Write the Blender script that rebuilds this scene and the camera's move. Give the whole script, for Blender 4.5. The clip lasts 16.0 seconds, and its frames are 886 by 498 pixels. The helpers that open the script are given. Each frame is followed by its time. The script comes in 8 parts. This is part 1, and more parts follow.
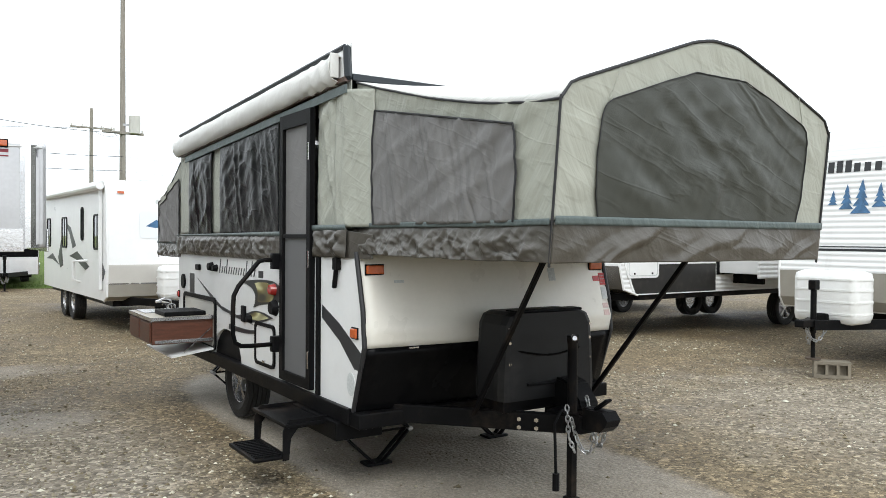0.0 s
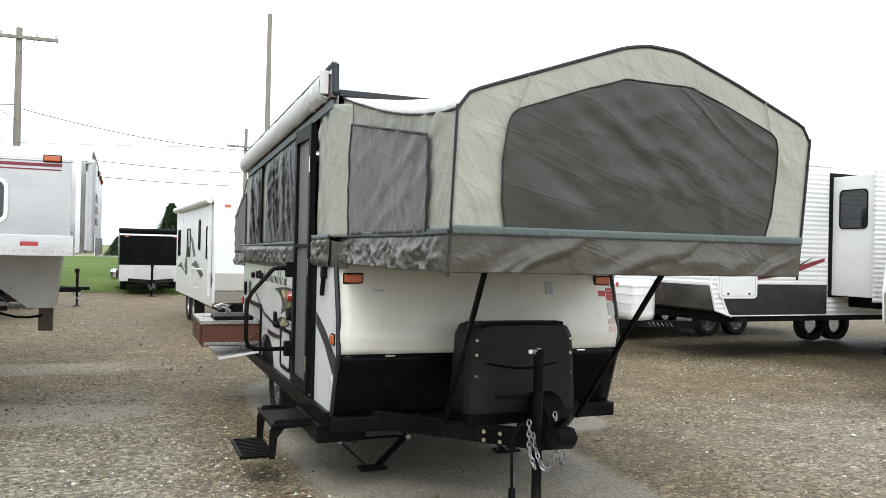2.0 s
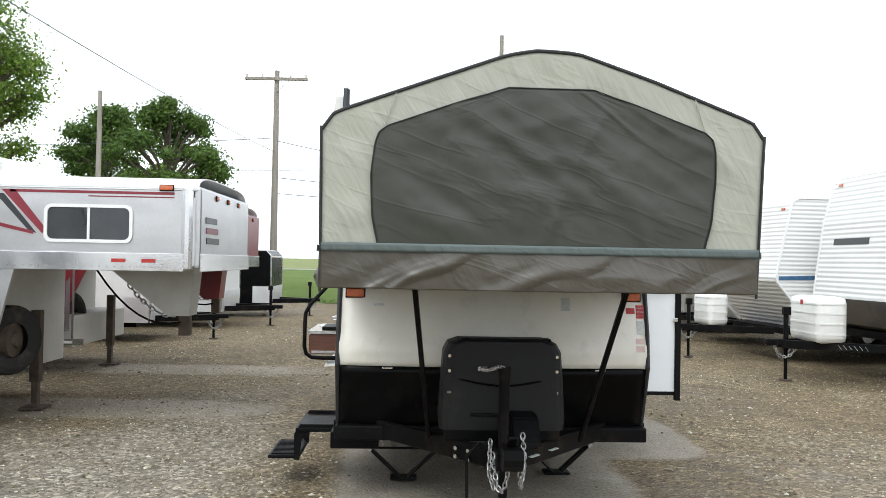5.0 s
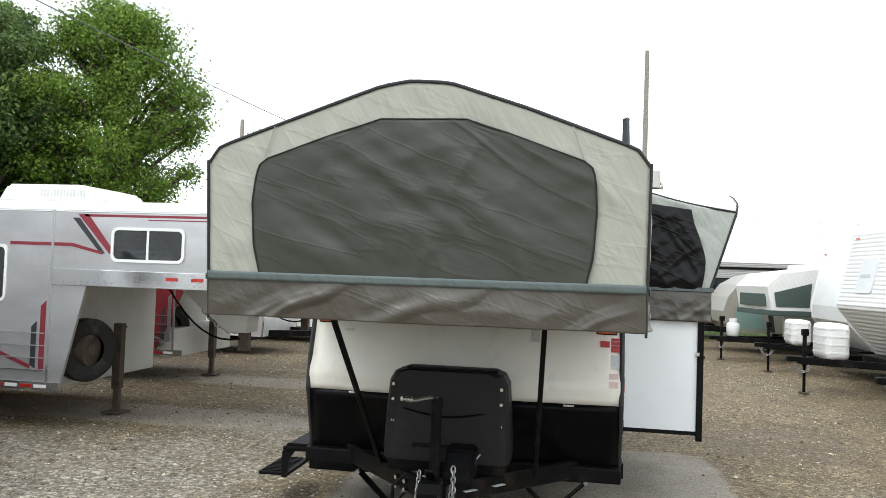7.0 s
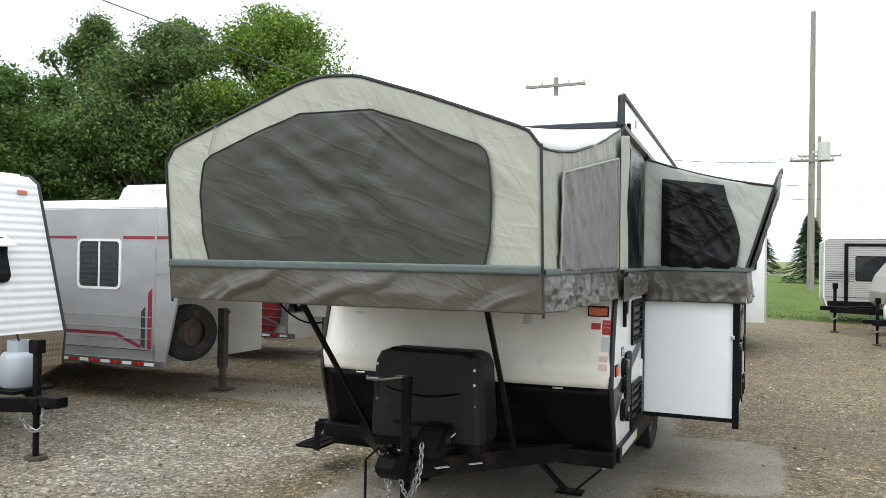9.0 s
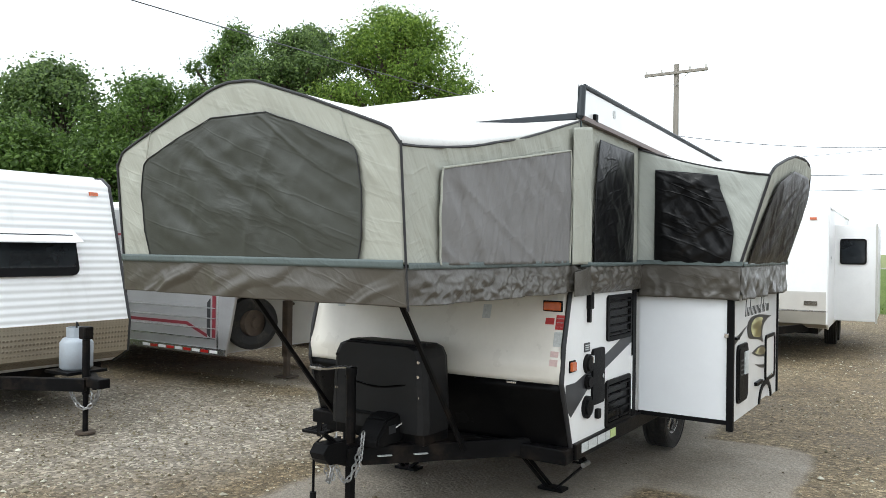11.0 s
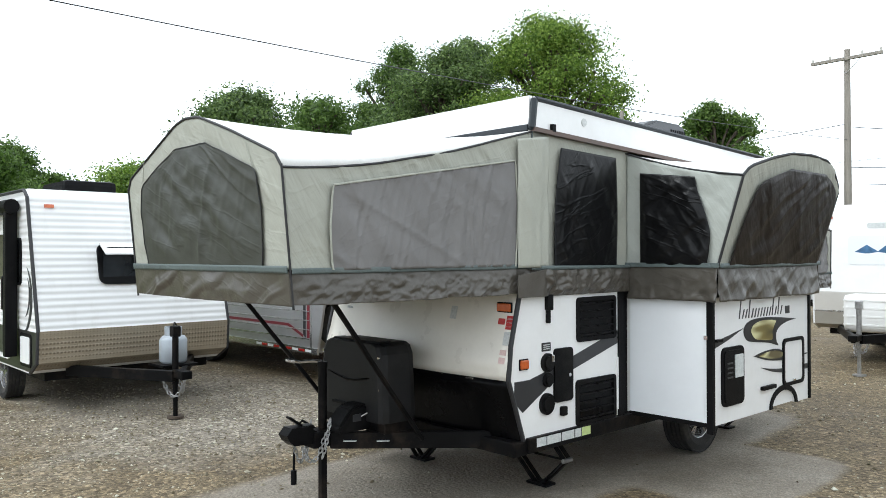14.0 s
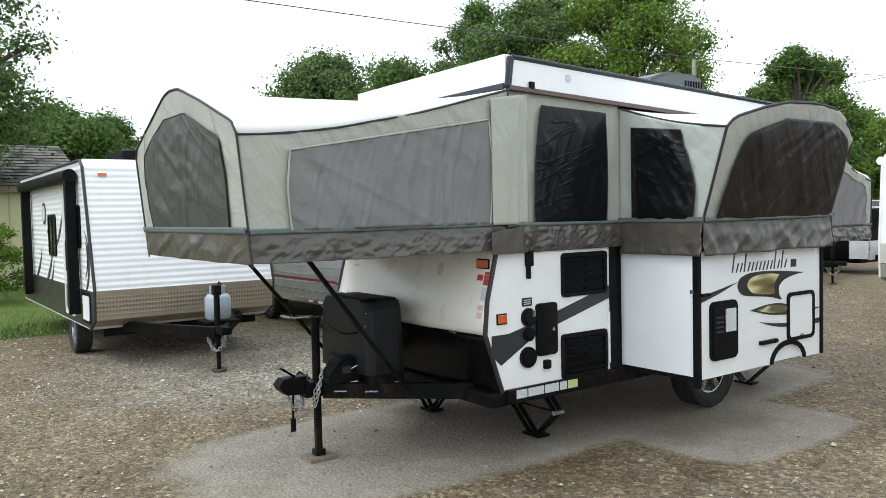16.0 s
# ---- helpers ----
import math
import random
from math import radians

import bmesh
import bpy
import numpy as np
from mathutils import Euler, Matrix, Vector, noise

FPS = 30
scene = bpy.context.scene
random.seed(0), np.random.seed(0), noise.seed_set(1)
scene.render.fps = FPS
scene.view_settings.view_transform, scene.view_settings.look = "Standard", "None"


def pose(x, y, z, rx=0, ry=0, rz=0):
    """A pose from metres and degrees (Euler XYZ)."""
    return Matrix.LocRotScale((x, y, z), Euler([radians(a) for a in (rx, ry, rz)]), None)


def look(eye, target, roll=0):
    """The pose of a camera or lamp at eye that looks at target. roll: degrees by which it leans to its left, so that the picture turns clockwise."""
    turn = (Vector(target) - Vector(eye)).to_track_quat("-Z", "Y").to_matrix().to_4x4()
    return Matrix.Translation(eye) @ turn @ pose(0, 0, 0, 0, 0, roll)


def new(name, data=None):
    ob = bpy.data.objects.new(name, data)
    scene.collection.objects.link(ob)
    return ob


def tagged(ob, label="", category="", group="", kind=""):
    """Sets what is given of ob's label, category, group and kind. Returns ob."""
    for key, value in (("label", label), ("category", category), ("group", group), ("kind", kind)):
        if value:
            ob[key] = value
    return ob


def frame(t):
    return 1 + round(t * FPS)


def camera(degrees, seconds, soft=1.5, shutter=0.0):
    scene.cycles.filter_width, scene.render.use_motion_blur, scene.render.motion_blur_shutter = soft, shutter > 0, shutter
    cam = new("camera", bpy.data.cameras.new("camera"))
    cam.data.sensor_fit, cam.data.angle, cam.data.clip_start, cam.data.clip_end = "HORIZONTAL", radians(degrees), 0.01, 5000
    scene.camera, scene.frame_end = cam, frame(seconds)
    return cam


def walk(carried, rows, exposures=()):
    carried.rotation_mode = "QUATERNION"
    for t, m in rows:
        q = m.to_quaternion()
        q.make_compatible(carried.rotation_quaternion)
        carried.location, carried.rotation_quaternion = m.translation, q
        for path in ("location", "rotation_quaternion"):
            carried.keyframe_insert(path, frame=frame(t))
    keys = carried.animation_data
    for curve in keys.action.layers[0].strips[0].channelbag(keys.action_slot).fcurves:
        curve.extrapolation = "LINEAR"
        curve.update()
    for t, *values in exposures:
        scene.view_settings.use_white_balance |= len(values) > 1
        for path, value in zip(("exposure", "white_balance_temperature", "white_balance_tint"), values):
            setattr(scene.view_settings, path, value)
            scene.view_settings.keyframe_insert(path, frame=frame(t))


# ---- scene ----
cam = camera(59.0, 16.0, 0.45)
PATH = [
    (0, (-3.298, -4.342, 1.631), (-2.202, -2.669, 1.604), 0.4),
    (0.5, (-3.089, -4.526, 1.673), (-2.053, -2.816, 1.625), -0.5),
    (1, (-2.867, -4.64, 1.638), (-1.904, -2.888, 1.61), 0.8),
    (1.5, (-2.581, -4.765, 1.632), (-1.719, -2.96, 1.618), 1.5),
    (2, (-2.337, -4.916, 1.612), (-1.583, -3.064, 1.621), 1.3),
    (2.5, (-2.031, -5.011, 1.645), (-1.399, -3.114, 1.663), 1.7),
    (3, (-1.754, -5.092, 1.64), (-1.227, -3.162, 1.667), 1.7),
    (3.5, (-1.485, -5.209, 1.625), (-1.057, -3.256, 1.656), 1.4),
    (4, (-1.185, -5.285, 1.632), (-0.882, -3.308, 1.658), 1.4),
    (6.5, (0.397, -5.362, 1.718), (0.176, -3.375, 1.772), 1.3),
    (7, (0.761, -5.248, 1.75), (0.418, -3.278, 1.817), 2.0),
    (7.5, (1.042, -5.223, 1.779), (0.598, -3.273, 1.843), 2.2),
    (8, (1.334, -5.19, 1.76), (0.783, -3.268, 1.812), 1.9),
    (8.5, (1.666, -5.097, 1.775), (1.001, -3.211, 1.806), 1.2),
    (9, (1.974, -5.038, 1.77), (1.204, -3.193, 1.789), 0.9),
    (9.2, (2.093, -5.008, 1.78), (1.279, -3.182, 1.795), 0.5),
    (11.5, (3.411, -4.459, 1.794), (2.248, -2.832, 1.795), 1.2),
    (12, (3.703, -4.421, 1.807), (2.477, -2.841, 1.814), 1.4),
    (12.5, (3.958, -4.316, 1.806), (2.668, -2.788, 1.823), 1.2),
    (13, (4.204, -4.172, 1.805), (2.843, -2.707, 1.832), 0.6),
    (13.5, (4.403, -4.022, 1.793), (2.983, -2.614, 1.823), 0.2),
    (14, (4.586, -3.884, 1.796), (3.115, -2.528, 1.808), -0.2),
    (14.5, (4.786, -3.714, 1.762), (3.263, -2.417, 1.75), -0.7),
    (15, (4.937, -3.627, 1.787), (3.378, -2.375, 1.732), -1.2),
    (15.5, (5.09, -3.489, 1.783), (3.495, -2.285, 1.703), -1.3),
    (16, (5.221, -3.374, 1.788), (3.598, -2.208, 1.697), -1.3),
]
walk(cam, [(t, look(eye, target, roll)) for t, eye, target, roll in PATH],
     [(0.0, 0.17, 6480, 10), (9.0, 0.19, 6450, 10), (12.5, 0.21, 6330, 9.5), (16.0, 0.15, 6250, 9)])

# ---- light ----
world = bpy.data.worlds.new("overcast_sky")
scene.world = world
world.use_nodes = True
wn = world.node_tree
wn.nodes.clear()
w_out = wn.nodes.new("ShaderNodeOutputWorld")
w_bg = wn.nodes.new("ShaderNodeBackground")
w_sky = wn.nodes.new("ShaderNodeTexSky")
w_sky.sky_type = 'NISHITA'
w_sky.sun_disc = False
w_sky.sun_elevation = radians(52)
w_sky.sun_rotation = radians(150)
w_hsv = wn.nodes.new("ShaderNodeHueSaturation")
w_hsv.inputs["Saturation"].default_value = 0.12
w_hsv.inputs["Value"].default_value = 0.035
w_tex = wn.nodes.new("ShaderNodeTexCoord")
w_noise = wn.nodes.new("ShaderNodeTexNoise")
w_noise.inputs["Scale"].default_value = 2.2
w_noise.inputs["Detail"].default_value = 5
w_ramp = wn.nodes.new("ShaderNodeValToRGB")
w_ramp.color_ramp.elements[0].position = 0.34
w_ramp.color_ramp.elements[0].color = (0.59, 0.65, 0.70, 1)
w_ramp.color_ramp.elements[1].position = 0.60
w_ramp.color_ramp.elements[1].color = (0.935, 1.0, 1.04, 1)
w_add = wn.nodes.new("ShaderNodeMix")
w_add.data_type = 'RGBA'
w_add.blend_type = 'ADD'
w_add.inputs[0].default_value = 1.0
wn.links.new(w_sky.outputs[0], w_hsv.inputs["Color"])
wn.links.new(w_tex.outputs["Generated"], w_noise.inputs["Vector"])
wn.links.new(w_noise.outputs[0], w_ramp.inputs[0])
wn.links.new(w_ramp.outputs[0], w_add.inputs[6])
wn.links.new(w_hsv.outputs[0], w_add.inputs[7])
wn.links.new(w_add.outputs[2], w_bg.inputs[0])
w_bg.inputs[1].default_value = 1.5
wn.links.new(w_bg.outputs[0], w_out.inputs[0])
sun = new("sun", bpy.data.lights.new("sun", 'SUN'))
sun.data.energy = 1.35
sun.data.angle = radians(25)
sun.data.color = (0.98, 1.0, 0.985)
sun.matrix_world = look((-4.5, -9, 11), (0, 0, 0))


# ---- materials ----
def nodes_of(name):
    m = bpy.data.materials.new(name)
    m.use_nodes = True
    t = m.node_tree
    return m, t, t.nodes["Principled BSDF"]


def noise_node(t, scale, detail=4.0, rough=0.55, coord="Object", stretch=None):
    tc = t.nodes.new("ShaderNodeTexCoord")
    n = t.nodes.new("ShaderNodeTexNoise")
    n.inputs["Scale"].default_value = scale
    n.inputs["Detail"].default_value = detail
    n.inputs["Roughness"].default_value = rough
    if stretch:
        mp = t.nodes.new("ShaderNodeMapping")
        mp.inputs["Scale"].default_value = stretch
        t.links.new(tc.outputs[coord], mp.inputs[0])
        t.links.new(mp.outputs[0], n.inputs["Vector"])
    else:
        t.links.new(tc.outputs[coord], n.inputs["Vector"])
    return n


def ramp_node(t, src, stops):
    r = t.nodes.new("ShaderNodeValToRGB")
    while len(r.color_ramp.elements) < len(stops):
        r.color_ramp.elements.new(0.5)
    for e, (p, c) in zip(r.color_ramp.elements, stops):
        e.position = p
        e.color = (*c, 1)
    t.links.new(src, r.inputs[0])
    return r


def mix_node(t, a, b, fac, mode='MIX'):
    m = t.nodes.new("ShaderNodeMix")
    m.data_type = 'RGBA'
    m.blend_type = mode
    if isinstance(fac, (int, float)):
        m.inputs[0].default_value = fac
    else:
        t.links.new(fac, m.inputs[0])
    for sock, v in ((m.inputs[6], a), (m.inputs[7], b)):
        if isinstance(v, tuple):
            sock.default_value = (*v, 1)
        else:
            t.links.new(v, sock)
    return m.outputs[2]


def material(name, col, rough=0.5, metal=0.0, var=0.12, scale=3.0, grain=90.0, bump=0.1, dirt=None, dirt_amt=0.35, coat=0.0, stretch=None, spec=0.5):
    """Plain paint, plastic, metal or cloth: two scales of variation, fine relief, and worn or dirty patches."""
    m, t, b = nodes_of(name)
    big = noise_node(t, scale, 5, stretch=stretch)
    fine = noise_node(t, grain, 3)
    lo = tuple(c * (1 - var) for c in col)
    hi = tuple(min(1.0, c * (1 + var)) for c in col)
    base = ramp_node(t, big.outputs[0], [(0.3, lo), (0.7, hi)]).outputs[0]
    speck = ramp_node(t, fine.outputs[0], [(0.3, (1 - var * 0.6,) * 3), (0.7, (1.0, 1.0, 1.0))]).outputs[0]
    out = mix_node(t, base, speck, 1.0, 'MULTIPLY')
    if dirt:
        d = noise_node(t, scale * 0.8, 8, 0.7)
        msk = ramp_node(t, d.outputs[0], [(0.52, (0, 0, 0)), (0.75, (dirt_amt,) * 3)])
        out = mix_node(t, out, dirt, msk.outputs[0])
    t.links.new(out, b.inputs["Base Color"])
    rr = t.nodes.new("ShaderNodeMapRange")
    rr.inputs["To Min"].default_value = max(0.02, rough - 0.08)
    rr.inputs["To Max"].default_value = min(1.0, rough + 0.1)
    t.links.new(big.outputs[0], rr.inputs[0])
    t.links.new(rr.outputs[0], b.inputs["Roughness"])
    b.inputs["Metallic"].default_value = metal
    b.inputs["Coat Weight"].default_value = coat
    b.inputs["Specular IOR Level"].default_value = spec
    if bump:
        bp = t.nodes.new("ShaderNodeBump")
        bp.inputs["Strength"].default_value = bump
        bp.inputs["Distance"].default_value = 0.01
        t.links.new(fine.outputs[0], bp.inputs["Height"])
        t.links.new(bp.outputs[0], b.inputs["Normal"])
    return m


def siding_material(name, col, pitch, depth=1.0, rough=0.35, dirt=(0.45, 0.43, 0.38)):
    """Painted metal siding with rolled horizontal ribs."""
    m, t, b = nodes_of(name)
    tc = t.nodes.new("ShaderNodeTexCoord")
    wave = t.nodes.new("ShaderNodeTexWave")
    wave.wave_type, wave.bands_direction, wave.wave_profile = 'BANDS', 'Z', 'SIN'
    wave.inputs["Scale"].default_value = 0.314 / pitch
    t.links.new(tc.outputs["Object"], wave.inputs["Vector"])
    big = noise_node(t, 1.2, 6, 0.65, stretch=(1, 1, 0.4))
    base = ramp_node(t, big.outputs[0], [(0.35, tuple(c * 0.95 for c in col)), (0.65, col)]).outputs[0]
    d = noise_node(t, 2.5, 8, 0.7, stretch=(2, 2, 0.25))
    msk = ramp_node(t, d.outputs[0], [(0.55, (0, 0, 0)), (0.8, (0.25, 0.25, 0.25))])
    t.links.new(mix_node(t, base, dirt, msk.outputs[0]), b.inputs["Base Color"])
    b.inputs["Roughness"].default_value = rough
    bp = t.nodes.new("ShaderNodeBump")
    bp.inputs["Strength"].default_value = 0.6 * depth
    bp.inputs["Distance"].default_value = 0.012
    t.links.new(wave.outputs[0], bp.inputs["Height"])
    t.links.new(bp.outputs[0], b.inputs["Normal"])
    return m


def tread_plate_material(name):
    m, t, b = nodes_of(name)
    tc = t.nodes.new("ShaderNodeTexCoord")
    mp = t.nodes.new("ShaderNodeMapping")
    mp.inputs["Rotation"].default_value = (radians(45), 0, 0)
    ck = t.nodes.new("ShaderNodeTexVoronoi")
    ck.inputs["Scale"].default_value = 26
    ck.inputs["Randomness"].default_value = 0.0
    t.links.new(tc.outputs["Object"], mp.inputs[0])
    t.links.new(mp.outputs[0], ck.inputs["Vector"])
    r = ramp_node(t, ck.outputs["Distance"], [(0.2, (1, 1, 1)), (0.45, (0, 0, 0))])
    bp = t.nodes.new("ShaderNodeBump")
    bp.inputs["Strength"].default_value = 0.7
    bp.inputs["Distance"].default_value = 0.006
    t.links.new(r.outputs[0], bp.inputs["Height"])
    t.links.new(bp.outputs[0], b.inputs["Normal"])
    n = noise_node(t, 2.0, 5)
    t.links.new(mix_node(t, ramp_node(t, n.outputs[0], [(0.3, (0.33, 0.28, 0.21)), (0.7, (0.45, 0.39, 0.30))]).outputs[0], (0.22, 0.18, 0.13), r.outputs[0]), b.inputs["Base Color"])
    b.inputs["Metallic"].default_value = 0.6
    b.inputs["Roughness"].default_value = 0.42
    return m


def cloth_material(name, col, var=0.1, weave=900.0, rough=0.75, sheen=0.0, spec=0.3, stain=(0.25, 0.23, 0.18), fold=0.0, fold_stretch=(1.5, 1.5, 1.0), lines=0.06):
    """Woven, coated tent cloth: thread relief, soft creases and a few water stains."""
    m, t, b = nodes_of(name)
    big = noise_node(t, 2.2, 6, 0.6)
    fine = noise_node(t, weave, 2)
    tc = t.nodes.new("ShaderNodeTexCoord")
    def streaks(across, along, scale, slow):
        """Noise drawn out along one direction, as creases of pulled cloth are."""
        cb = t.nodes.new("ShaderNodeCombineXYZ")
        for k, (axis, f) in enumerate(((across, scale), (along, slow))):
            dt = t.nodes.new("ShaderNodeVectorMath")
            dt.operation = 'DOT_PRODUCT'
            dt.inputs[1].default_value = tuple(f * a for a in axis)
            t.links.new(tc.outputs["Object"], dt.inputs[0])
            t.links.new(dt.outputs["Value"], cb.inputs[k])
        n = t.nodes.new("ShaderNodeTexNoise")
        n.inputs["Scale"].default_value = 1.0
        n.inputs["Detail"].default_value = 3.0
        n.inputs["Distortion"].default_value = 0.25
        t.links.new(cb.outputs[0], n.inputs["Vector"])
        return n
    crease = streaks((0.8, 0.83, 0.55), (-0.55, -0.55, 0.83), 9.0 * fold_stretch[0], 2.2)
    lo, hi = tuple(c * (1 - var) for c in col), tuple(c * (1 + var) for c in col)
    base = ramp_node(t, big.outputs[0], [(0.3, lo), (0.7, hi)]).outputs[0]
    st = ramp_node(t, noise_node(t, 1.3, 8, 0.72).outputs[0], [(0.56, (0, 0, 0)), (0.78, (0.3, 0.3, 0.3))]).outputs[0]
    base = mix_node(t, base, stain, st)
    thread = ramp_node(t, fine.outputs[0], [(0.35, (0.86, 0.86, 0.86)), (0.65, (1, 1, 1))]).outputs[0]
    t.links.new(mix_node(t, base, thread, 1.0, 'MULTIPLY'), b.inputs["Base Color"])
    b.inputs["Roughness"].default_value = rough
    b.inputs["Specular IOR Level"].default_value = spec
    b.inputs["Sheen Weight"].default_value = sheen
    b1 = t.nodes.new("ShaderNodeBump")
    b1.inputs["Strength"].default_value = 0.15
    b1.inputs["Distance"].default_value = 0.002
    t.links.new(fine.outputs[0], b1.inputs["Height"])
    b2 = t.nodes.new("ShaderNodeBump")
    b2.inputs["Strength"].default_value = 0.38 + fold
    b2.inputs["Distance"].default_value = 0.035
    t.links.new(crease.outputs[0], b2.inputs["Height"])
    t.links.new(b1.outputs[0], b2.inputs["Normal"])
    line = streaks((0.3, -0.35, 0.94), (0.9, 0.94, 0.35), 7.0, 1.6)
    ridge = ramp_node(t, line.outputs[0], [(0.46, (0, 0, 0)), (0.50, (1, 1, 1)), (0.54, (0, 0, 0))])
    b3 = t.nodes.new("ShaderNodeBump")
    b3.inputs["Strength"].default_value = lines
    b3.inputs["Distance"].default_value = 0.008
    t.links.new(ridge.outputs[0], b3.inputs["Height"])
    t.links.new(b2.outputs[0], b3.inputs["Normal"])
    t.links.new(b3.outputs[0], b.inputs["Normal"])
    return m


def glass_material(name, col=(0.012, 0.014, 0.016)):
    m, t, b = nodes_of(name)
    n = noise_node(t, 3.0, 3)
    t.links.new(ramp_node(t, n.outputs[0], [(0.3, col), (0.7, tuple(c * 2.2 for c in col))]).outputs[0], b.inputs["Base Color"])
    b.inputs["Roughness"].default_value = 0.06
    b.inputs["Coat Weight"].default_value = 0.4
    return m


def gravel_material():
    m, t, b = nodes_of("gravel")
    big = noise_node(t, 0.35, 6, 0.62)
    mid = noise_node(t, 2.2, 6, 0.6)
    vor = t.nodes.new("ShaderNodeTexVoronoi")
    vor.inputs["Scale"].default_value = 34
    vor2 = t.nodes.new("ShaderNodeTexVoronoi")
    vor2.inputs["Scale"].default_value = 95
    tc = t.nodes.new("ShaderNodeTexCoord")
    wob = noise_node(t, 14, 2)
    vm = t.nodes.new("ShaderNodeVectorMath")
    vm.operation = 'MULTIPLY_ADD'
    vm.inputs[1].default_value = (0.05, 0.05, 0.05)
    t.links.new(wob.outputs["Color"], vm.inputs[0])
    t.links.new(tc.outputs["Object"], vm.inputs[2])
    for v in (vor, vor2):
        t.links.new(vm.outputs[0], v.inputs["Vector"])
    base = ramp_node(t, big.outputs[0], [(0.32, (0.118, 0.087, 0.050)), (0.48, (0.172, 0.136, 0.086)), (0.66, (0.212, 0.18, 0.127))]).outputs[0]
    midc = ramp_node(t, mid.outputs[0], [(0.3, (0.72, 0.70, 0.68)), (0.7, (1.12, 1.10, 1.06))]).outputs[0]
    base = mix_node(t, base, midc, 1.0, 'MULTIPLY')
    # single stones: a few pale, most brown
    sep = t.nodes.new("ShaderNodeSeparateColor")
    t.links.new(vor.outputs["Color"], sep.inputs[0])
    pale = ramp_node(t, sep.outputs[0], [(0.0, (0.42, 0.40, 0.37)), (0.5, (0.95, 0.93, 0.9)), (0.80, (1.2, 1.18, 1.14)), (0.94, (1.95, 1.93, 1.88))]).outputs[0]
    base = mix_node(t, base, pale, 0.85, 'MULTIPLY')
    sep2 = t.nodes.new("ShaderNodeSeparateColor")
    t.links.new(vor2.outputs["Color"], sep2.inputs[0])
    pale2 = ramp_node(t, sep2.outputs[1], [(0.0, (0.5, 0.48, 0.45)), (0.6, (1.03, 1.02, 1.0)), (0.93, (1.65, 1.65, 1.63))]).outputs[0]
    base = mix_node(t, base, pale2, 0.7, 'MULTIPLY')
    # packed, dry limestone dust where the trailer has stood and in the wheel lanes
    def patch(cx, cy, rx, ry, wobble, soft, amt=0.9, power=4.0):
        """Mask of a worn, squarish patch."""
        mp = t.nodes.new("ShaderNodeMapping")
        mp.inputs["Location"].default_value = (-cx / rx, -cy / ry, 0)
        mp.inputs["Scale"].default_value = (1 / rx, 1 / ry, 0)
        t.links.new(tc.outputs["Object"], mp.inputs[0])
        sx = t.nodes.new("ShaderNodeSeparateXYZ")
        t.links.new(mp.outputs[0], sx.inputs[0])
        ps = []
        for k in range(2):
            ab = t.nodes.new("ShaderNodeMath")
            ab.operation = 'ABSOLUTE'
            t.links.new(sx.outputs[k], ab.inputs[0])
            pw = t.nodes.new("ShaderNodeMath")
            pw.operation = 'POWER'
            pw.inputs[1].default_value = power
            t.links.new(ab.outputs[0], pw.inputs[0])
            ps.append(pw)
        sm = t.nodes.new("ShaderNodeMath")
        sm.operation = 'ADD'
        t.links.new(ps[0].outputs[0], sm.inputs[0])
        t.links.new(ps[1].outputs[0], sm.inputs[1])
        rt = t.nodes.new("ShaderNodeMath")
        rt.operation = 'POWER'
        rt.inputs[1].default_value = 1 / power
        t.links.new(sm.outputs[0], rt.inputs[0])
        nz = noise_node(t, 1.7, 7, 0.62)
        ad = t.nodes.new("ShaderNodeMath")
        ad.operation = 'MULTIPLY_ADD'
        ad.inputs[1].default_value = wobble
        t.links.new(nz.outputs[0], ad.inputs[0])
        t.links.new(rt.outputs[0], ad.inputs[2])
        hv = t.nodes.new("ShaderNodeMath")
        hv.operation = 'MULTIPLY'
        hv.inputs[1].default_value = 0.4
        t.links.new(ad.outputs[0], hv.inputs[0])
        m0 = 0.4 * (1.0 + wobble * 0.5)
        return ramp_node(t, hv.outputs[0], [(m0 - soft, (amt,) * 3), (m0 + soft, (0, 0, 0))]).outputs[0]
    dust = mix_node(t, ramp_node(t, mid.outputs[0], [(0.3, (0.245, 0.215, 0.175)), (0.7, (0.325, 0.293, 0.248))]).outputs[0], pale2, 0.4, 'MULTIPLY')
    wash = mix_node(t, ramp_node(t, mid.outputs[0], [(0.3, (0.20, 0.178, 0.148)), (0.7, (0.30, 0.278, 0.243))]).outputs[0], pale, 0.9, 'MULTIPLY')
    base = mix_node(t, base, wash, patch(-4.4, 0.2, 2.2, 1.9, 1.6, 0.16, 0.7, 2.0))
    base = mix_node(t, base, wash, patch(-2.6, 1.2, 0.9, 2.6, 1.6, 0.16, 0.6, 2.0))
    base = mix_node(t, base, wash, patch(4.5, -0.5, 2.2, 2.2, 1.8, 0.18, 0.55, 2.0))
    base = mix_node(t, base, dust, patch(0.0, 1.6, 1.12, 3.4, 0.22, 0.022))
    base = mix_node(t, base, dust, patch(1.45, 2.25, 0.68, 0.95, 0.3, 0.022))
    base = mix_node(t, base, dust, patch(-4.4, 3.4, 2.2, 0.55, 0.7, 0.06, 0.8))
    base = mix_node(t, base, dust, patch(-4.4, 6.4, 2.4, 0.5, 0.8, 0.08, 0.7))
    base = mix_node(t, base, dust, patch(-6.6, -0.2, 2.2, 1.0, 0.5, 0.05, 0.5))
    t.links.new(base, b.inputs["Base Color"])
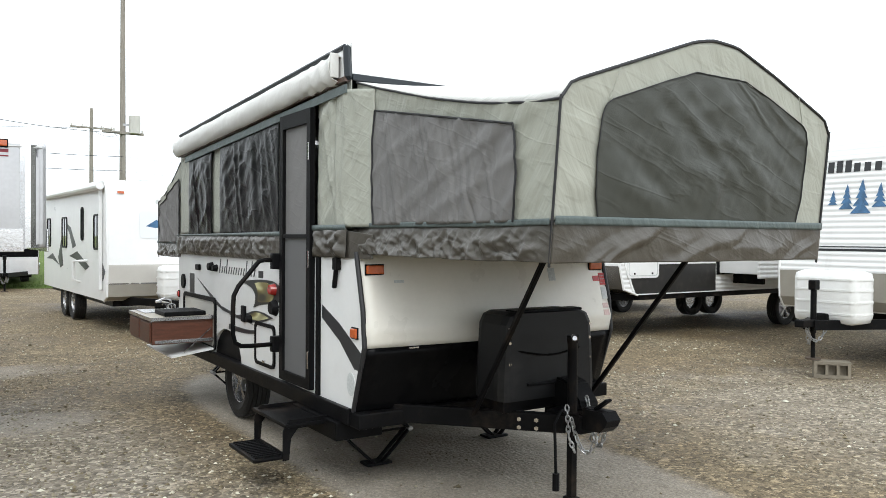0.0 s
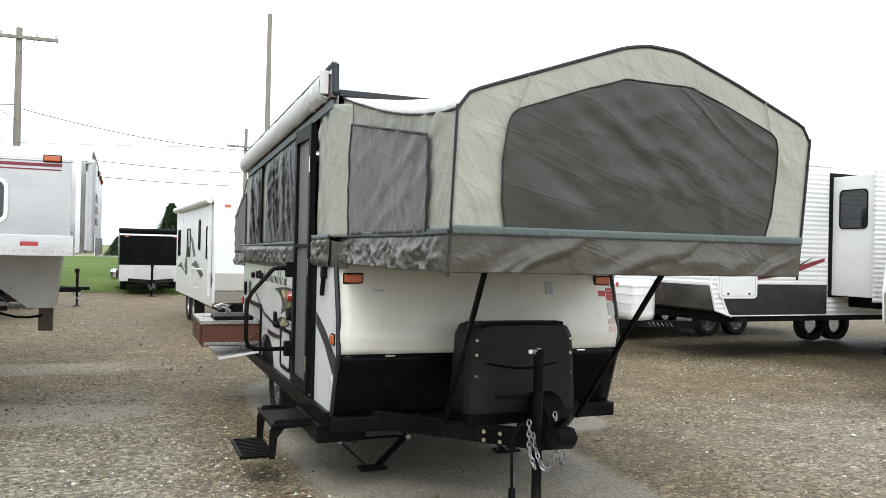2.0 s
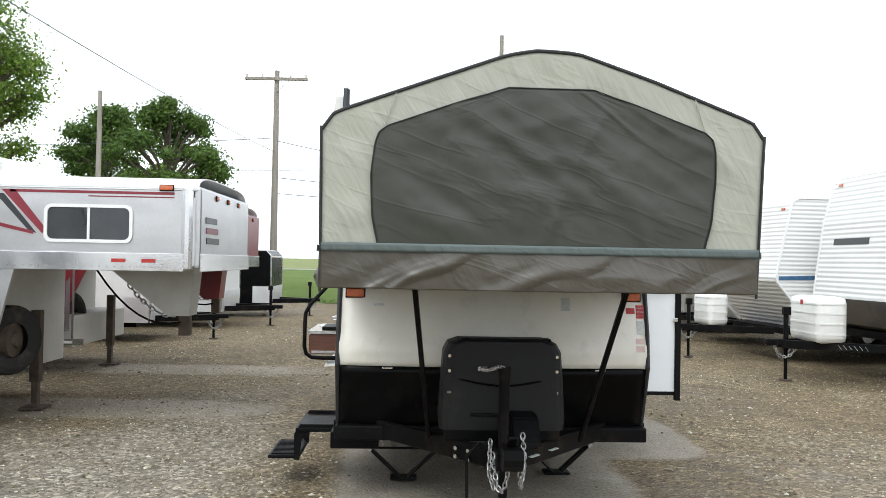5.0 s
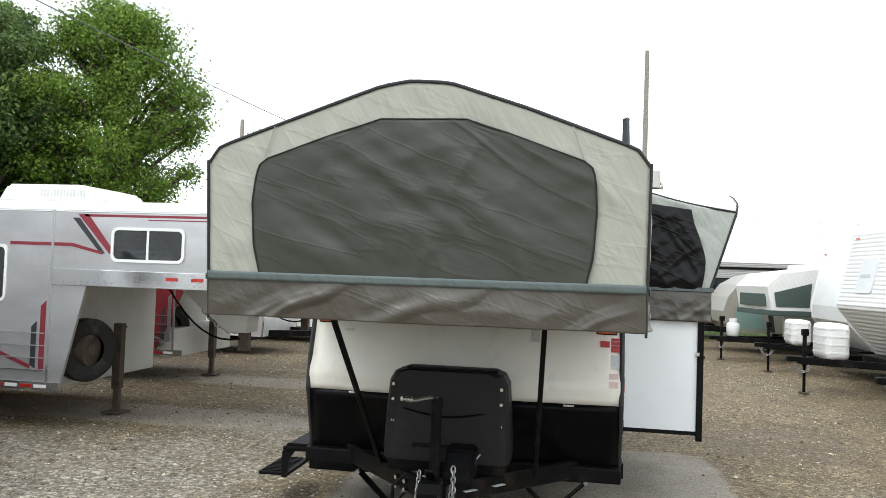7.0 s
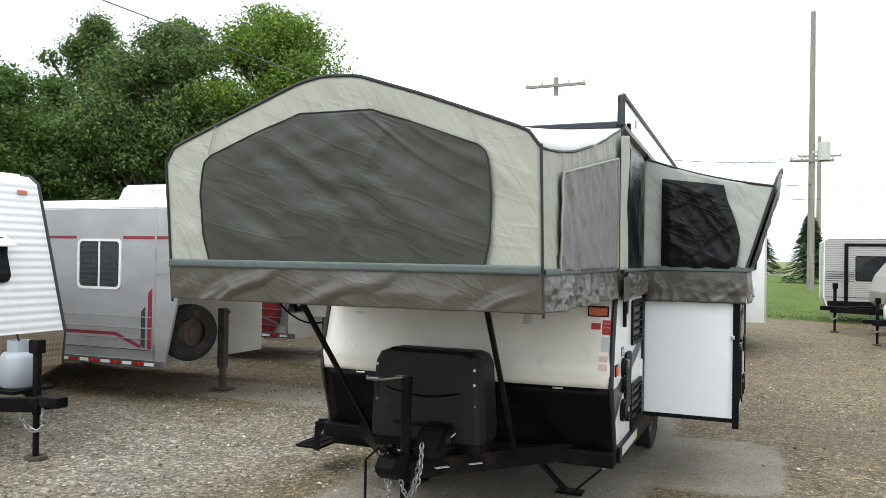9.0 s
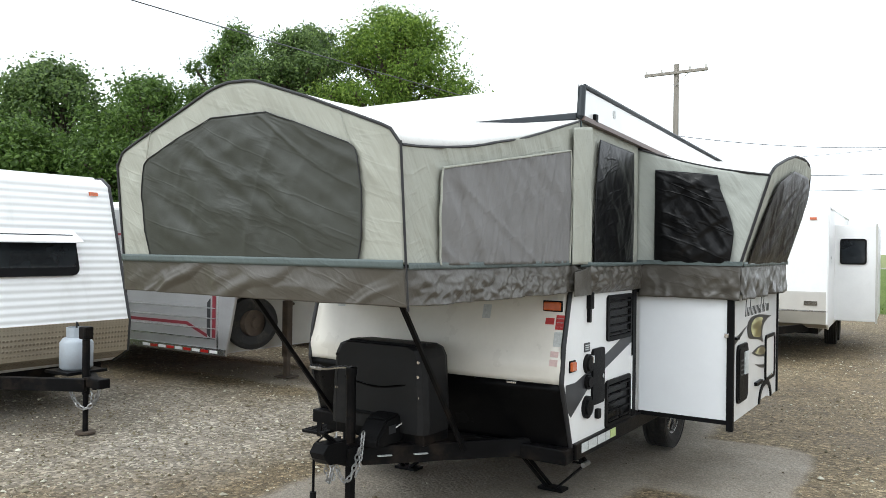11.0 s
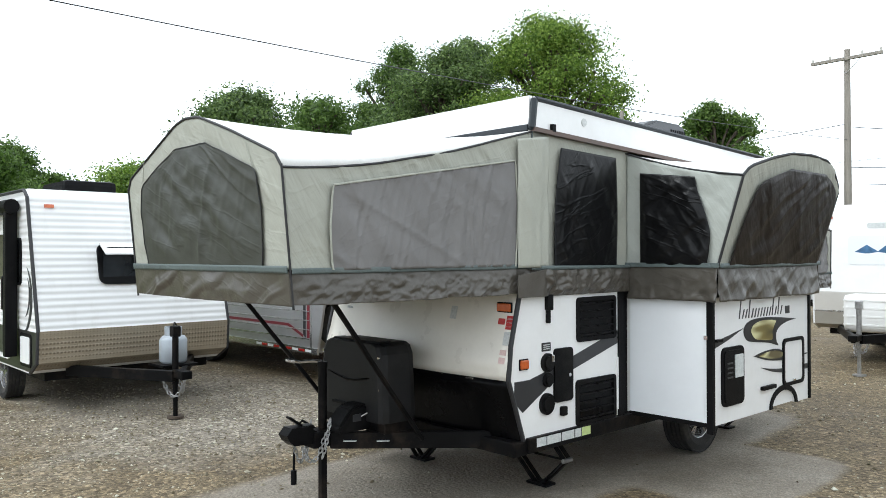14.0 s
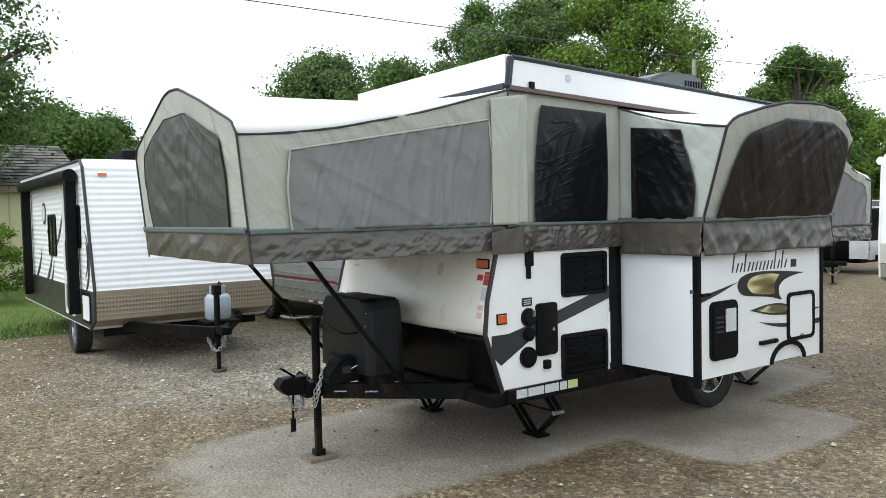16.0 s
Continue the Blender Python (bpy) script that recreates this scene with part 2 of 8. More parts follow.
    rr = ramp_node(t, big.outputs[0], [(0.35, (0.55, 0.55, 0.55)), (0.6, (0.9, 0.9, 0.9))])
    t.links.new(rr.outputs[0], b.inputs["Roughness"])
    b.inputs["Specular IOR Level"].default_value = 0.3
    bp = t.nodes.new("ShaderNodeBump")
    bp.inputs["Strength"].default_value = 0.55
    bp.inputs["Distance"].default_value = 0.014
    bp.invert = True
    t.links.new(vor.outputs["Distance"], bp.inputs["Height"])
    bp2 = t.nodes.new("ShaderNodeBump")
    bp2.inputs["Strength"].default_value = 0.5
    bp2.inputs["Distance"].default_value = 0.06
    t.links.new(mid.outputs[0], bp2.inputs["Height"])
    t.links.new(bp.outputs[0], bp2.inputs["Normal"])
    t.links.new(bp2.outputs[0], b.inputs["Normal"])
    return m


def island_material(name, stops, rough=0.7, trans=0.0, spec=0.3):
    """Many small pieces in one mesh, each with a tone of its own."""
    m, t, b = nodes_of(name)
    g = t.nodes.new("ShaderNodeNewGeometry")
    base = ramp_node(t, g.outputs["Random Per Island"], stops).outputs[0]
    n = noise_node(t, 0.5, 4)
    tone = ramp_node(t, n.outputs[0], [(0.3, (0.75, 0.78, 0.7)), (0.7, (1.15, 1.12, 1.0))]).outputs[0]
    t.links.new(mix_node(t, base, tone, 1.0, 'MULTIPLY'), b.inputs["Base Color"])
    b.inputs["Roughness"].default_value = rough
    b.inputs["Specular IOR Level"].default_value = spec
    if trans:
        tr = t.nodes.new("ShaderNodeBsdfTranslucent")
        t.links.new(base, tr.inputs[0])
        ms = t.nodes.new("ShaderNodeMixShader")
        ms.inputs[0].default_value = trans
        t.links.new(b.outputs[0], ms.inputs[1])
        t.links.new(tr.outputs[0], ms.inputs[2])
        t.links.new(ms.outputs[0], t.nodes["Material Output"].inputs[0])
    return m


def gold_material():
    """Printed decal with a shiny bronze and cream shading."""
    m, t, b = nodes_of("gold_decal")
    n = noise_node(t, 1.6, 1, stretch=(1, 1.2, 6.0))
    t.links.new(ramp_node(t, n.outputs[0], [(0.3, (0.025, 0.022, 0.012)), (0.45, (0.20, 0.16, 0.05)), (0.56, (0.62, 0.60, 0.34)), (0.68, (0.12, 0.10, 0.05))]).outputs[0], b.inputs["Base Color"])
    b.inputs["Roughness"].default_value = 0.3
    return m


WHITE = material("white_gelcoat", (0.80, 0.80, 0.79), 0.22, var=0.03, grain=30, bump=0.02, coat=0.3, dirt=(0.5, 0.47, 0.4), dirt_amt=0.12)
CREAM = material("cream_gelcoat", (0.76, 0.73, 0.66), 0.28, var=0.04, grain=30, bump=0.02, coat=0.2, dirt=(0.45, 0.42, 0.35), dirt_amt=0.15)
BLACK = material("black_gloss_panel", (0.004, 0.004, 0.0045), 0.25, var=0.25, scale=2, grain=40, bump=0.02, dirt=(0.05, 0.045, 0.04), dirt_amt=0.2, spec=0.07)
BLACK_PLASTIC = material("black_moulded_plastic", (0.007, 0.007, 0.0075), 0.45, var=0.25, scale=4, grain=350, bump=0.12, dirt=(0.05, 0.045, 0.04), dirt_amt=0.25, spec=0.07)
STEEL_BLACK = material("black_painted_steel", (0.006, 0.006, 0.0065), 0.4, var=0.3, scale=5, grain=120, bump=0.12, dirt=(0.07, 0.05, 0.035), dirt_amt=0.35, spec=0.07)
RUBBER = material("tyre_rubber", (0.016, 0.0155, 0.015), 0.8, var=0.2, scale=6, grain=200, bump=0.2, dirt=(0.13, 0.11, 0.085), dirt_amt=0.5)
ALLOY = material("alloy_rim", (0.55, 0.55, 0.56), 0.25, metal=0.9, var=0.1, grain=60, bump=0.03)
CHROME = material("chrome", (0.75, 0.75, 0.76), 0.12, metal=1.0, var=0.06, grain=60, bump=0.02)
GALV = material("galvanised_chain", (0.42, 0.42, 0.42), 0.4, metal=0.9, var=0.2, scale=30, grain=200, bump=0.1)
CANVAS = cloth_material("sage_canvas", (0.402, 0.408, 0.352), 0.05, lines=0.20, fold=0.10)
CANVAS_ROOF = cloth_material("pale_vinyl_roof", (0.74, 0.73, 0.70), 0.05, rough=0.5, spec=0.4)
SKIRT = cloth_material("taupe_vinyl_skirt", (0.077, 0.069, 0.057), 0.12, rough=0.31, spec=0.5, fold=-0.2, fold_stretch=(1.4, 1.4, 1.4), stain=(0.10, 0.092, 0.08), lines=0.14)
GREEN = cloth_material("grey_green_binding", (0.108, 0.135, 0.132), 0.08, rough=0.5, lines=0.15)
STORM = cloth_material("olive_black_window_flap", (0.055, 0.058, 0.049), 0.05, rough=0.48, spec=0.36, fold=-0.28, fold_stretch=(0.6, 0.6, 0.6), stain=(0.058, 0.063, 0.057), lines=0.16)
SCREEN_GREY = cloth_material("grey_mesh_screen", (0.19, 0.184, 0.18), 0.08, weave=500, rough=0.6, fold=-0.25, stain=(0.14, 0.14, 0.14), lines=0.15)
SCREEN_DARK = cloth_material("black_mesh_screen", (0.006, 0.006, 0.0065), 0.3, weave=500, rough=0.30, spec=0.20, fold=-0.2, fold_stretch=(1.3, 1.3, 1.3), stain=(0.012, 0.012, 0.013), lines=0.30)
SLATE = material("dark_slate_trim", (0.026, 0.031, 0.036), 0.4, var=0.15, grain=120, bump=0.05, spec=0.3)
PIPING = material("black_piping", (0.018, 0.018, 0.02), 0.55, var=0.2, grain=200, bump=0.05)
DOOR_MESH = material("grey_screen_door_mesh", (0.13, 0.13, 0.13), 0.6, var=0.06, scale=1.5, grain=500, bump=0.1)
ORANGE = material("orange_lens", (0.52, 0.105, 0.025), 0.15, var=0.15, scale=20, grain=90, bump=0.1, coat=0.5)
RED = material("red_lens", (0.42, 0.025, 0.02), 0.15, var=0.15, scale=20, grain=90, bump=0.1, coat=0.5)
DECAL_GREY = material("charcoal_decal", (0.028, 0.029, 0.032), 0.35, var=0.12, grain=60, bump=0.02)
DECAL_BLACK = material("black_decal", (0.018, 0.018, 0.02), 0.35, var=0.12, grain=60, bump=0.02)
DECAL_RED = material("red_sticker", (0.50, 0.05, 0.05), 0.5, var=0.2, scale=40, grain=200, bump=0.02)
DECAL_PINK = material("faded_pink_sticker", (0.68, 0.50, 0.47), 0.5, var=0.1, scale=60, grain=200, bump=0.02)
DECAL_PALE = material("pale_grey_sticker", (0.55, 0.57, 0.56), 0.5, var=0.15, scale=60, grain=200, bump=0.02)
DECAL_LIME = material("yellow_green_sticker", (0.50, 0.60, 0.25), 0.5, var=0.1, scale=60, grain=200, bump=0.02)
GOLD = gold_material()
GLASS = glass_material("dark_window_glass")
WOOD_RED = material("cherry_wood_laminate", (0.115, 0.042, 0.024), 0.4, var=0.25, scale=3, grain=60, bump=0.05, stretch=(2, 2, 14))
COUNTER = material("beige_laminate_counter", (0.45, 0.41, 0.34), 0.4, var=0.12, scale=30, grain=250, bump=0.04)
SIDING_WHITE = siding_material("white_ribbed_siding", (0.80, 0.80, 0.79), 0.075)
SIDING_GREY = siding_material("grey_ribbed_siding", (0.36, 0.35, 0.33), 0.06)
SIDING_DARK = siding_material("charcoal_ribbed_siding", (0.10, 0.095, 0.085), 0.075)
SMOOTH_WHITE = material("white_fibreglass", (0.80, 0.80, 0.79), 0.3, var=0.03, grain=30, bump=0.02, dirt=(0.5, 0.48, 0.42), dirt_amt=0.15)
TAUPE = material("taupe_fibreglass", (0.30, 0.28, 0.24), 0.35, var=0.06, grain=40, bump=0.03, dirt=(0.2, 0.18, 0.15), dirt_amt=0.3)
CHARCOAL = material("charcoal_paint", (0.028, 0.027, 0.026), 0.3, var=0.1, grain=40, bump=0.02, dirt=(0.2, 0.18, 0.15), dirt_amt=0.25)
ALUMINIUM = material("brushed_aluminium_skin", (0.56, 0.56, 0.57), 0.33, metal=0.75, var=0.10, scale=1.5, grain=40, bump=0.03, stretch=(1, 1, 3), dirt=(0.4, 0.38, 0.34), dirt_amt=0.3)
ALU_BRIGHT = material("polished_aluminium", (0.70, 0.70, 0.71), 0.16, metal=0.95, var=0.08, scale=2, grain=40, bump=0.03)
GOOSE_WHITE = material("pale_grey_enamel", (0.50, 0.49, 0.45), 0.4, var=0.06, grain=60, bump=0.03, dirt=(0.32, 0.27, 0.2), dirt_amt=0.4)
MAROON = material("maroon_paint", (0.17, 0.018, 0.022), 0.3, var=0.12, grain=60, bump=0.03, dirt=(0.2, 0.13, 0.1), dirt_amt=0.2)
BURGUNDY = material("burgundy_stripe", (0.22, 0.022, 0.035), 0.35, var=0.1, grain=60, bump=0.02)
RUST = material("rusty_steel", (0.085, 0.062, 0.045), 0.75, var=0.35, scale=8, grain=120, bump=0.25, dirt=(0.06, 0.045, 0.035), dirt_amt=0.6)
BLUE = material("blue_print", (0.05, 0.14, 0.27), 0.4, var=0.35, scale=14, grain=90, bump=0.02)
TANK_WHITE = material("white_tank_plastic", (0.78, 0.78, 0.76), 0.35, var=0.04, grain=60, bump=0.03, dirt=(0.4, 0.37, 0.3), dirt_amt=0.25)
TANK_GREY = material("grey_blue_gas_bottle", (0.36, 0.40, 0.44), 0.35, var=0.08, grain=60, bump=0.04, dirt=(0.25, 0.2, 0.16), dirt_amt=0.3)
CONCRETE = material("concrete_block", (0.22, 0.19, 0.145), 0.9, var=0.18, scale=8, grain=120, bump=0.5)
TIMBER = material("weathered_timber", (0.20, 0.16, 0.12), 0.85, var=0.3, scale=4, grain=70, bump=0.4, stretch=(8, 8, 1))
POLE_WOOD = material("weathered_pole", (0.27, 0.245, 0.21), 0.85, var=0.25, scale=2, grain=30, bump=0.4, stretch=(6, 6, 0.4))
BARK = material("bark", (0.085, 0.065, 0.05), 0.9, var=0.3, scale=5, grain=40, bump=0.6, stretch=(5, 5, 1))
GUARD = material("bright_ribbed_aluminium_guard", (0.78, 0.78, 0.79), 0.38, metal=0.55, var=0.08, scale=3, grain=60, bump=0.1)
TREAD_PLATE = tread_plate_material("tan_tread_plate")
GRAVEL = gravel_material()
STONE = island_material("loose_stones", [(0.0, (0.10, 0.077, 0.05)), (0.4, (0.215, 0.183, 0.133)), (0.82, (0.36, 0.325, 0.265)), (1.0, (0.66, 0.64, 0.59))], 0.8)


# ---- mesh helpers ----
def link_mesh(name, bm, mat, smooth=False):
    me = bpy.data.meshes.new(name)
    bmesh.ops.recalc_face_normals(bm, faces=bm.faces)
    bm.to_mesh(me)
    bm.free()
    me.materials.append(mat)
    if smooth:
        me.polygons.foreach_set("use_smooth", [True] * len(me.polygons))
    return new(name, me)


def part(name, bm, mat, parent, label="", smooth=False):
    ob = link_mesh(name, bm, mat, smooth)
    ob.parent = parent
    if label:
        tagged(ob, label)
    return ob


def thing(name, label, category, group="", at=(0, 0, 0), turn=0.0, kind=""):
    ob = new(name)
    ob.empty_display_size = 0.1
    ob.matrix_world = pose(*at, 0, 0, turn)
    return tagged(ob, label, category, group, kind)


def B():
    return bmesh.new()


def box(bm, lo, hi, bevel=0.0):
    c = [(a + b) / 2 for a, b in zip(lo, hi)]
    s = [abs(b - a) for a, b in zip(lo, hi)]
    r = bmesh.ops.create_cube(bm, size=1.0, matrix=Matrix.Translation(c) @ Matrix.Diagonal((*s, 1)))
    if bevel:
        es = {e for v in r["verts"] for e in v.link_edges}
        bmesh.ops.bevel(bm, geom=list(es), offset=min(bevel, min(s) * 0.45), segments=2, affect='EDGES', profile=0.6)
    return bm


def slab(bm, p0, p1, w, h, bevel=0.0):
    """A bar of rectangular section from p0 to p1."""
    p0, p1 = Vector(p0), Vector(p1)
    d = p1 - p0
    q = d.to_track_quat('Z', 'Y').to_matrix().to_4x4()
    m = Matrix.Translation((p0 + p1) / 2) @ q @ Matrix.Diagonal((w, h, d.length, 1))
    r = bmesh.ops.create_cube(bm, size=1.0, matrix=m)
    if bevel:
        es = {e for v in r["verts"] for e in v.link_edges}
        bmesh.ops.bevel(bm, geom=list(es), offset=bevel, segments=1, affect='EDGES')
    return bm


def cyl(bm, p0, p1, r, seg=14, r2=None):
    p0, p1 = Vector(p0), Vector(p1)
    d = p1 - p0
    m = Matrix.Translation((p0 + p1) / 2) @ d.to_track_quat('Z', 'Y').to_matrix().to_4x4()
    bmesh.ops.create_cone(bm, cap_ends=True, segments=seg, radius1=r, radius2=r if r2 is None else r2, depth=d.length, matrix=m)
    return bm


def tube(bm, pts, r, seg=8, closed=False):
    pts = [Vector(p) for p in pts]
    n = len(pts)
    rings = []
    up = None
    for i, p in enumerate(pts):
        a = pts[i - 1] if (i or closed) else p
        c = pts[(i + 1) % n] if (i < n - 1 or closed) else p
        d = (c - a).normalized()
        if up is None:
            up = d.orthogonal().normalized()
        up = (up - d * up.dot(d)).normalized()
        side = d.cross(up)
        rings.append([bm.verts.new(p + (up * math.cos(k * math.tau / seg) + side * math.sin(k * math.tau / seg)) * r) for k in range(seg)])
    for i in range(n if closed else n - 1):
        a, c = rings[i], rings[(i + 1) % n]
        for k in range(seg):
            bm.faces.new((a[k], a[(k + 1) % seg], c[(k + 1) % seg], c[k]))
    if not closed:
        bm.faces.new(rings[0][::-1])
        bm.faces.new(rings[-1])
    return bm


AXES = {'x': lambda a, u, v: (a, u, v), 'y': lambda a, u, v: (u, a, v), 'z': lambda a, u, v: (u, v, a)}


def prism(bm, poly, axis, a, b):
    f = AXES[axis]
    lo = [bm.verts.new(f(a, u, v)) for u, v in poly]
    hi = [bm.verts.new(f(b, u, v)) for u, v in poly]
    n = len(poly)
    for i in range(n):
        bm.faces.new((lo[i], lo[(i + 1) % n], hi[(i + 1) % n], hi[i]))
    bm.faces.new(lo[::-1])
    bm.faces.new(hi)
    return bm


def frame_ring(bm, outer, inner, axis, a, b):
    f = AXES[axis]
    vs = [[bm.verts.new(f(q, u, v)) for u, v in poly] for q in (a, b) for poly in (outer, inner)]
    ol, il, oh, ih = vs
    n = len(outer)
    for i in range(n):
        j = (i + 1) % n
        bm.faces.new((ol[i], ol[j], oh[j], oh[i]))
        bm.faces.new((il[i], ih[i], ih[j], il[j]))
        bm.faces.new((ol[i], il[i], il[j], ol[j]))
        bm.faces.new((oh[i], oh[j], ih[j], ih[i]))
    return bm


def rrect(u0, v0, u1, v1, r, n=4):
    pts = []
    for cu, cv, a0 in ((u1 - r, v0 + r, -90), (u1 - r, v1 - r, 0), (u0 + r, v1 - r, 90), (u0 + r, v0 + r, 180)):
        for k in range(n + 1):
            a = radians(a0 + 90 * k / n)
            pts.append((cu + r * math.cos(a), cv + r * math.sin(a)))
    return pts


def grid(bm, nu, nv, fn):
    rows = [[bm.verts.new(fn(i / nu, j / nv)) for i in range(nu + 1)] for j in range(nv + 1)]
    for j in range(nv):
        for i in range(nu):
            bm.faces.new((rows[j][i], rows[j][i + 1], rows[j + 1][i + 1], rows[j + 1][i]))
    return bm


def cloth(name, nu, nv, fn, mat, parent, label="", thick=0.004):
    ob = part(name, grid(B(), nu, nv, fn), mat, parent, label, smooth=True)
    s = ob.modifiers.new("thickness", 'SOLIDIFY')
    s.thickness = thick
    s.offset = 0
    return ob


def lerp(a, b, k):
    return a + (b - a) * k


def poly_at(pts, x):
    """Piecewise straight line through (x, z) points, smoothed a little."""
    if x <= pts[0][0]:
        return pts[0][1]
    for (x0, z0), (x1, z1) in zip(pts, pts[1:]):
        if x <= x1:
            return lerp(z0, z1, (x - x0) / (x1 - x0))
    return pts[-1][1]


def smooth_at(pts, x, r=0.06):
    return sum(poly_at(pts, x + r * k / 3) for k in range(-3, 4)) / 7


def rim(u, v, k=9.0):
    """0 at the edges of a panel, 1 inside: sewn edges lie flat."""
    return max(0.0, min(1, k * u) * min(1, k * (1 - u)) * min(1, k * v) * min(1, k * (1 - v)))


def fold(x, y, z, s=1.0, seed=0.0):
    """Soft creases of hanging cloth."""
    v = Vector((x * s + seed, y * s + seed * 1.7, z * s))
    return noise.noise(v) * 0.6 + noise.noise(v * 2.3) * 0.3 + noise.noise(v * 5.1) * 0.12


def pleat(a, b, seed=0.0):
    """Narrow ridges along one direction, uneven in height; a runs across them, b along."""
    n = noise.noise(Vector((a + 0.6 * noise.noise(Vector((a * 0.5, b * 1.5, seed))), b * 0.25, seed)))
    return (1 - min(1.0, abs(n) * 3.2)) * (0.35 + 0.65 * abs(noise.noise(Vector((a * 0.6, b * 0.7, seed + 5)))) * 2)


def crumple(x, y, z, s=1.0, seed=0.0):
    """Sharp, irregular crumples of stiff vinyl."""
    v = Vector((x * s + seed, y * s - seed, z * s * 1.3))
    a = 1 - abs(noise.noise(v)) * 2.2
    c = 1 - abs(noise.noise(v * 2.1 + Vector((3.1, 0, 1)))) * 2.2
    e = 1 - abs(noise.noise(v * 4.3 + Vector((0, 2.2, 5)))) * 2.2
    return a * 0.6 + c * 0.38 + e * 0.05


# ---- ground ----
def ground_height(x, y):
    return noise.noise(Vector((x * 0.35, y * 0.35, 0))) * 0.012 + noise.noise(Vector((x * 1.3, y * 1.3, 4))) * 0.006 - 0.012


def build_ground():
    bm = B()
    xs = [-900, -300, -120, -60, -35, -24] + [round(-18 + 0.5 * i, 2) for i in range(69)] + [22, 30, 50, 100, 300, 900]
    ys = [-300, -60, -25, -14] + [round(-9 + 0.5 * i, 2) for i in range(64)] + [27, 35, 50, 90, 200, 500, 1500]
    rows = [[bm.verts.new((x, y, ground_height(x, y) if abs(x) < 18 and -10 < y < 23 else -0.012)) for x in xs] for y in ys]
    for j in range(len(ys) - 1):
        for i in range(len(xs) - 1):
            bm.faces.new((rows[j][i], rows[j][i + 1], rows[j + 1][i + 1], rows[j + 1][i]))
    ob = link_mesh("ground", bm, GRAVEL, True)
    tagged(ob, "wet brown gravel yard with packed pale patches", "ground", kind="structure")


build_ground()


# ---- shared vehicle parts ----
def wheel(parent, x, y, r=0.33, w=0.2, out=1, rim_mat=None, spokes=5):
    """A road wheel: tyre with grooves, and a rim with spokes on its outer side."""
    def lathe(bm, prof, seg=36):
        rings = [[bm.verts.new((x + out * dx, y + rad * math.cos(k * math.tau / seg), r + rad * math.sin(k * math.tau / seg))) for k in range(seg)] for dx, rad in prof]
        for a, c in zip(rings, rings[1:]):
            for k in range(seg):
                bm.faces.new((a[k], a[(k + 1) % seg], c[(k + 1) % seg], c[k]))
        return rings
    bm = B()
    h = w / 2
    prof = [(-h * 0.8, r * 0.60), (-h, r * 0.8), (-h * 0.92, r * 0.95)]
    for k in range(5):
        c = lerp(-h * 0.8, h * 0.8, k / 4)
        prof += [(c - h * 0.17, r), (c + h * 0.14, r), (c + h * 0.15, r * 0.965), (c + h * 0.20, r * 0.965)]
    prof += [(h * 0.92, r * 0.95), (h, r * 0.8), (h * 0.8, r * 0.62), (h * 0.5, r * 0.60)]
    lathe(bm, prof)
    tyre = part("tyre", bm, RUBBER, parent, "black treaded rubber tyre")
    bm = B()
    rg = lathe(bm, [(h * 0.78, r * 0.64), (h * 0.72, r * 0.60), (h * 0.2, r * 0.57), (-h * 0.2, r * 0.55)])
    bm.faces.new(rg[-1])
    cyl(bm, (x + out * h * 0.1, y, r), (x + out * h * 0.68, y, r), r * 0.16, 18)
    for k in range(spokes):
        a = k * math.tau / spokes + 0.3
        for da in (-0.10, 0.10):
            p0 = (x + out * h * 0.58, y + r * 0.13 * math.cos(a), r + r * 0.13 * math.sin(a))
            p1 = (x + out * h * 0.55, y + r * 0.58 * math.cos(a + da), r + r * 0.58 * math.sin(a + da))
            slab(bm, p0, p1, r * 0.09, 0.02)
    part("rim", bm, rim_mat or ALLOY, tyre, "spoked metal rim")
    return tyre


def chain(bm, pts, link=0.035, thick=0.005):
    """Links of a chain along a hanging line."""
    pts = [Vector(p) for p in pts]
    k = 0
    for a, c in zip(pts, pts[1:]):
        n = max(1, int((c - a).length / (link * 0.75)))
        for i in range(n):
            p = a.lerp(c, (i + 0.5) / n)
            m = Matrix.Translation(p) @ (c - a).to_track_quat('Y', 'Z').to_matrix().to_4x4() @ pose(0, 0, 0, 0, 90 * (k % 2) + 20, 0)
            loop = [m @ Vector((math.cos(t) * link * 0.34, math.sin(t) * link * 0.62, 0)) for t in (j * math.tau / 10 for j in range(10))]
            tube(bm, loop, thick, 5, closed=True)
            k += 1
    return bm


def sag(p0, p1, drop, n=8):
    p0, p1 = Vector(p0), Vector(p1)
    return [p0.lerp(p1, i / n) - Vector((0, 0, drop * 4 * (i / n) * (1 - i / n))) for i in range(n + 1)]


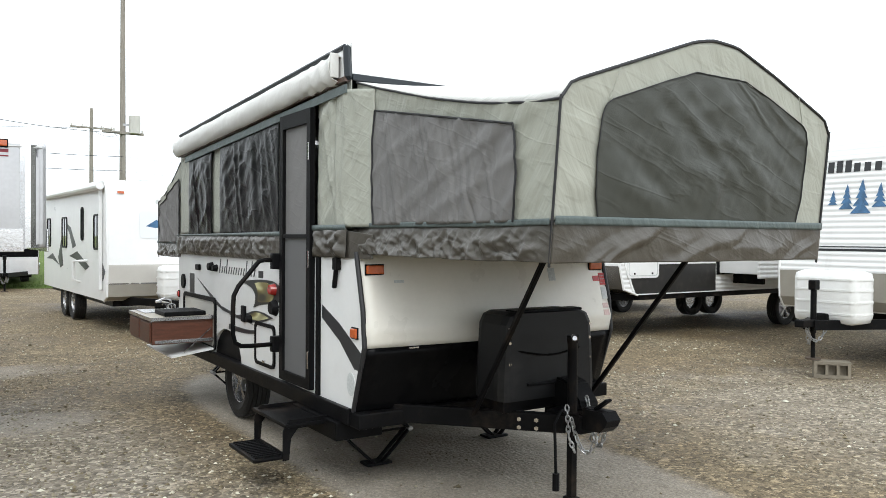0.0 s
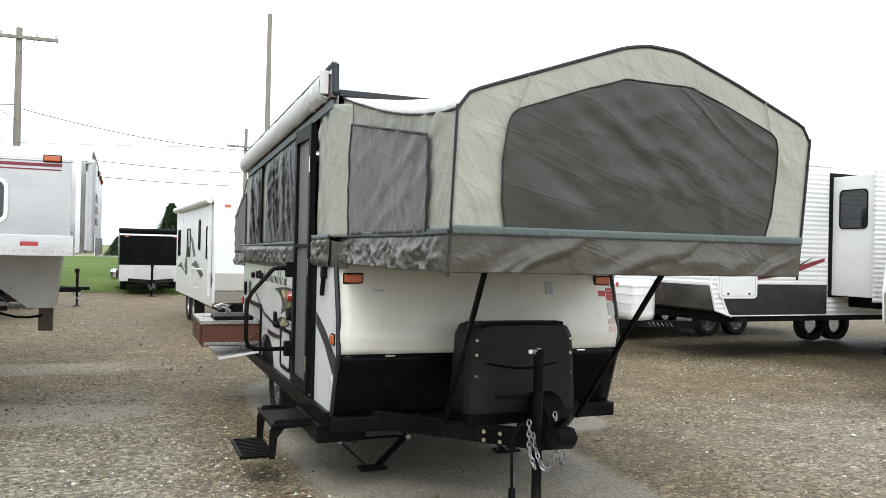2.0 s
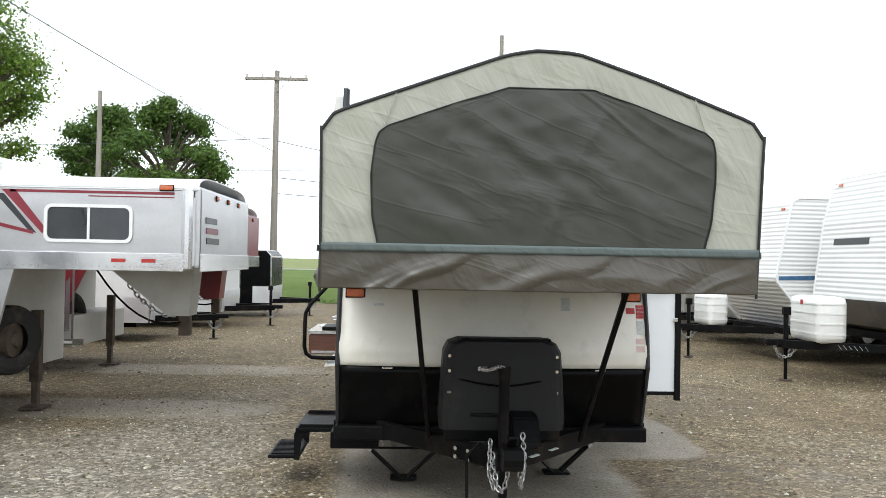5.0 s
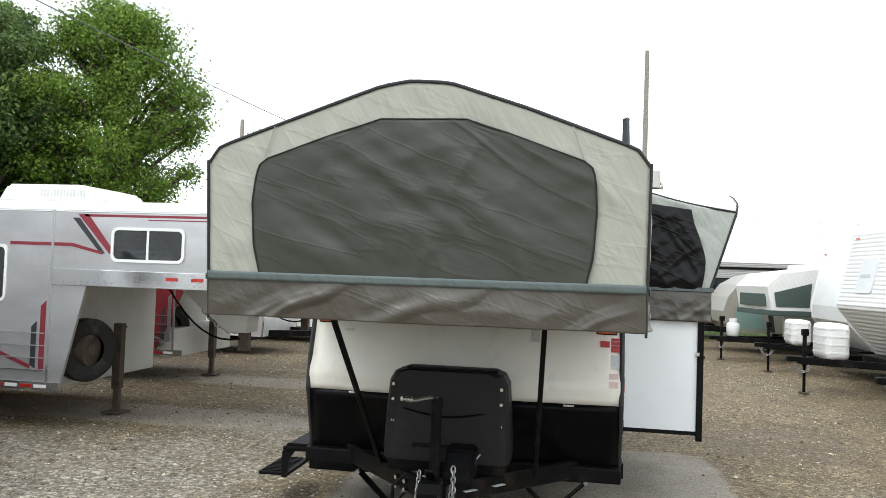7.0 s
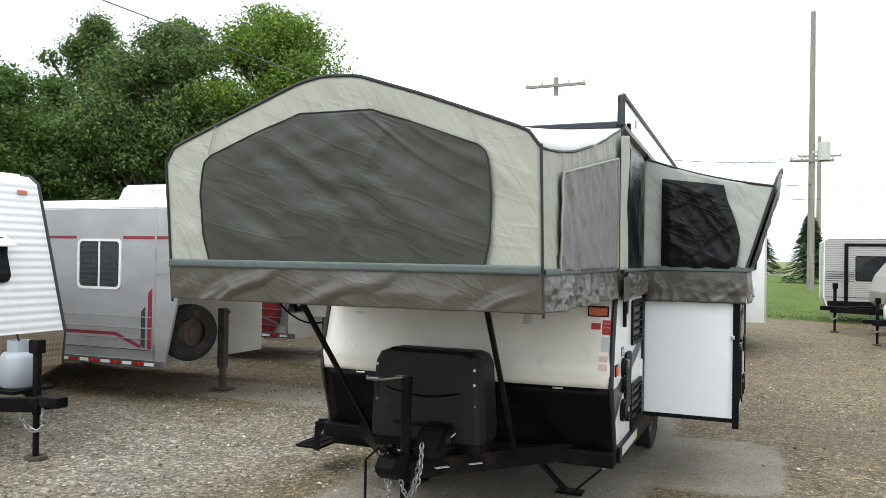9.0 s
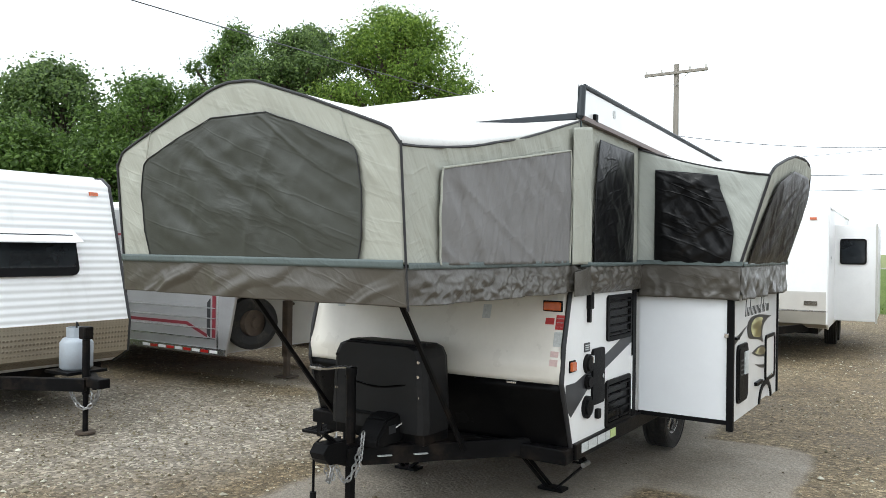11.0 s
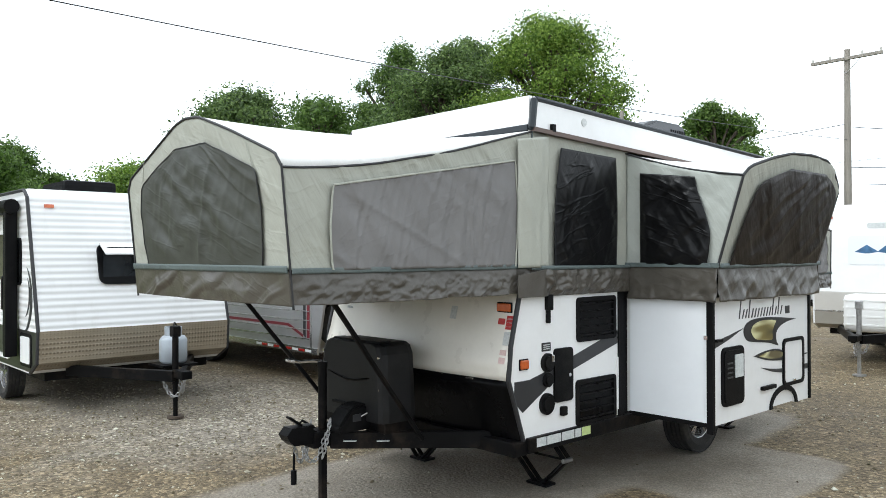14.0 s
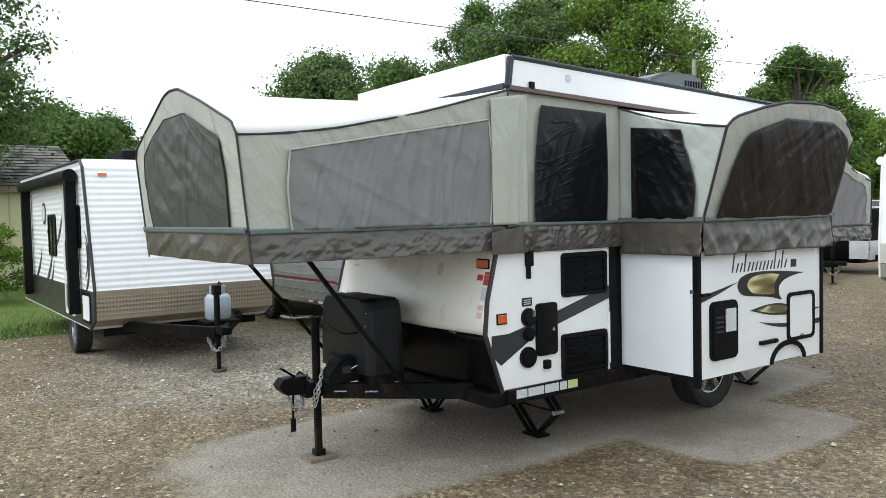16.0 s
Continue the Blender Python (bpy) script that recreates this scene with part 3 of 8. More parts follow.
def scissor_jack(parent, x, y, top=0.46, spread=0.26):
    j = part("stabiliser_jack", box(B(), (x - 0.10, y - 0.06, 0.0), (x + 0.10, y + 0.06, 0.02), 0.004), STEEL_BLACK, parent, "black scissor stabiliser jack on the gravel")
    part("head", box(B(), (x - 0.06, y - 0.045, top - 0.03), (x + 0.06, y + 0.045, top), 0.004), STEEL_BLACK, j)
    mid = 0.5 * top
    for s in (-1, 1):
        for dy in (-0.03, 0.03):
            part("arm", slab(B(), (x + s * 0.03, y + dy, 0.015), (x + s * spread, y + dy, mid), 0.036, 0.012), STEEL_BLACK, j)
            part("arm", slab(B(), (x + s * spread, y + dy, mid), (x + s * 0.05, y + dy, top - 0.015), 0.036, 0.012), STEEL_BLACK, j)
        part("pivot", cyl(B(), (x + s * spread, y - 0.05, mid), (x + s * spread, y + 0.05, mid), 0.018, 10), GALV, j)
    part("screw", cyl(B(), (x - spread, y, mid), (x + spread, y, mid), 0.009, 8), STEEL_BLACK, j)
    return j


# ---- the pop-up camper ----
camper = thing("popup_camper", "open white pop-up tent camper with sage canvas and black trim", "camper")
HX = 1.06          # half width of the box
BACK = 4.25        # rear wall
FRONT = [(0.10, 0.53), (-0.035, 0.935), (-0.01, 1.18), (0.085, 1.54)]   # front wall seen from the side: y, z


def build_box():
    core = [(0.14, 0.54), (0.005, 0.935), (0.03, 1.18), (0.125, 1.52), (BACK - 0.02, 1.52), (BACK - 0.02, 0.54)]
    part("inner_shell", prism(B(), core, 'x', -HX + 0.03, HX - 0.03), BLACK_PLASTIC, camper)
    arch = [(2.62 + 0.40 * math.cos(radians(a)), 0.52 + 0.28 * math.sin(radians(a))) for a in range(180, -1, -15)]
    left = [FRONT[0]] + FRONT[1:] + [(BACK, 1.54), (BACK, 0.55)] + [(y, z) for y, z in arch[::-1]] + [(1.2, 0.55)]
    part("side_wall", prism(B(), left, 'x', -HX, -HX + 0.03), WHITE, camper, "white fibreglass side wall")
    right = FRONT + [(1.19, 1.54), (1.19, 0.55)]
    part("side_wall", prism(B(), right, 'x', HX - 0.03, HX), WHITE, camper, "white fibreglass side wall")
    rear_r = [(3.10, 0.55), (3.10, 1.54), (BACK, 1.54), (BACK, 0.55)]
    part("side_wall", prism(B(), rear_r, 'x', HX - 0.03, HX), WHITE, camper, "white fibreglass side wall")
    part("rear_wall", box(B(), (-HX + 0.03, BACK - 0.018, 0.55), (HX - 0.03, BACK + 0.01, 1.54)), WHITE, camper)
    # front: cream upper panel, black lower panel, bowed a little forward
    def bow(x):
        return -0.045 * (1 - (x / HX) ** 2)
    def upper(u, v):
        x = lerp(-HX + 0.012, HX - 0.012, u)
        z = lerp(0.945, 1.54, v)
        y = poly_at([(0.935, -0.035), (1.06, -0.045), (1.18, -0.012), (1.54, 0.085)], z)
        return (x, y + bow(x), z)
    cloth("front_panel", 24, 16, upper, CREAM, camper, "cream fibreglass upper front panel", 0.012)
    def lower(u, v):
        x = lerp(-HX + 0.012, HX - 0.012, u)
        z = lerp(0.50, 0.94, v)
        return (x, poly_at([(0.50, 0.10), (0.935, -0.035)], z) + bow(x) - 0.006, z)
    cloth("lower_front_panel", 24, 8, lower, BLACK, camper, "glossy black lower front panel", 0.014)
    for s in (-1, 1):
        part("corner_trim", tube(B(), [(s * (HX - 0.004), y - 0.004, z) for y, z in [(0.105, 0.53), (-0.03, 0.92), (-0.04, 0.95), (-0.015, 1.18), (0.08, 1.54)]], 0.017, 8), PIPING, camper)
    for x in (-0.72, -0.42, 0.42, 0.72):
        part("clip", box(B(), (x - 0.035, -0.082, 0.928), (x + 0.035, -0.06, 0.94), 0.003), CHROME, camper, "small metal clip")
    # steel frame under the box
    for s in (-1, 1):
        part("frame_rail", box(B(), (s * HX - 0.03, 0.12, 0.44), (s * HX + 0.03, BACK, 0.545), 0.01), STEEL_BLACK, camper)
    part("front_bumper", box(B(), (-1.07, 0.0, 0.43), (1.07, 0.13, 0.53), 0.012), STEEL_BLACK, camper, "black steel front cross member")
    part("rear_bumper", box(B(), (-1.05, BACK - 0.1, 0.44), (1.05, BACK + 0.02, 0.54), 0.012), STEEL_BLACK, camper)
    part("floor_pan", box(B(), (-1.02, 0.14, 0.47), (1.02, BACK - 0.1, 0.535)), STEEL_BLACK, camper)
    part("axle", cyl(B(), (-0.8, 2.62, 0.33), (0.8, 2.62, 0.33), 0.035), STEEL_BLACK, camper)


build_box()
for s in (-1, 1):
    wheel(camper, s * 0.87, 2.62, 0.335, 0.205, s)
for s, y in ((-0.6, 0.64), (0.6, 0.82), (-0.6, 3.7), (0.6, 3.7)):
    scissor_jack(camper, s, y)


def side_plate(name, pts, side, mat, label="", thick=0.004, parent=None, lift=0.0, hx=None):
    """A flat decal, hatch or vent on a side wall: outline in y, z."""
    x0 = side * ((HX if hx is None else hx) + lift)
    return part(name, prism(B(), pts, 'x', x0, x0 + side * thick), mat, parent or camper, label)


def side_hatch(y0, z0, y1, z1, side, hx=None, mat=None, label="white hatch with black rounded frame"):
    h = (HX if hx is None else hx)
    x0 = side * h
    ob = part("hatch", frame_ring(B(), rrect(y0, z0, y1, z1, 0.05), rrect(y0 + 0.028, z0 + 0.028, y1 - 0.028, z1 - 0.028, 0.035), 'x', x0, x0 + side * 0.014), BLACK_PLASTIC, camper, label)
    part("hatch_door", prism(B(), rrect(y0 + 0.028, z0 + 0.028, y1 - 0.028, z1 - 0.028, 0.035), 'x', x0, x0 + side * 0.006), mat or WHITE, ob)
    part("latch", box(B(), (x0 + side * 0.006, (y0 + y1) / 2 - 0.02, z0 + 0.03), (x0 + side * 0.02, (y0 + y1) / 2 + 0.02, z0 + 0.05), 0.003), CHROME, ob)
    return ob


def marker_light(parent, at, size, mat, axis='y', out=-1, label="orange marker lamp"):
    x, y, z = at
    w, h = size
    bm = B()
    if axis == 'y':
        box(bm, (x - w / 2, y, z - h / 2), (x + w / 2, y + out * 0.022, z + h / 2), 0.008)
    else:
        box(bm, (x, y - w / 2, z - h / 2), (x + out * 0.022, y + w / 2, z + h / 2), 0.008)
    base = part("marker_lamp", bm, mat, parent, label)
    bm = B()
    if axis == 'y':
        box(bm, (x - w / 2 - 0.008, y + 0.002, z - h / 2 - 0.008), (x + w / 2 + 0.008, y + out * 0.008, z + h / 2 + 0.008), 0.004)
    else:
        box(bm, (x - out * 0.002, y - w / 2 - 0.008, z - h / 2 - 0.008), (x + out * 0.008, y + w / 2 + 0.008, z + h / 2 + 0.008), 0.004)
    part("lamp_base", bm, BLACK_PLASTIC, base)


marker_light(camper, (-0.95, 0.035, 1.43), (0.12, 0.055), ORANGE, label="orange-red marker lamp on the front panel")
marker_light(camper, (0.955, 0.035, 1.43), (0.12, 0.055), ORANGE, label="orange-red marker lamp on the front panel")
marker_light(camper, (-HX, 0.075, 1.03), (0.075, 0.06), ORANGE, 'x', -1)
marker_light(camper, (HX, 0.10, 1.045), (0.075, 0.06), ORANGE, 'x', 1)
marker_light(camper, (-HX, 3.93, 1.02), (0.05, 0.06), RED, 'x', -1, "red marker lamp")


def front_plate(name, x0, z0, x1, z1, mat, label):
    def f(z):
        return poly_at([(0.935, -0.035), (1.06, -0.045), (1.18, -0.012), (1.54, 0.085)], z) - 0.045 * (1 - (((x0 + x1) / 2) / HX) ** 2) - 0.0095
    return part(name, prism(B(), [(f(z0) - 0.002, z0), (f(z1) - 0.002, z1), (f(z1) + 0.002, z1), (f(z0) + 0.002, z0)], 'x', x0, x1), mat, camper, label)


front_plate("sticker", 0.985, 1.285, 1.045, 1.375, DECAL_RED, "red and white warning sticker")
front_plate("sticker", 0.915, 1.315, 0.975, 1.355, DECAL_RED, "red warning sticker")
front_plate("sticker", 0.985, 1.18, 1.04, 1.27, DECAL_PALE, "pale printed sticker")
front_plate("sticker", 0.975, 1.115, 1.03, 1.15, DECAL_PINK, "faded pink sticker")
front_plate("sticker", 0.975, 1.06, 1.03, 1.10, DECAL_PINK, "faded pink sticker")
front_plate("sticker", 0.46, 1.33, 0.52, 1.42, DECAL_PALE, "pale printed sticker")
front_plate("sticker", -0.82, 1.345, -0.75, 1.362, DECAL_PALE, "small worn sticker")
for k in range(3):
    front_plate("print_bar", 0.992, 1.30 + 0.025 * k, 1.038, 1.308 + 0.025 * k, DECAL_PALE, "pale bar of print")

# right wall: vents, hatches, inlets, bands
def louvre(y0, z0, y1, z1):
    ob = part("vent", frame_ring(B(), rrect(y0, z0, y1, z1, 0.03), rrect(y0 + 0.03, z0 + 0.03, y1 - 0.03, z1 - 0.03, 0.01), 'x', HX, HX + 0.016), BLACK_PLASTIC, camper, "black louvred appliance vent")
    part("backing", prism(B(), rrect(y0 + 0.028, z0 + 0.028, y1 - 0.028, z1 - 0.028, 0.01), 'x', HX, HX + 0.003), BLACK, ob)
    n = 5
    for k in range(n):
        z = lerp(z0 + 0.05, z1 - 0.05, k / (n - 1))
        for a, c in ((y0 + 0.035, (y0 + y1) / 2 - 0.012), ((y0 + y1) / 2 + 0.012, y1 - 0.035)):
            part("slat", slab(B(), (HX + 0.008, a, z), (HX + 0.008, c, z), 0.02, 0.01), BLACK_PLASTIC, ob)
    return ob


louvre(0.675, 1.15, 1.155, 1.475)
louvre(0.665, 0.54, 1.15, 0.875)
side_plate("band", [(0.005, 0.80), (0.01, 0.935), (0.16, 0.935), (0.4, 0.99), (1.185, 1.205), (1.185, 1.105), (0.42, 0.90), (0.09, 0.72)], 1, DECAL_GREY, "charcoal swoosh decal", 0.003)
hatch_r = side_plate("access_door", rrect(0.415, 0.745, 0.62, 1.125, 0.03), 1, BLACK_PLASTIC, "black plastic access door", 0.018)
part("latch", cyl(B(), (HX + 0.018, 0.575, 0.93), (HX + 0.026, 0.575, 0.93), 0.014), CHROME, hatch_r)
for y, z, r in ((0.345, 1.035, 0.066), (0.345, 0.915, 0.05), (0.335, 0.75, 0.075)):
    ring = part("inlet_cap", cyl(B(), (HX, y, z), (HX + 0.02, y, z), r, 24), BLACK_PLASTIC, camper, "round black inlet cap")
    part("lid", cyl(B(), (HX + 0.02, y, z), (HX + 0.034, y, z), r * 0.72, 24), BLACK_PLASTIC, ring)
part("cap_tab", box(B(), (HX + 0.02, 0.36, 1.04), (HX + 0.04, 0.385, 1.09), 0.004), CHROME, camper)
side_plate("socket", rrect(0.485, 0.645, 0.545, 0.71, 0.012), 1, BLACK_PLASTIC, "small black outlet cover", 0.025)
side_plate("label_plate", rrect(0.29, 1.115, 0.385, 1.175, 0.006), 1, DECAL_BLACK, "small black plate with print", 0.004)
for k in range(3):
    side_plate("print_bar", [(0.305, 1.128 + 0.014 * k), (0.37, 1.128 + 0.014 * k), (0.37, 1.134 + 0.014 * k), (0.305, 1.134 + 0.014 * k)], 1, DECAL_PALE, "", 0.003, lift=0.0035)
side_plate("roof_latch", rrect(0.325, 1.40, 0.385, 1.51, 0.01), 1, BLACK_PLASTIC, "black roof latch", 0.03)
side_plate("roof_latch", rrect(0.335, 1.31, 0.365, 1.41, 0.008), 1, BLACK_PLASTIC, "black roof latch", 0.022)
side_plate("post_trim", [(1.19, 0.50), (1.19, 1.54), (1.26, 1.54), (1.26, 0.50)], 1, BLACK_PLASTIC, "black slide-out opening trim", 0.012)
side_plate("white_edge", [(1.165, 0.60), (1.165, 1.0), (1.185, 1.0), (1.185, 0.60)], 1, WHITE, "", 0.012)
for y0, y1, m, lb in ((0.20, 0.30, DECAL_PALE, "white safety sticker"), (0.31, 0.46, DECAL_PALE, "white safety sticker"), (0.47, 0.61, DECAL_PALE, "white safety sticker"), (0.62, 0.69, DECAL_PALE, "white safety sticker"), (0.70, 0.80, DECAL_LIME, "yellow-green safety sticker")):
    side_plate("sticker", [(y0, 0.475), (y0, 0.535), (y1, 0.535), (y1, 0.475)], 1, m, lb, 0.002, lift=0.031)

# left wall: door, window bands, hatches, lamps
def build_door():
    x = -HX - 0.012
    d = thing("screen_door", "tall narrow dark grey screen door of the camper, closed", "door")
    d.matrix_world = pose(x, 0.985, 0.57)
    y0, y1, z1 = -0.29, 0.27, 1.96
    part("door_frame", frame_ring(B(), [(y0, 0), (y1, 0), (y1, z1), (y0, z1)], [(y0 + 0.06, 0.07), (y1 - 0.06, 0.07), (y1 - 0.06, z1 - 0.1), (y0 + 0.06, z1 - 0.1)], 'x', -0.03, 0.01), BLACK_PLASTIC, d, "dark grey metal door frame")
    part("screen", box(B(), (-0.004, y0 + 0.06, 1.08), (0.0, y1 - 0.06, z1 - 0.1)), SCREEN_GREY, d, "grey mesh screen")
    part("lower_panel", box(B(), (-0.008, y0 + 0.06, 0.07), (0.0, y1 - 0.06, 1.06)), DOOR_MESH, d, "grey lower mesh panel")
    part("crossbar", box(B(), (-0.026, y0 + 0.06, 1.055), (0.0, y1 - 0.06, 1.085), 0.004), BLACK_PLASTIC, d)
    for z in (0.15, 0.85, 1.6):
        part("hinge", box(B(), (-0.036, y0 + 0.01, z), (-0.03, y0 + 0.03, z + 0.12), 0.002), CHROME, d)


build_door()
side_plate("door_post", [(0.575, 0.55), (0.575, 1.54), (0.625, 1.54), (0.625, 0.55)], -1, BLACK_PLASTIC, "black door trim", 0.016)
side_plate("band", [(-0.02, 0.80), (-0.03, 0.90), (0.30, 1.07), (0.57, 1.175), (0.57, 1.085), (0.30, 0.96), (0.08, 0.80)], -1, DECAL_GREY, "charcoal swoosh decal", 0.003)
side_plate("seal", [(0.13 + 0.055 * math.cos(a), 0.70 + 0.075 * math.sin(a)) for a in (k * math.tau / 20 for k in range(20))], -1, DECAL_PALE, "round grey emblem sticker", 0.003)
side_plate("roof_latch", rrect(0.285, 1.42, 0.345, 1.50, 0.01), -1, BLACK_PLASTIC, "black roof latch", 0.035)
part("roof_latch", slab(B(), (-HX - 0.02, 0.31, 1.45), (-HX - 0.02, 0.345, 1.30), 0.03, 0.02, 0.004), BLACK_PLASTIC, camper, "black roof latch")
side_hatch(1.345, 0.60, 1.755, 0.945, -1)
for y, z, w, h, m in ((1.37, 1.225, 0.10, 0.10, RED), (1.35, 1.085, 0.13, 0.13, BLACK_PLASTIC), (1.27, 1.43, 0.10, 0.09, RED), (3.25, 1.33, 0.12, 0.06, BLACK_PLASTIC), (2.85, 1.35, 0.09, 0.07, BLACK_PLASTIC), (2.72, 1.34, 0.07, 0.08, BLACK_PLASTIC), (2.0, 0.98, 0.08, 0.14, BLACK_PLASTIC), (1.85, 0.95, 0.07, 0.07, BLACK_PLASTIC)):
    part("fitting", cyl(B(), (-HX, y, z), (-HX - 0.045, y, z), w / 2, 18, w * 0.36) if abs(w - h) < 0.02 else box(B(), (-HX - 0.025, y - w / 2, z - h / 2), (-HX, y + w / 2, z + h / 2), 0.012), m, camper, "red porch lamp" if m is RED else "black wall fitting")
side_plate("inlet_cap", [(3.75 + 0.06 * math.cos(a), 1.165 + 0.075 * math.sin(a)) for a in (k * math.tau / 20 for k in range(20))], -1, BLACK_PLASTIC, "round black inlet cap", 0.02)
side_plate("label_plate", rrect(3.40, 1.06, 3.55, 1.26, 0.01), -1, DECAL_GREY, "grey printed sticker", 0.003)
part("grab_handle", tube(B(), [(-HX, 1.22, 1.455), (-1.20, 1.215, 1.46), (-1.25, 1.213, 1.45), (-1.41, 1.20, 1.27), (-1.445, 1.198, 1.20), (-1.45, 1.197, 1.12), (-1.45, 1.197, 0.92), (-1.435, 1.198, 0.86), (-1.39, 1.20, 0.83), (-1.30, 1.205, 0.825), (-HX, 1.22, 0.825)], 0.017, 10), STEEL_BLACK, camper, "black grab handle swung out beside the door", smooth=True)
for z in (1.45, 0.825):
    part("handle_bracket", box(B(), (-HX - 0.09, 1.19, z - 0.06), (-HX, 1.25, z + 0.06), 0.01), BLACK_PLASTIC, camper)


def rounded(pts, n=3, keep=()):
    """Rounds the corners of an outline, but for the sharp tips named in keep."""
    pts = [Vector(p) for p in pts]
    out = []
    for i, p in enumerate(pts):
        if i in keep:
            out.append(p)
            continue
        a, c = p.lerp(pts[i - 1], 0.4), p.lerp(pts[(i + 1) % len(pts)], 0.4)
        for k in range(n + 1):
            q = k / n
            out.append(a.lerp(p, q).lerp(p.lerp(c, q), q))
    return [tuple(p) for p in out]


CRESCENT = [(0.013, 0.073), (0.044, 0.134), (0.154, 0.167), (0.363, 0.173), (0.625, 0.158), (0.946, 0.128), (0.78, 0.116), (0.638, 0.086), (0.567, 0.035), (0.572, -0.029), (0.63, -0.079), (0.468, -0.037), (0.232, -0.015), (0.07, 0.003)]
CRESCENT_FILL = [(0.128, 0.073), (0.175, 0.127), (0.311, 0.151), (0.494, 0.145), (0.572, 0.132), (0.533, 0.1), (0.494, 0.042), (0.515, -0.02), (0.363, -0.009), (0.206, 0.005)]
LEAF_TAIL = [(0.18, -0.121), (0.363, -0.095), (0.572, -0.09), (0.735, -0.125), (0.976, -0.166), (1.22, -0.179), (0.976, -0.199), (0.677, -0.198), (0.415, -0.176)]
LEAF_FILL = [(0.264, -0.128), (0.415, -0.105), (0.572, -0.105), (0.705, -0.138), (0.664, -0.174), (0.468, -0.169)]
LONG_TAIL = [(0.298, -0.22), (0.52, -0.253), (0.825, -0.273), (1.22, -0.265), (1.22, -0.311), (0.825, -0.31), (0.52, -0.28)]


def swoosh_set(side, y0, z0, k, hx):
    """The crescent decals: a bronze crescent with a dark edge, a bronze leaf and long charcoal tails."""
    for nm, pts, keep, lift, mat, lb in (("crescent_edge", CRESCENT, (5,), 0.002, DECAL_BLACK, "black crescent decal"), ("crescent", CRESCENT_FILL, (4,), 0.005, GOLD, "bronze crescent decal"), ("leaf_tail", LEAF_TAIL, (0, 5), 0.002, DECAL_GREY, "charcoal leaf-shaped decal"), ("leaf", LEAF_FILL, (0,), 0.005, GOLD, "bronze leaf-shaped decal"), ("tail", LONG_TAIL, (0, 3, 4), 0.002, DECAL_GREY, "charcoal tail decal")):
        side_plate(nm, rounded([(y0 + k * u, z0 + v) for u, v in pts], 3, keep), side, mat, lb, 0.002, lift=lift, hx=hx)


def script_mark(side, ya, yb, z0, h, hx, slant=0.03):
    """Dark slanted strokes in place of a maker's lettering."""
    n = 15
    d = (yb - ya) / n
    for i in range(n):
        hh = h * (1.0 if i in (0, 3, 11, 13) else 0.5)
        y = ya + d * i
        s = slant if yb > ya else -slant
        side_plate("mark_stroke", [(y, z0), (y + d * 0.3, z0), (y + d * 0.3 + s, z0 + hh), (y + s, z0 + hh)], side, DECAL_GREY, "", 0.003, hx=hx)
    y = yb + d * 0.9
    side_plate("mark_block", [(y, z0), (y + d * 1.6, z0), (y + d * 1.6, z0 + h * 0.45), (y, z0 + h * 0.45)], side, DECAL_BLACK, "", 0.003, hx=hx)


swoosh_set(-1, 1.22, 1.12, 0.95, HX)
side_plate("tail", [(3.30, 1.22), (2.6, 1.0), (1.75, 0.90), (2.55, 0.96), (2.8, 1.02)], -1, DECAL_GREY, "charcoal tail decal", 0.003)
side_plate("tail", [(1.75, 1.28), (1.45, 1.25), (1.22, 1.20), (1.45, 1.22)], -1, DECAL_GREY, "charcoal tail decal", 0.003)
script_mark(-1, 2.65, 1.75, 1.30, 0.13, HX)


# the slide-out box on the right
SX, S0, S1, SZ0, SZ1 = 1.756, 1.35, 3.0, 0.545, 1.47


def build_slide():
    s = part("slide_out", box(B(), (HX - 0.25, S0 + 0.012, SZ0 + 0.01), (SX - 0.015, S1 - 0.012, SZ1)), WHITE, camper, "white slide-out box")
    part("front_wall", box(B(), (HX + 0.004, S0, SZ0 + 0.02), (SX - 0.02, S0 + 0.012, SZ1)), material("pale_blue_white_panel", (0.80, 0.82, 0.84), 0.3, var=0.02, grain=30, bump=0.02), s, "plain white end wall of the slide-out")
    arch = [(2.50 + 0.215 * math.cos(radians(a)), 0.545 + 0.13 * math.sin(radians(a))) for a in range(0, 181, 15)]
    face = [(S0, SZ0), (S0, SZ1), (S1, SZ1), (S1, SZ0)] + arch
    part("outer_wall", prism(B(), face, 'x', SX - 0.015, SX), WHITE, s, "white outer wall with a wheel cut-out")
    band = [(2.50 + q * math.cos(radians(a)), 0.545 + r * math.sin(radians(a))) for q, r, rng in ((0.215, 0.13, range(0, 181, 15)), (0.255, 0.17, range(180, -1, -15))) for a in rng]
    part("arch_trim", prism(B(), band, 'x', SX, SX + 0.012), BLACK_PLASTIC, s, "black wheel arch trim")
    for y in (S0, S1):
        part("corner_trim", box(B(), (SX - 0.035, y - 0.02, SZ0 - 0.055 if y == S0 else SZ0), (SX + 0.014, y + 0.02, SZ1), 0.006), BLACK_PLASTIC, s, "black corner trim")
    part("bottom_trim", box(B(), (HX, S0 - 0.006, SZ0 - 0.012), (SX, S0 + 0.02, SZ0 + 0.02), 0.003), BLACK_PLASTIC, s)
    part("clip", box(B(), (SX - 0.05, S0 - 0.03, 1.17), (SX - 0.02, S0, 1.20), 0.003), CHROME, s)
    return s


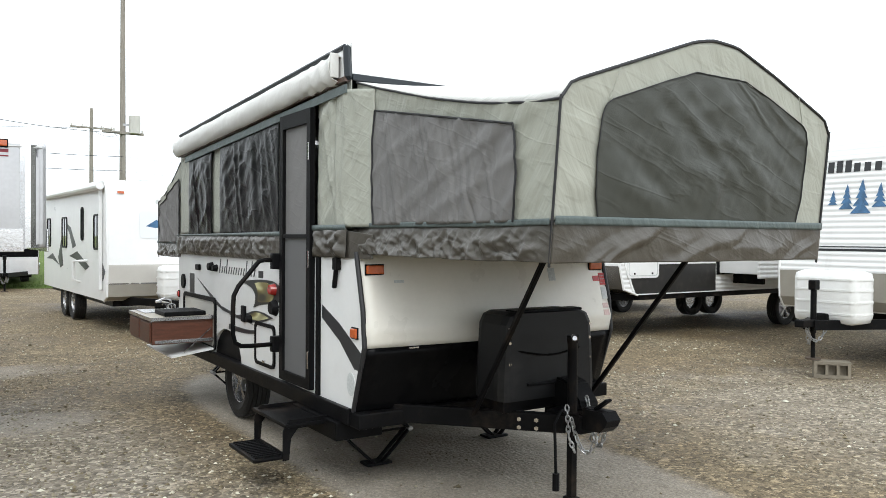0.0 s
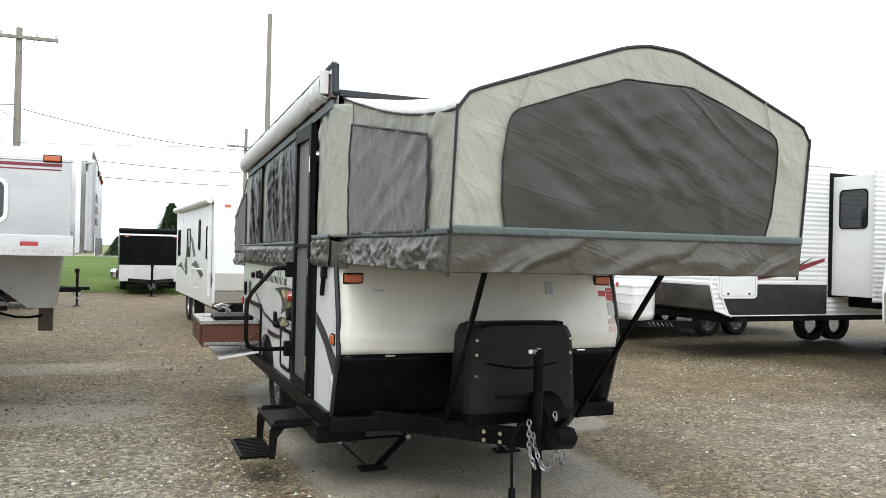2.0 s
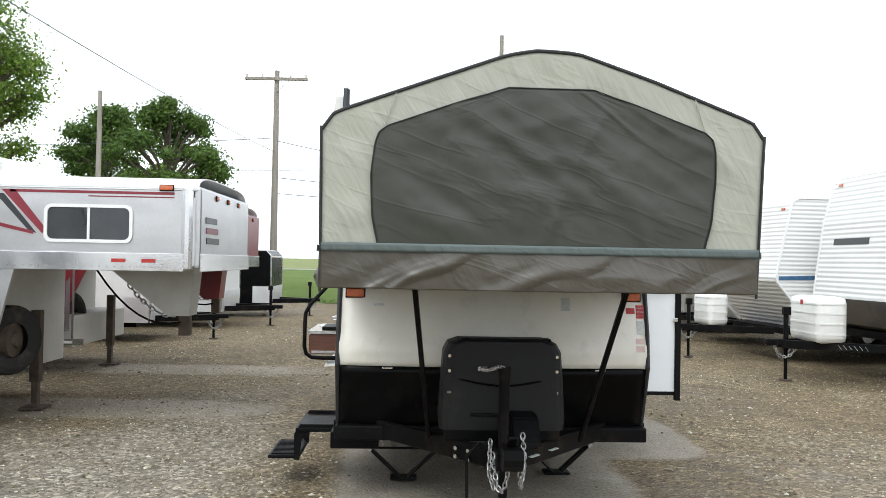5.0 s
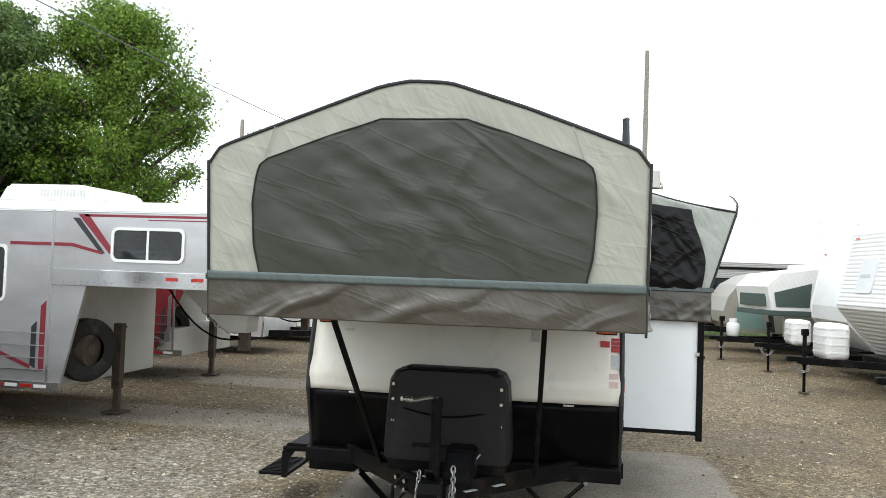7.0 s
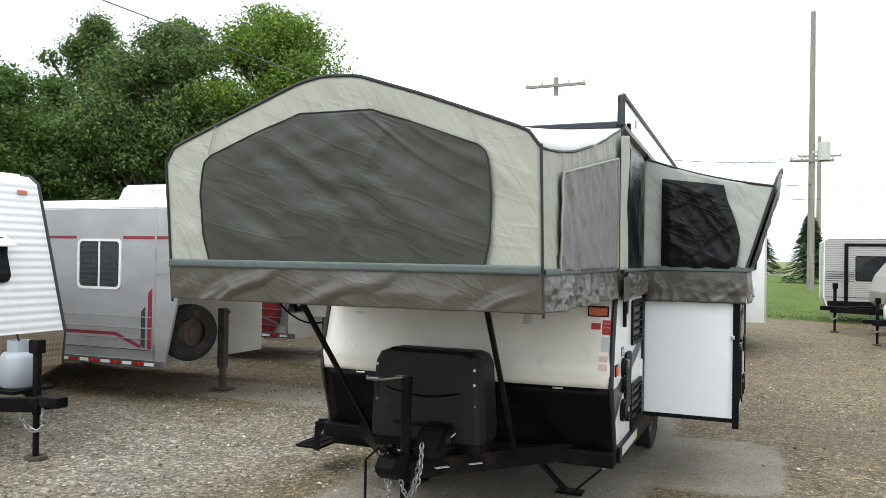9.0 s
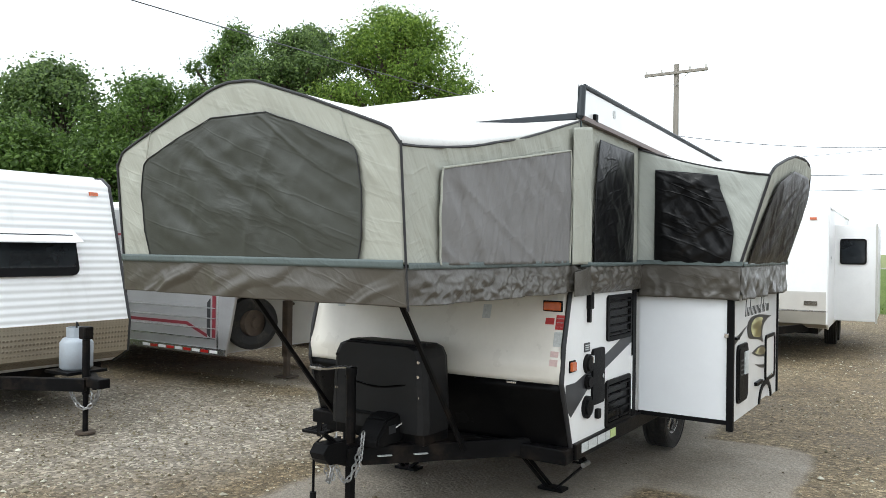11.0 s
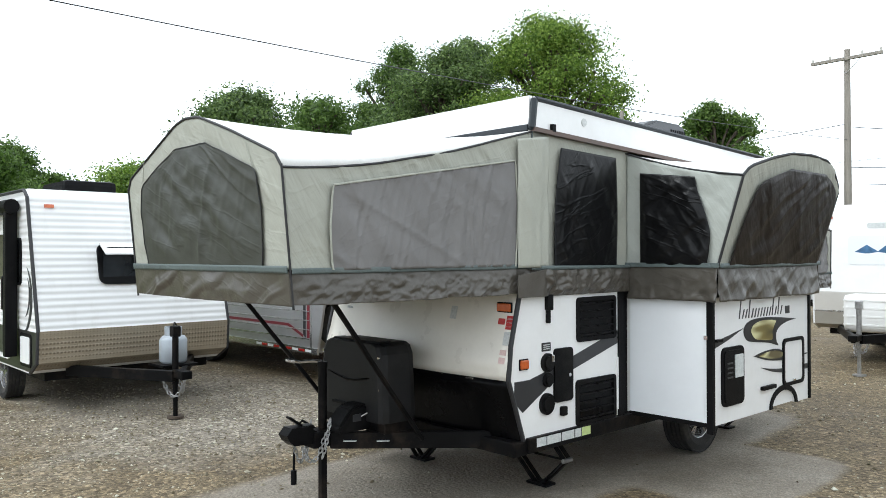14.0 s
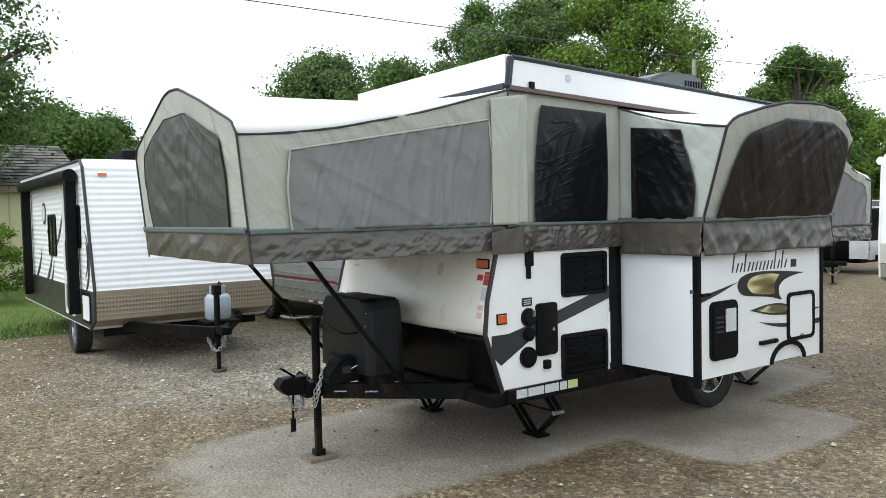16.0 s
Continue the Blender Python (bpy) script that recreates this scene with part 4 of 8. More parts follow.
slide = build_slide()
f = part("water_heater_door", prism(B(), rrect(1.475, 0.665, 1.81, 1.10, 0.05), 'x', SX, SX + 0.014), BLACK_PLASTIC, camper, "black water heater door with louvres")
part("door_panel", prism(B(), rrect(1.50, 0.69, 1.785, 1.075, 0.035), 'x', SX + 0.014, SX + 0.022), BLACK_PLASTIC, f)
part("vent_cover", box(B(), (SX + 0.022, 1.64, 0.87), (SX + 0.034, 1.76, 1.04), 0.004), DECAL_PALE, f, "grey exhaust grille")
for k in range(4):
    part("slot", box(B(), (SX + 0.02, 1.53, 0.87 + 0.035 * k), (SX + 0.026, 1.615, 0.882 + 0.035 * k), 0.002), DECAL_GREY, f)
side_hatch(2.485, 0.70, 2.885, 1.09, 1, SX)
side_plate("slide_handle", rrect(2.10, 0.715, 2.33, 0.745, 0.008), 1, BLACK_PLASTIC, "black pull handle", 0.025, hx=SX)
part("catch", box(B(), (SX, 1.37, 1.15), (SX + 0.03, 1.46, 1.17), 0.003), BLACK_PLASTIC, camper)
swoosh_set(1, 1.80, 1.115, 1.0, SX)
side_plate("tail", [(1.37, 1.10), (1.37, 1.15), (1.60, 1.185), (1.83, 1.225), (1.60, 1.155)], 1, DECAL_GREY, "charcoal tail decal", 0.003, hx=SX)
script_mark(1, 1.75, 2.50, 1.295, 0.14, SX, 0.03)


# roof, awning bag and air conditioner
def build_roof():
    t0, t1 = 2.66, 2.50      # lower edge at front and rear
    h = 0.205
    def z(y, v):
        return lerp(t0, t1, (y - 0.2) / 4.0) + v
    bm = B()
    def top(u, w):
        x, y = lerp(-HX, HX, u), lerp(0.22, 4.2, w)
        return (x, y, z(y, h) + 0.05 * (1 - (x / HX) ** 2) * min(1.0, 3 * w))
    roof = cloth("roof", 20, 20, top, WHITE, camper, "white moulded roof", 0.02)
    for s in (-1, 1):
        bm = B()
        prism(bm, [(0.22, z(0.22, 0)), (0.22, z(0.22, h)), (4.2, z(4.2, h)), (4.2, z(4.2, 0))], 'x', s * HX - s * 0.03, s * HX)
        part("roof_side", bm, WHITE, roof, "white roof side panel")
        part("roof_edge", tube(B(), [(s * HX, y, z(y, h)) for y in (0.24, 1.2, 2.2, 3.2, 4.2)], 0.018, 8), SLATE, roof, "dark slate edge trim")
        part("roof_channel", slab(B(), (s * (HX + 0.004), 0.2, z(0.2, -0.012)), (s * (HX + 0.004), 4.2, z(4.2, -0.012)), 0.04, 0.03), material("bronze_channel", (0.10, 0.06, 0.045), 0.4, var=0.15), roof, "dark brown rain channel")
        part("roof_corner", slab(B(), (s * (HX - 0.005), 0.20, z(0.2, -0.02)), (s * (HX - 0.012), 0.24, z(0.2, h + 0.012)), 0.05, 0.06, 0.02), SLATE, roof, "dark slate moulded corner")
    for x0, x1 in ((-HX + 0.03, HX - 0.03),):
        part("roof_front", box(B(), (x0, 0.205, z(0.2, 0)), (x1, 0.235, z(0.2, h + 0.02))), WHITE, roof, "white front roof edge")
        part("roof_front_trim", box(B(), (x0, 0.185, z(0.2, -0.02)), (x1, 0.21, z(0.2, 0.026)), 0.008), SLATE, roof, "dark slate front trim")
        part("roof_rear", box(B(), (x0, 4.18, z(4.2, 0)), (x1, 4.2, z(4.2, h + 0.02))), WHITE, roof)
    part("side_emblem", cyl(B(), (HX, 0.78, z(0.78, 0.12)), (HX + 0.004, 0.78, z(0.78, 0.12)), 0.03, 20), DECAL_PALE, roof)
    part("roof_catch", box(B(), (HX, 0.39, z(0.4, -0.005)), (HX + 0.025, 0.43, z(0.4, 0.05)), 0.004), BLACK_PLASTIC, roof)
    # awning bag along the left edge
    def bag(u, w):
        y = lerp(0.30, 4.22, u)
        a = lerp(-0.15, 1.1, w) * math.pi
        lumps = 0.010 * fold(0, y * 2.2, a, 1.6, 9.0) + 0.010 * pleat(y * 5 - a * 1.2, a, 9.0) * max(0.25, 1 - (y - 0.3) / 1.4) + 0.008 * math.sin(y * 38 + a * 2) * max(0, 1 - (y - 0.3) / 0.7)
        r = 0.072 + lumps
        return (-HX - 0.02 - r * 0.8 * math.sin(a), y, z(y, 0.072) + r * 1.25 * math.cos(a))
    cloth("awning_bag", 200, 18, bag, CANVAS_ROOF, roof, "rolled awning in a creased white vinyl bag", 0.006)
    part("awning_end", box(B(), (-HX - 0.08, 0.29, z(0.3, 0.01)), (-HX - 0.02, 0.305, z(0.3, 0.17)), 0.02), CANVAS_ROOF, roof)
    ac = B()
    prism(ac, [(2.30, 2.76), (2.38, 2.98), (2.62, 3.06), (3.10, 3.06), (3.16, 2.98), (3.16, 2.74)], 'x', -0.12, 0.52)
    bmesh.ops.bevel(ac, geom=list(ac.edges), offset=0.03, segments=2, affect='EDGES')
    acp = part("air_conditioner", ac, material("grey_plastic_shroud", (0.085, 0.088, 0.095), 0.45, var=0.1), roof, "dark grey roof air conditioner", smooth=False)
    for k in range(7):
        part("grille_bar", box(B(), (0.52, 2.86 + 0.04 * k, 2.83), (0.528, 2.875 + 0.04 * k, 2.99), 0.002), BLACK_PLASTIC, acp)


build_roof()


# ---- tent canvas ----
BX = 0.03          # the front bed sits a little to the right
BOW = [(-1.05, 2.20), (-1.03, 2.29), (-0.98, 2.325), (-0.55, 2.475), (-0.19, 2.60), (-0.05, 2.625), (0.14, 2.615), (0.50, 2.50), (0.98, 2.325), (1.03, 2.29), (1.05, 2.20)]
FLAP = [(1.72, 0.775), (1.85, 0.805), (2.05, 0.815), (2.20, 0.80), (2.265, 0.775), (2.30, 0.66), (2.40, 0.38), (2.455, 0.18)]


def tent_bed(y_wall, y_end, x_c, zb, scale, lean, narrow=1.0):
    """The tent over a fold-out bed: end wall with flap, sloping roof, side walls with screens, skirt."""
    d = 1 if y_end > y_wall else -1
    tent = part("bed_platform", box(B(), (x_c - 1.0, min(y_wall, y_end + d * -0.02), zb + 0.03), (x_c + 1.0, max(y_wall, y_end + d * -0.02), zb + 0.09), 0.01), STEEL_BLACK, camper, "black bed platform under the tent")
    sz = scale
    Z = lambda z: zb + (z - 1.535) * sz
    def out(z):
        return y_end + d * lean * (z - zb) / 0.8
    zf = Z(1.735)
    def bowz(x):
        return Z(smooth_at(BOW, x, 0.03))
    sd = 3.0 + y_end
    # end wall
    def ew(x, z):
        e = max(0.0, min(1, (1.04 - abs(x)) * 7)) * max(0.0, min(1, (bowz(x) - z) * 7)) * max(0.0, min(1, (z - zf) * 7))
        return e * (fold(x * 1.2, 0, z * 2.0, 2.4, sd) * 0.014 + 0.008 * pleat((x * 0.9 + z * 1.3) * 6, x - z, sd) + 0.005 * pleat((x * 1.3 - z * 0.6) * 7, x + z, sd + 2))
    def end(u, v):
        x = lerp(-1.04, 1.04, u)
        z = lerp(zf - 0.02, bowz(x), v)
        w = ew(x, z)
        return (x_c + x, out(z) + d * w, z)
    cloth("end_canvas", 90, 36, end, CANVAS, tent, "sage canvas end wall")
    # dark flap in the end wall
    def flap(u, v):
        z0 = lerp(1.722, 2.455, v)
        hw = smooth_at(FLAP, z0, 0.02)
        s = 2 * u - 1
        x = s * hw + 0.02 * (v ** 3)
        z = Z(z0)
        low = max(0.15, min(1.0, 0.95 - 0.75 * v - 0.45 * s))
        diag = (0.026 * low * pleat((x * 0.72 + z0 * 0.80) * 2.6, (x - z0) * 1.6, sd + 1) + 0.005 * low * pleat((x * 0.62 + z0 * 0.7) * 9, (x - z0) * 2, sd + 8) + 0.006 * fold(x, 0, z0, 4.0, sd + 3) + 0.006 * pleat((z0 - 0.2 * x) * 6, x * 2, sd + 6)) * (1 - abs(s) ** 4) * (1 - v ** 6) * min(1.0, 0.1 + 6 * v)
        w = diag
        return (x_c + x, out(z) + d * (0.014 + ew(x, z) + w * (1 - abs(s) ** 6)), z)
    cloth("window_flap", 110, 44, flap, STORM, tent, "dark olive window flap")
    edge = [flap(0, k / 24) for k in range(25)] + [flap(k / 24, 1) for k in range(1, 25)] + [flap(1, 1 - k / 24) for k in range(1, 25)]
    part("flap_edge", tube(B(), [Vector(p) + Vector((0, d * 0.004, 0)) for p in edge], 0.0028, 6), PIPING, tent)
    # seam tapes on the bow
    for s in (-1, 1):
        pts = []
        for k in range(8):
            q = k / 7
            x = s * lerp(0.755, 0.70, q)
            z = lerp(Z(2.275), bowz(s * 0.70) - 0.004, q)
            pts.append((x_c + x, out(z) + d * 0.016, z))
        part("seam", tube(B(), pts, 0.003, 5), CANVAS, tent)
    # skirt and binding
    def skirt_end(u, v):
        x = lerp(-1.04, 1.04, u)
        z = lerp(zb - 0.01, Z(1.705), v)
        w = (0.018 * crumple(x * 1.1, 0, z, 2.0, sd) + 0.020 * fold(x, 0, z * 1.5, 2.4, sd) + 0.034 * pleat(x * 3.0 - z * 8, x * 2 + z, sd)) * (0.15 + 0.85 * min(1, 1.6 * (1 - v))) * (1 - abs(x / 1.04) ** 8)
        return (x_c + x * (1 + 0.004 * (1 - v)), out(z) + d * (0.012 + w), z + 0.012 * fold(x, 3, 0, 1.5, sd) * (1 - v))
    cloth("skirt", 190, 24, skirt_end, SKIRT, tent, "taupe vinyl skirt")
    def bind_end(u, v):
        x = lerp(-1.04, 1.04, u)
        z = lerp(Z(1.695), Z(1.735), v)
        return (x_c + x, out(z) + d * (0.022 + 0.003 * fold(x, 0, z, 5, sd)), z)
    cloth("binding", 60, 3, bind_end, GREEN, tent, "grey-green binding strip")
    # roof sheet
    zr = 2.625 if d < 0 else 2.50
    def sheet(u, v):
        x = lerp(-1.04, 1.04, u)
        q = v
        z_end, z_wall = bowz(x) + 0.004, zr + 0.01 + 0.02 * (1 - x * x)
        dip = -0.055 * math.sin(math.pi * q ** 0.8) * (0.3 + 0.7 * abs(x))
        z = lerp(z_end, z_wall, q) + dip * sz + 0.006 * fold(x, q * 2, 0, 3, sd)
        return (x_c + x, lerp(out(z_end), y_wall, q), z)
    cloth("tent_roof", 60, 40, sheet, CANVAS_ROOF, tent, "pale vinyl tent roof")
    part("bow_piping", tube(B(), [(x_c + x, out(bowz(x)) + d * 0.004, bowz(x) + 0.004) for x in [lerp(-1.04, 1.04, k / 40) for k in range(41)]], 0.008, 7), PIPING, tent, "black piping along the bow")
    for s in (-1, 1):
        def side_top(q):
            return sheet(0.0 if s < 0 else 1.0, q)
        part("roof_piping", tube(B(), [Vector(sheet(0.0 if s < 0 else 1.0, k / 16)) + Vector((s * 0.006, 0, -0.006)) for k in range(17)], 0.007, 6), PIPING, tent, "thin black piping along the tent roof")
        part("corner_piping", tube(B(), [(x_c + s * 1.045, out(z) + d * 0.006, z) for z in [lerp(zb - 0.03, bowz(1.03), k / 10) for k in range(11)]], 0.0065, 7), PIPING, tent)
        def sw_(y, z):
            near = max(0.0, 1 - abs(y - y_end) / 0.8)      # creases fan out from the bow's corner
            return 0.012 * fold(0, y * 1.2 + z * 0.8, z * 1.3 - y * 0.5, 2.2, sd + s) + 0.010 * pleat((z * 1.5 - d * y * 0.6) * 5, y + z, sd + s) + (0.006 + 0.022 * near) * pleat((-d * y * 0.83 + z * 0.55) * 9, (z * 0.83 + d * y * 0.55) * 0.8, sd + 3)
        def side_w(u, v):
            q = u
            tp = side_top(q)
            y = lerp(out(lerp(zf, tp[2], v)), y_wall, q)
            z = lerp(zf - 0.02, tp[2], v)
            w = sw_(y, z)
            return (x_c + s * (1.04 - 0.02 * math.sin(math.pi * q) * math.sin(math.pi * v) + w * min(1, 6 * q) * min(1, 6 * (1 - q))), y, z)
        cloth("side_canvas", 110, 50, side_w, CANVAS, tent, "sage canvas side wall")
        def side_win(u, v):
            q = lerp(0.145, 0.862 if s < 0 else 0.905, u)
            tp = side_top(q)
            zt = lerp(Z(2.17), Z(2.415) if d < 0 else Z(2.5), u)
            bulge = 0.02 * math.sin(math.pi * v)
            y = lerp(out(2.0), y_wall, q + (bulge if u > 0.5 else -bulge) * 0.6)
            z = lerp(zf - 0.025, zt, v)
            w = 0.016 * pleat((y - 0.12 * z) * 9, z * 1.6, sd + s) + 0.008 * pleat((y - 0.3 * z) * 17, z * 2, sd + 4) + 0.007 * fold(0, y, z, 4.0, sd)
            return (x_c + s * (1.054 + sw_(y, z) * min(1, 6 * q) * min(1, 6 * (1 - q)) + w * min(1, 8 * u) * min(1, 8 * (1 - u))), y, z)
        cloth("side_screen", 130, 34, side_win, SCREEN_GREY, tent, "creased grey mesh side window")
        ed = [side_win(0, k / 12) for k in range(13)] + [side_win(k / 20, 1) for k in range(1, 21)] + [side_win(1, 1 - k / 12) for k in range(1, 13)]
        part("screen_edge", tube(B(), [Vector(p) + Vector((s * 0.006, 0, 0)) for p in ed], 0.006, 6), PIPING if s < 0 else CANVAS, tent)
        def skirt_side(u, v):
            z = lerp(zb - 0.01, Z(1.70), v)
            y = lerp(out(z) + d * 0.012, y_wall, u)
            w = (0.026 * crumple(0, y * 1.4 + z * 0.8, z * 1.4, 3.4, sd + s * 5) + 0.014 * crumple(0, y * 1.3 - z * 0.6, z * 1.2, 7.5, sd + s)) * (0.12 + 0.88 * min(1, 1.5 * (1 - v))) + (0.02 * pleat(y * 3.0 - z * 6, y + z * 2, sd + s) + 0.016 * crumple(0, y * 1.6 - z, z * 1.5, 4.5, sd + s)) * (0.1 + 0.9 * (1 - v))
            w *= min(1.0, 0.05 + 12 * u)
            return (x_c + s * (1.045 + w), y, z + 0.015 * fold(0, y, 0, 2.2, sd + s) * (1 - v))
        cloth("skirt", 190, 30, skirt_side, SKIRT, tent, "crumpled taupe vinyl skirt")
        def bind_side(u, v):
            y = lerp(out(zf), y_wall, u)
            z = lerp(Z(1.692), Z(1.722), v) + 0.006 * fold(0, y, 0, 2, sd + s)
            return (x_c + s * (1.060 + 0.006 * fold(0, y, z, 5, sd)), y, z)
        cloth("binding", 60, 3, bind_side, GREEN, tent, "grey-green binding strip")
    # the bed is a little narrower than the box
    for ob in [tent, *tent.children]:
        for v in ob.data.vertices:
            v.co.x = x_c + (v.co.x - x_c) * narrow
    return tent


front_tent = tent_bed(0.19, -1.69, BX, 1.535, 1.0, 0.075, 0.986)
rear_tent = tent_bed(4.18, 5.28, 0.02, 1.42, 0.86, 0.03)
for x0, x1 in ((-0.56, -0.44), (0.60, 0.53)):
    part("bed_strut", slab(B(), (x0, -1.17, 1.555), (x1, -0.34, 0.52), 0.028, 0.028, 0.004), STEEL_BLACK, camper, "black diagonal bed strut")


def wall_panel(name, side, ya, yb, za, zt_a, zt_b, mat, label, seed, amp, lift=0.0, nu=40, nv=30, freq=2.5, sharp=0.0):
    """A hanging cloth panel on a long side wall between ya and yb."""
    def f(u, v):
        y = lerp(ya, yb, u)
        z = lerp(za, lerp(zt_a, zt_b, u), v)
        e = min(1, 7 * u) * min(1, 7 * (1 - u)) * min(1, 5 * v) * min(1, 5 * (1 - v))
        w = amp * 1.3 * fold(0, y * 2.2, z * 0.8, freq, seed) + amp * 1.6 * pleat((y - 0.22 * z) * 6, z, seed) + amp * pleat((y * 0.7 + z) * 6, y, seed + 4) + sharp * 1.4 * crumple(0, y * 1.4, z * 1.4, 4.2, seed) + sharp * 0.8 * crumple(0, y * 1.6 - z, z * 1.5, 8.0, seed + 3) + sharp * 1.3 * pleat(y * 6 - z * 9, y + z, seed + 2)
        return (side * (1.035 + lift + w * (0.25 + 0.75 * e)), y, z)
    return cloth(name, nu, nv, f, mat, camper, label)


# left long wall
roof_z = lambda y: lerp(2.645, 2.485, (y - 0.2) / 4.0)
wall_panel("wall_canvas", -1, 0.19, 0.70, 1.69, roof_z(0.19), roof_z(0.70), CANVAS, "sage canvas wall beside the door", 1.0, 0.022, 0, 40, 40, 3.2)
wall_panel("wall_canvas", -1, 1.19, 3.96, 1.66, roof_z(1.19), roof_z(3.96), CANVAS, "sage canvas long wall", 2.0, 0.003, 0, 70, 30)
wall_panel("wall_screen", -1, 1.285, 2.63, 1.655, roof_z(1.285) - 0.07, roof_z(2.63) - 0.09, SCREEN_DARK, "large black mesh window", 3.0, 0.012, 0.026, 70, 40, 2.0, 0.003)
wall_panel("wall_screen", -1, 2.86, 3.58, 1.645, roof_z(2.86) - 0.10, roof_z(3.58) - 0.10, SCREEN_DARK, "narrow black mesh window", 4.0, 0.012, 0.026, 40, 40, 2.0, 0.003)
wall_panel("skirt", -1, 1.19, 3.97, 1.45, 1.655, 1.63, SKIRT, "taupe vinyl skirt", 5.0, 0.012, 0.035, 220, 22, 3.0, 0.014)
wall_panel("skirt", -1, 0.17, 0.69, 1.50, 1.69, 1.69, SKIRT, "taupe vinyl skirt", 6.0, 0.015, 0.035, 40, 14, 3.5, 0.018)
wall_panel("binding", -1, 1.19, 3.97, 1.64, 1.675, 1.65, GREEN, "grey-green binding strip", 5.5, 0.004, 0.052, 40, 2)
wall_panel("binding", -1, 0.17, 0.69, 1.68, 1.715, 1.715, GREEN, "grey-green binding strip", 6.5, 0.006, 0.052, 20, 2)
part("tent_pole", cyl(B(), (-1.065, 1.215, 1.68), (-1.065, 1.20, 2.55), 0.012), CANVAS_ROOF, camper, "pale tent pole beside the door")
part("wall_valance", slab(B(), (-1.075, 0.19, 2.585), (-1.075, 3.95, 2.425), 0.012, 0.055), GREEN, camper, "grey-green valance under the roof")
# right long wall
wall_panel("wall_canvas", 1, 0.19, 1.36, 1.69, roof_z(0.19), roof_z(1.36), CANVAS, "sage canvas wall", 7.0, 0.010, 0, 60, 40, 2.6)
def right_screen(u, v):
    z = lerp(1.695, 2.545, v)
    bul = 0.035 * math.sin(math.pi * v)
    y = lerp(0.43 + 0.07 * v ** 2 - bul * 0.4, 1.165 + bul * 0.5, u)
    w = 0.008 * fold(0, y * 1.5, z, 2.4, 31) + 0.018 * pleat((y * 0.9 + z * 0.8) * 5, y - z, 12) + 0.008 * pleat((y - z * 0.4) * 9, z, 14)
    return (1.062 + w * rim(u, v) + 0.008, y, z - 0.02 * u)
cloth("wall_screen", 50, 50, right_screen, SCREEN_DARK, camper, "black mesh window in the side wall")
wall_panel("skirt", 1, 0.15, 1.33, 1.50, 1.695, 1.685, SKIRT, "taupe vinyl skirt", 8.0, 0.015, 0.035, 150, 24, 3.2, 0.018)
wall_panel("binding", 1, 0.15, 1.33, 1.682, 1.712, 1.702, GREEN, "grey-green binding strip", 8.5, 0.005, 0.058, 30, 2)
part("corner_seam", tube(B(), [(1.06, 0.19, 1.70), (1.065, 0.195, 2.2), (1.06, 0.20, 2.63)], 0.006, 6), GREEN, camper)
wall_panel("wall_canvas", 1, 2.95, 4.2, 1.66, roof_z(2.95), roof_z(4.2), CANVAS, "sage canvas wall", 9.0, 0.012)
wall_panel("skirt", 1, 3.0, 4.22, 1.45, 1.67, 1.65, SKIRT, "taupe vinyl skirt", 9.5, 0.012, 0.035, 60, 14, 3.0, 0.014)


def corner_cloth(s, x_in, y_in, y_out, z0, z1, mat, seed, amp, name="corner_canvas", label="creased sage corner panel"):
    """Loose cloth that wraps the corner between the bed tent and the long wall."""
    def f(u, v):
        y = lerp(y_out, y_in, u)
        z = lerp(z0, z1 - 0.05 * u, v)
        x = lerp(1.062, x_in, u) + 0.02 * math.sin(math.pi * u)
        w = amp * pleat((u * 0.5 + 0.1 * z) * 5, z * 1.6, seed) + amp * 0.7 * fold(0, u * 2, z * 1.2, 2.2, seed)
        return (s * (x + w * (1 - u ** 3)), y, z)
    cloth(name, 24, 40, f, mat, camper, label)


corner_cloth(-1, 1.002, -0.06, 0.36, 1.70, 2.60, CANVAS, 71, 0.030)
corner_cloth(1, 1.09, 0.02, 0.36, 1.70, 2.61, CANVAS, 72, 0.024)
corner_cloth(-1, 1.02, -0.08, 0.40, 1.50, 1.70, SKIRT, 73, 0.014, "corner_skirt", "crumpled taupe corner skirt")
corner_cloth(1, 1.125, -0.02, 0.40, 1.50, 1.70, SKIRT, 74, 0.014, "corner_skirt", "crumpled taupe corner skirt")


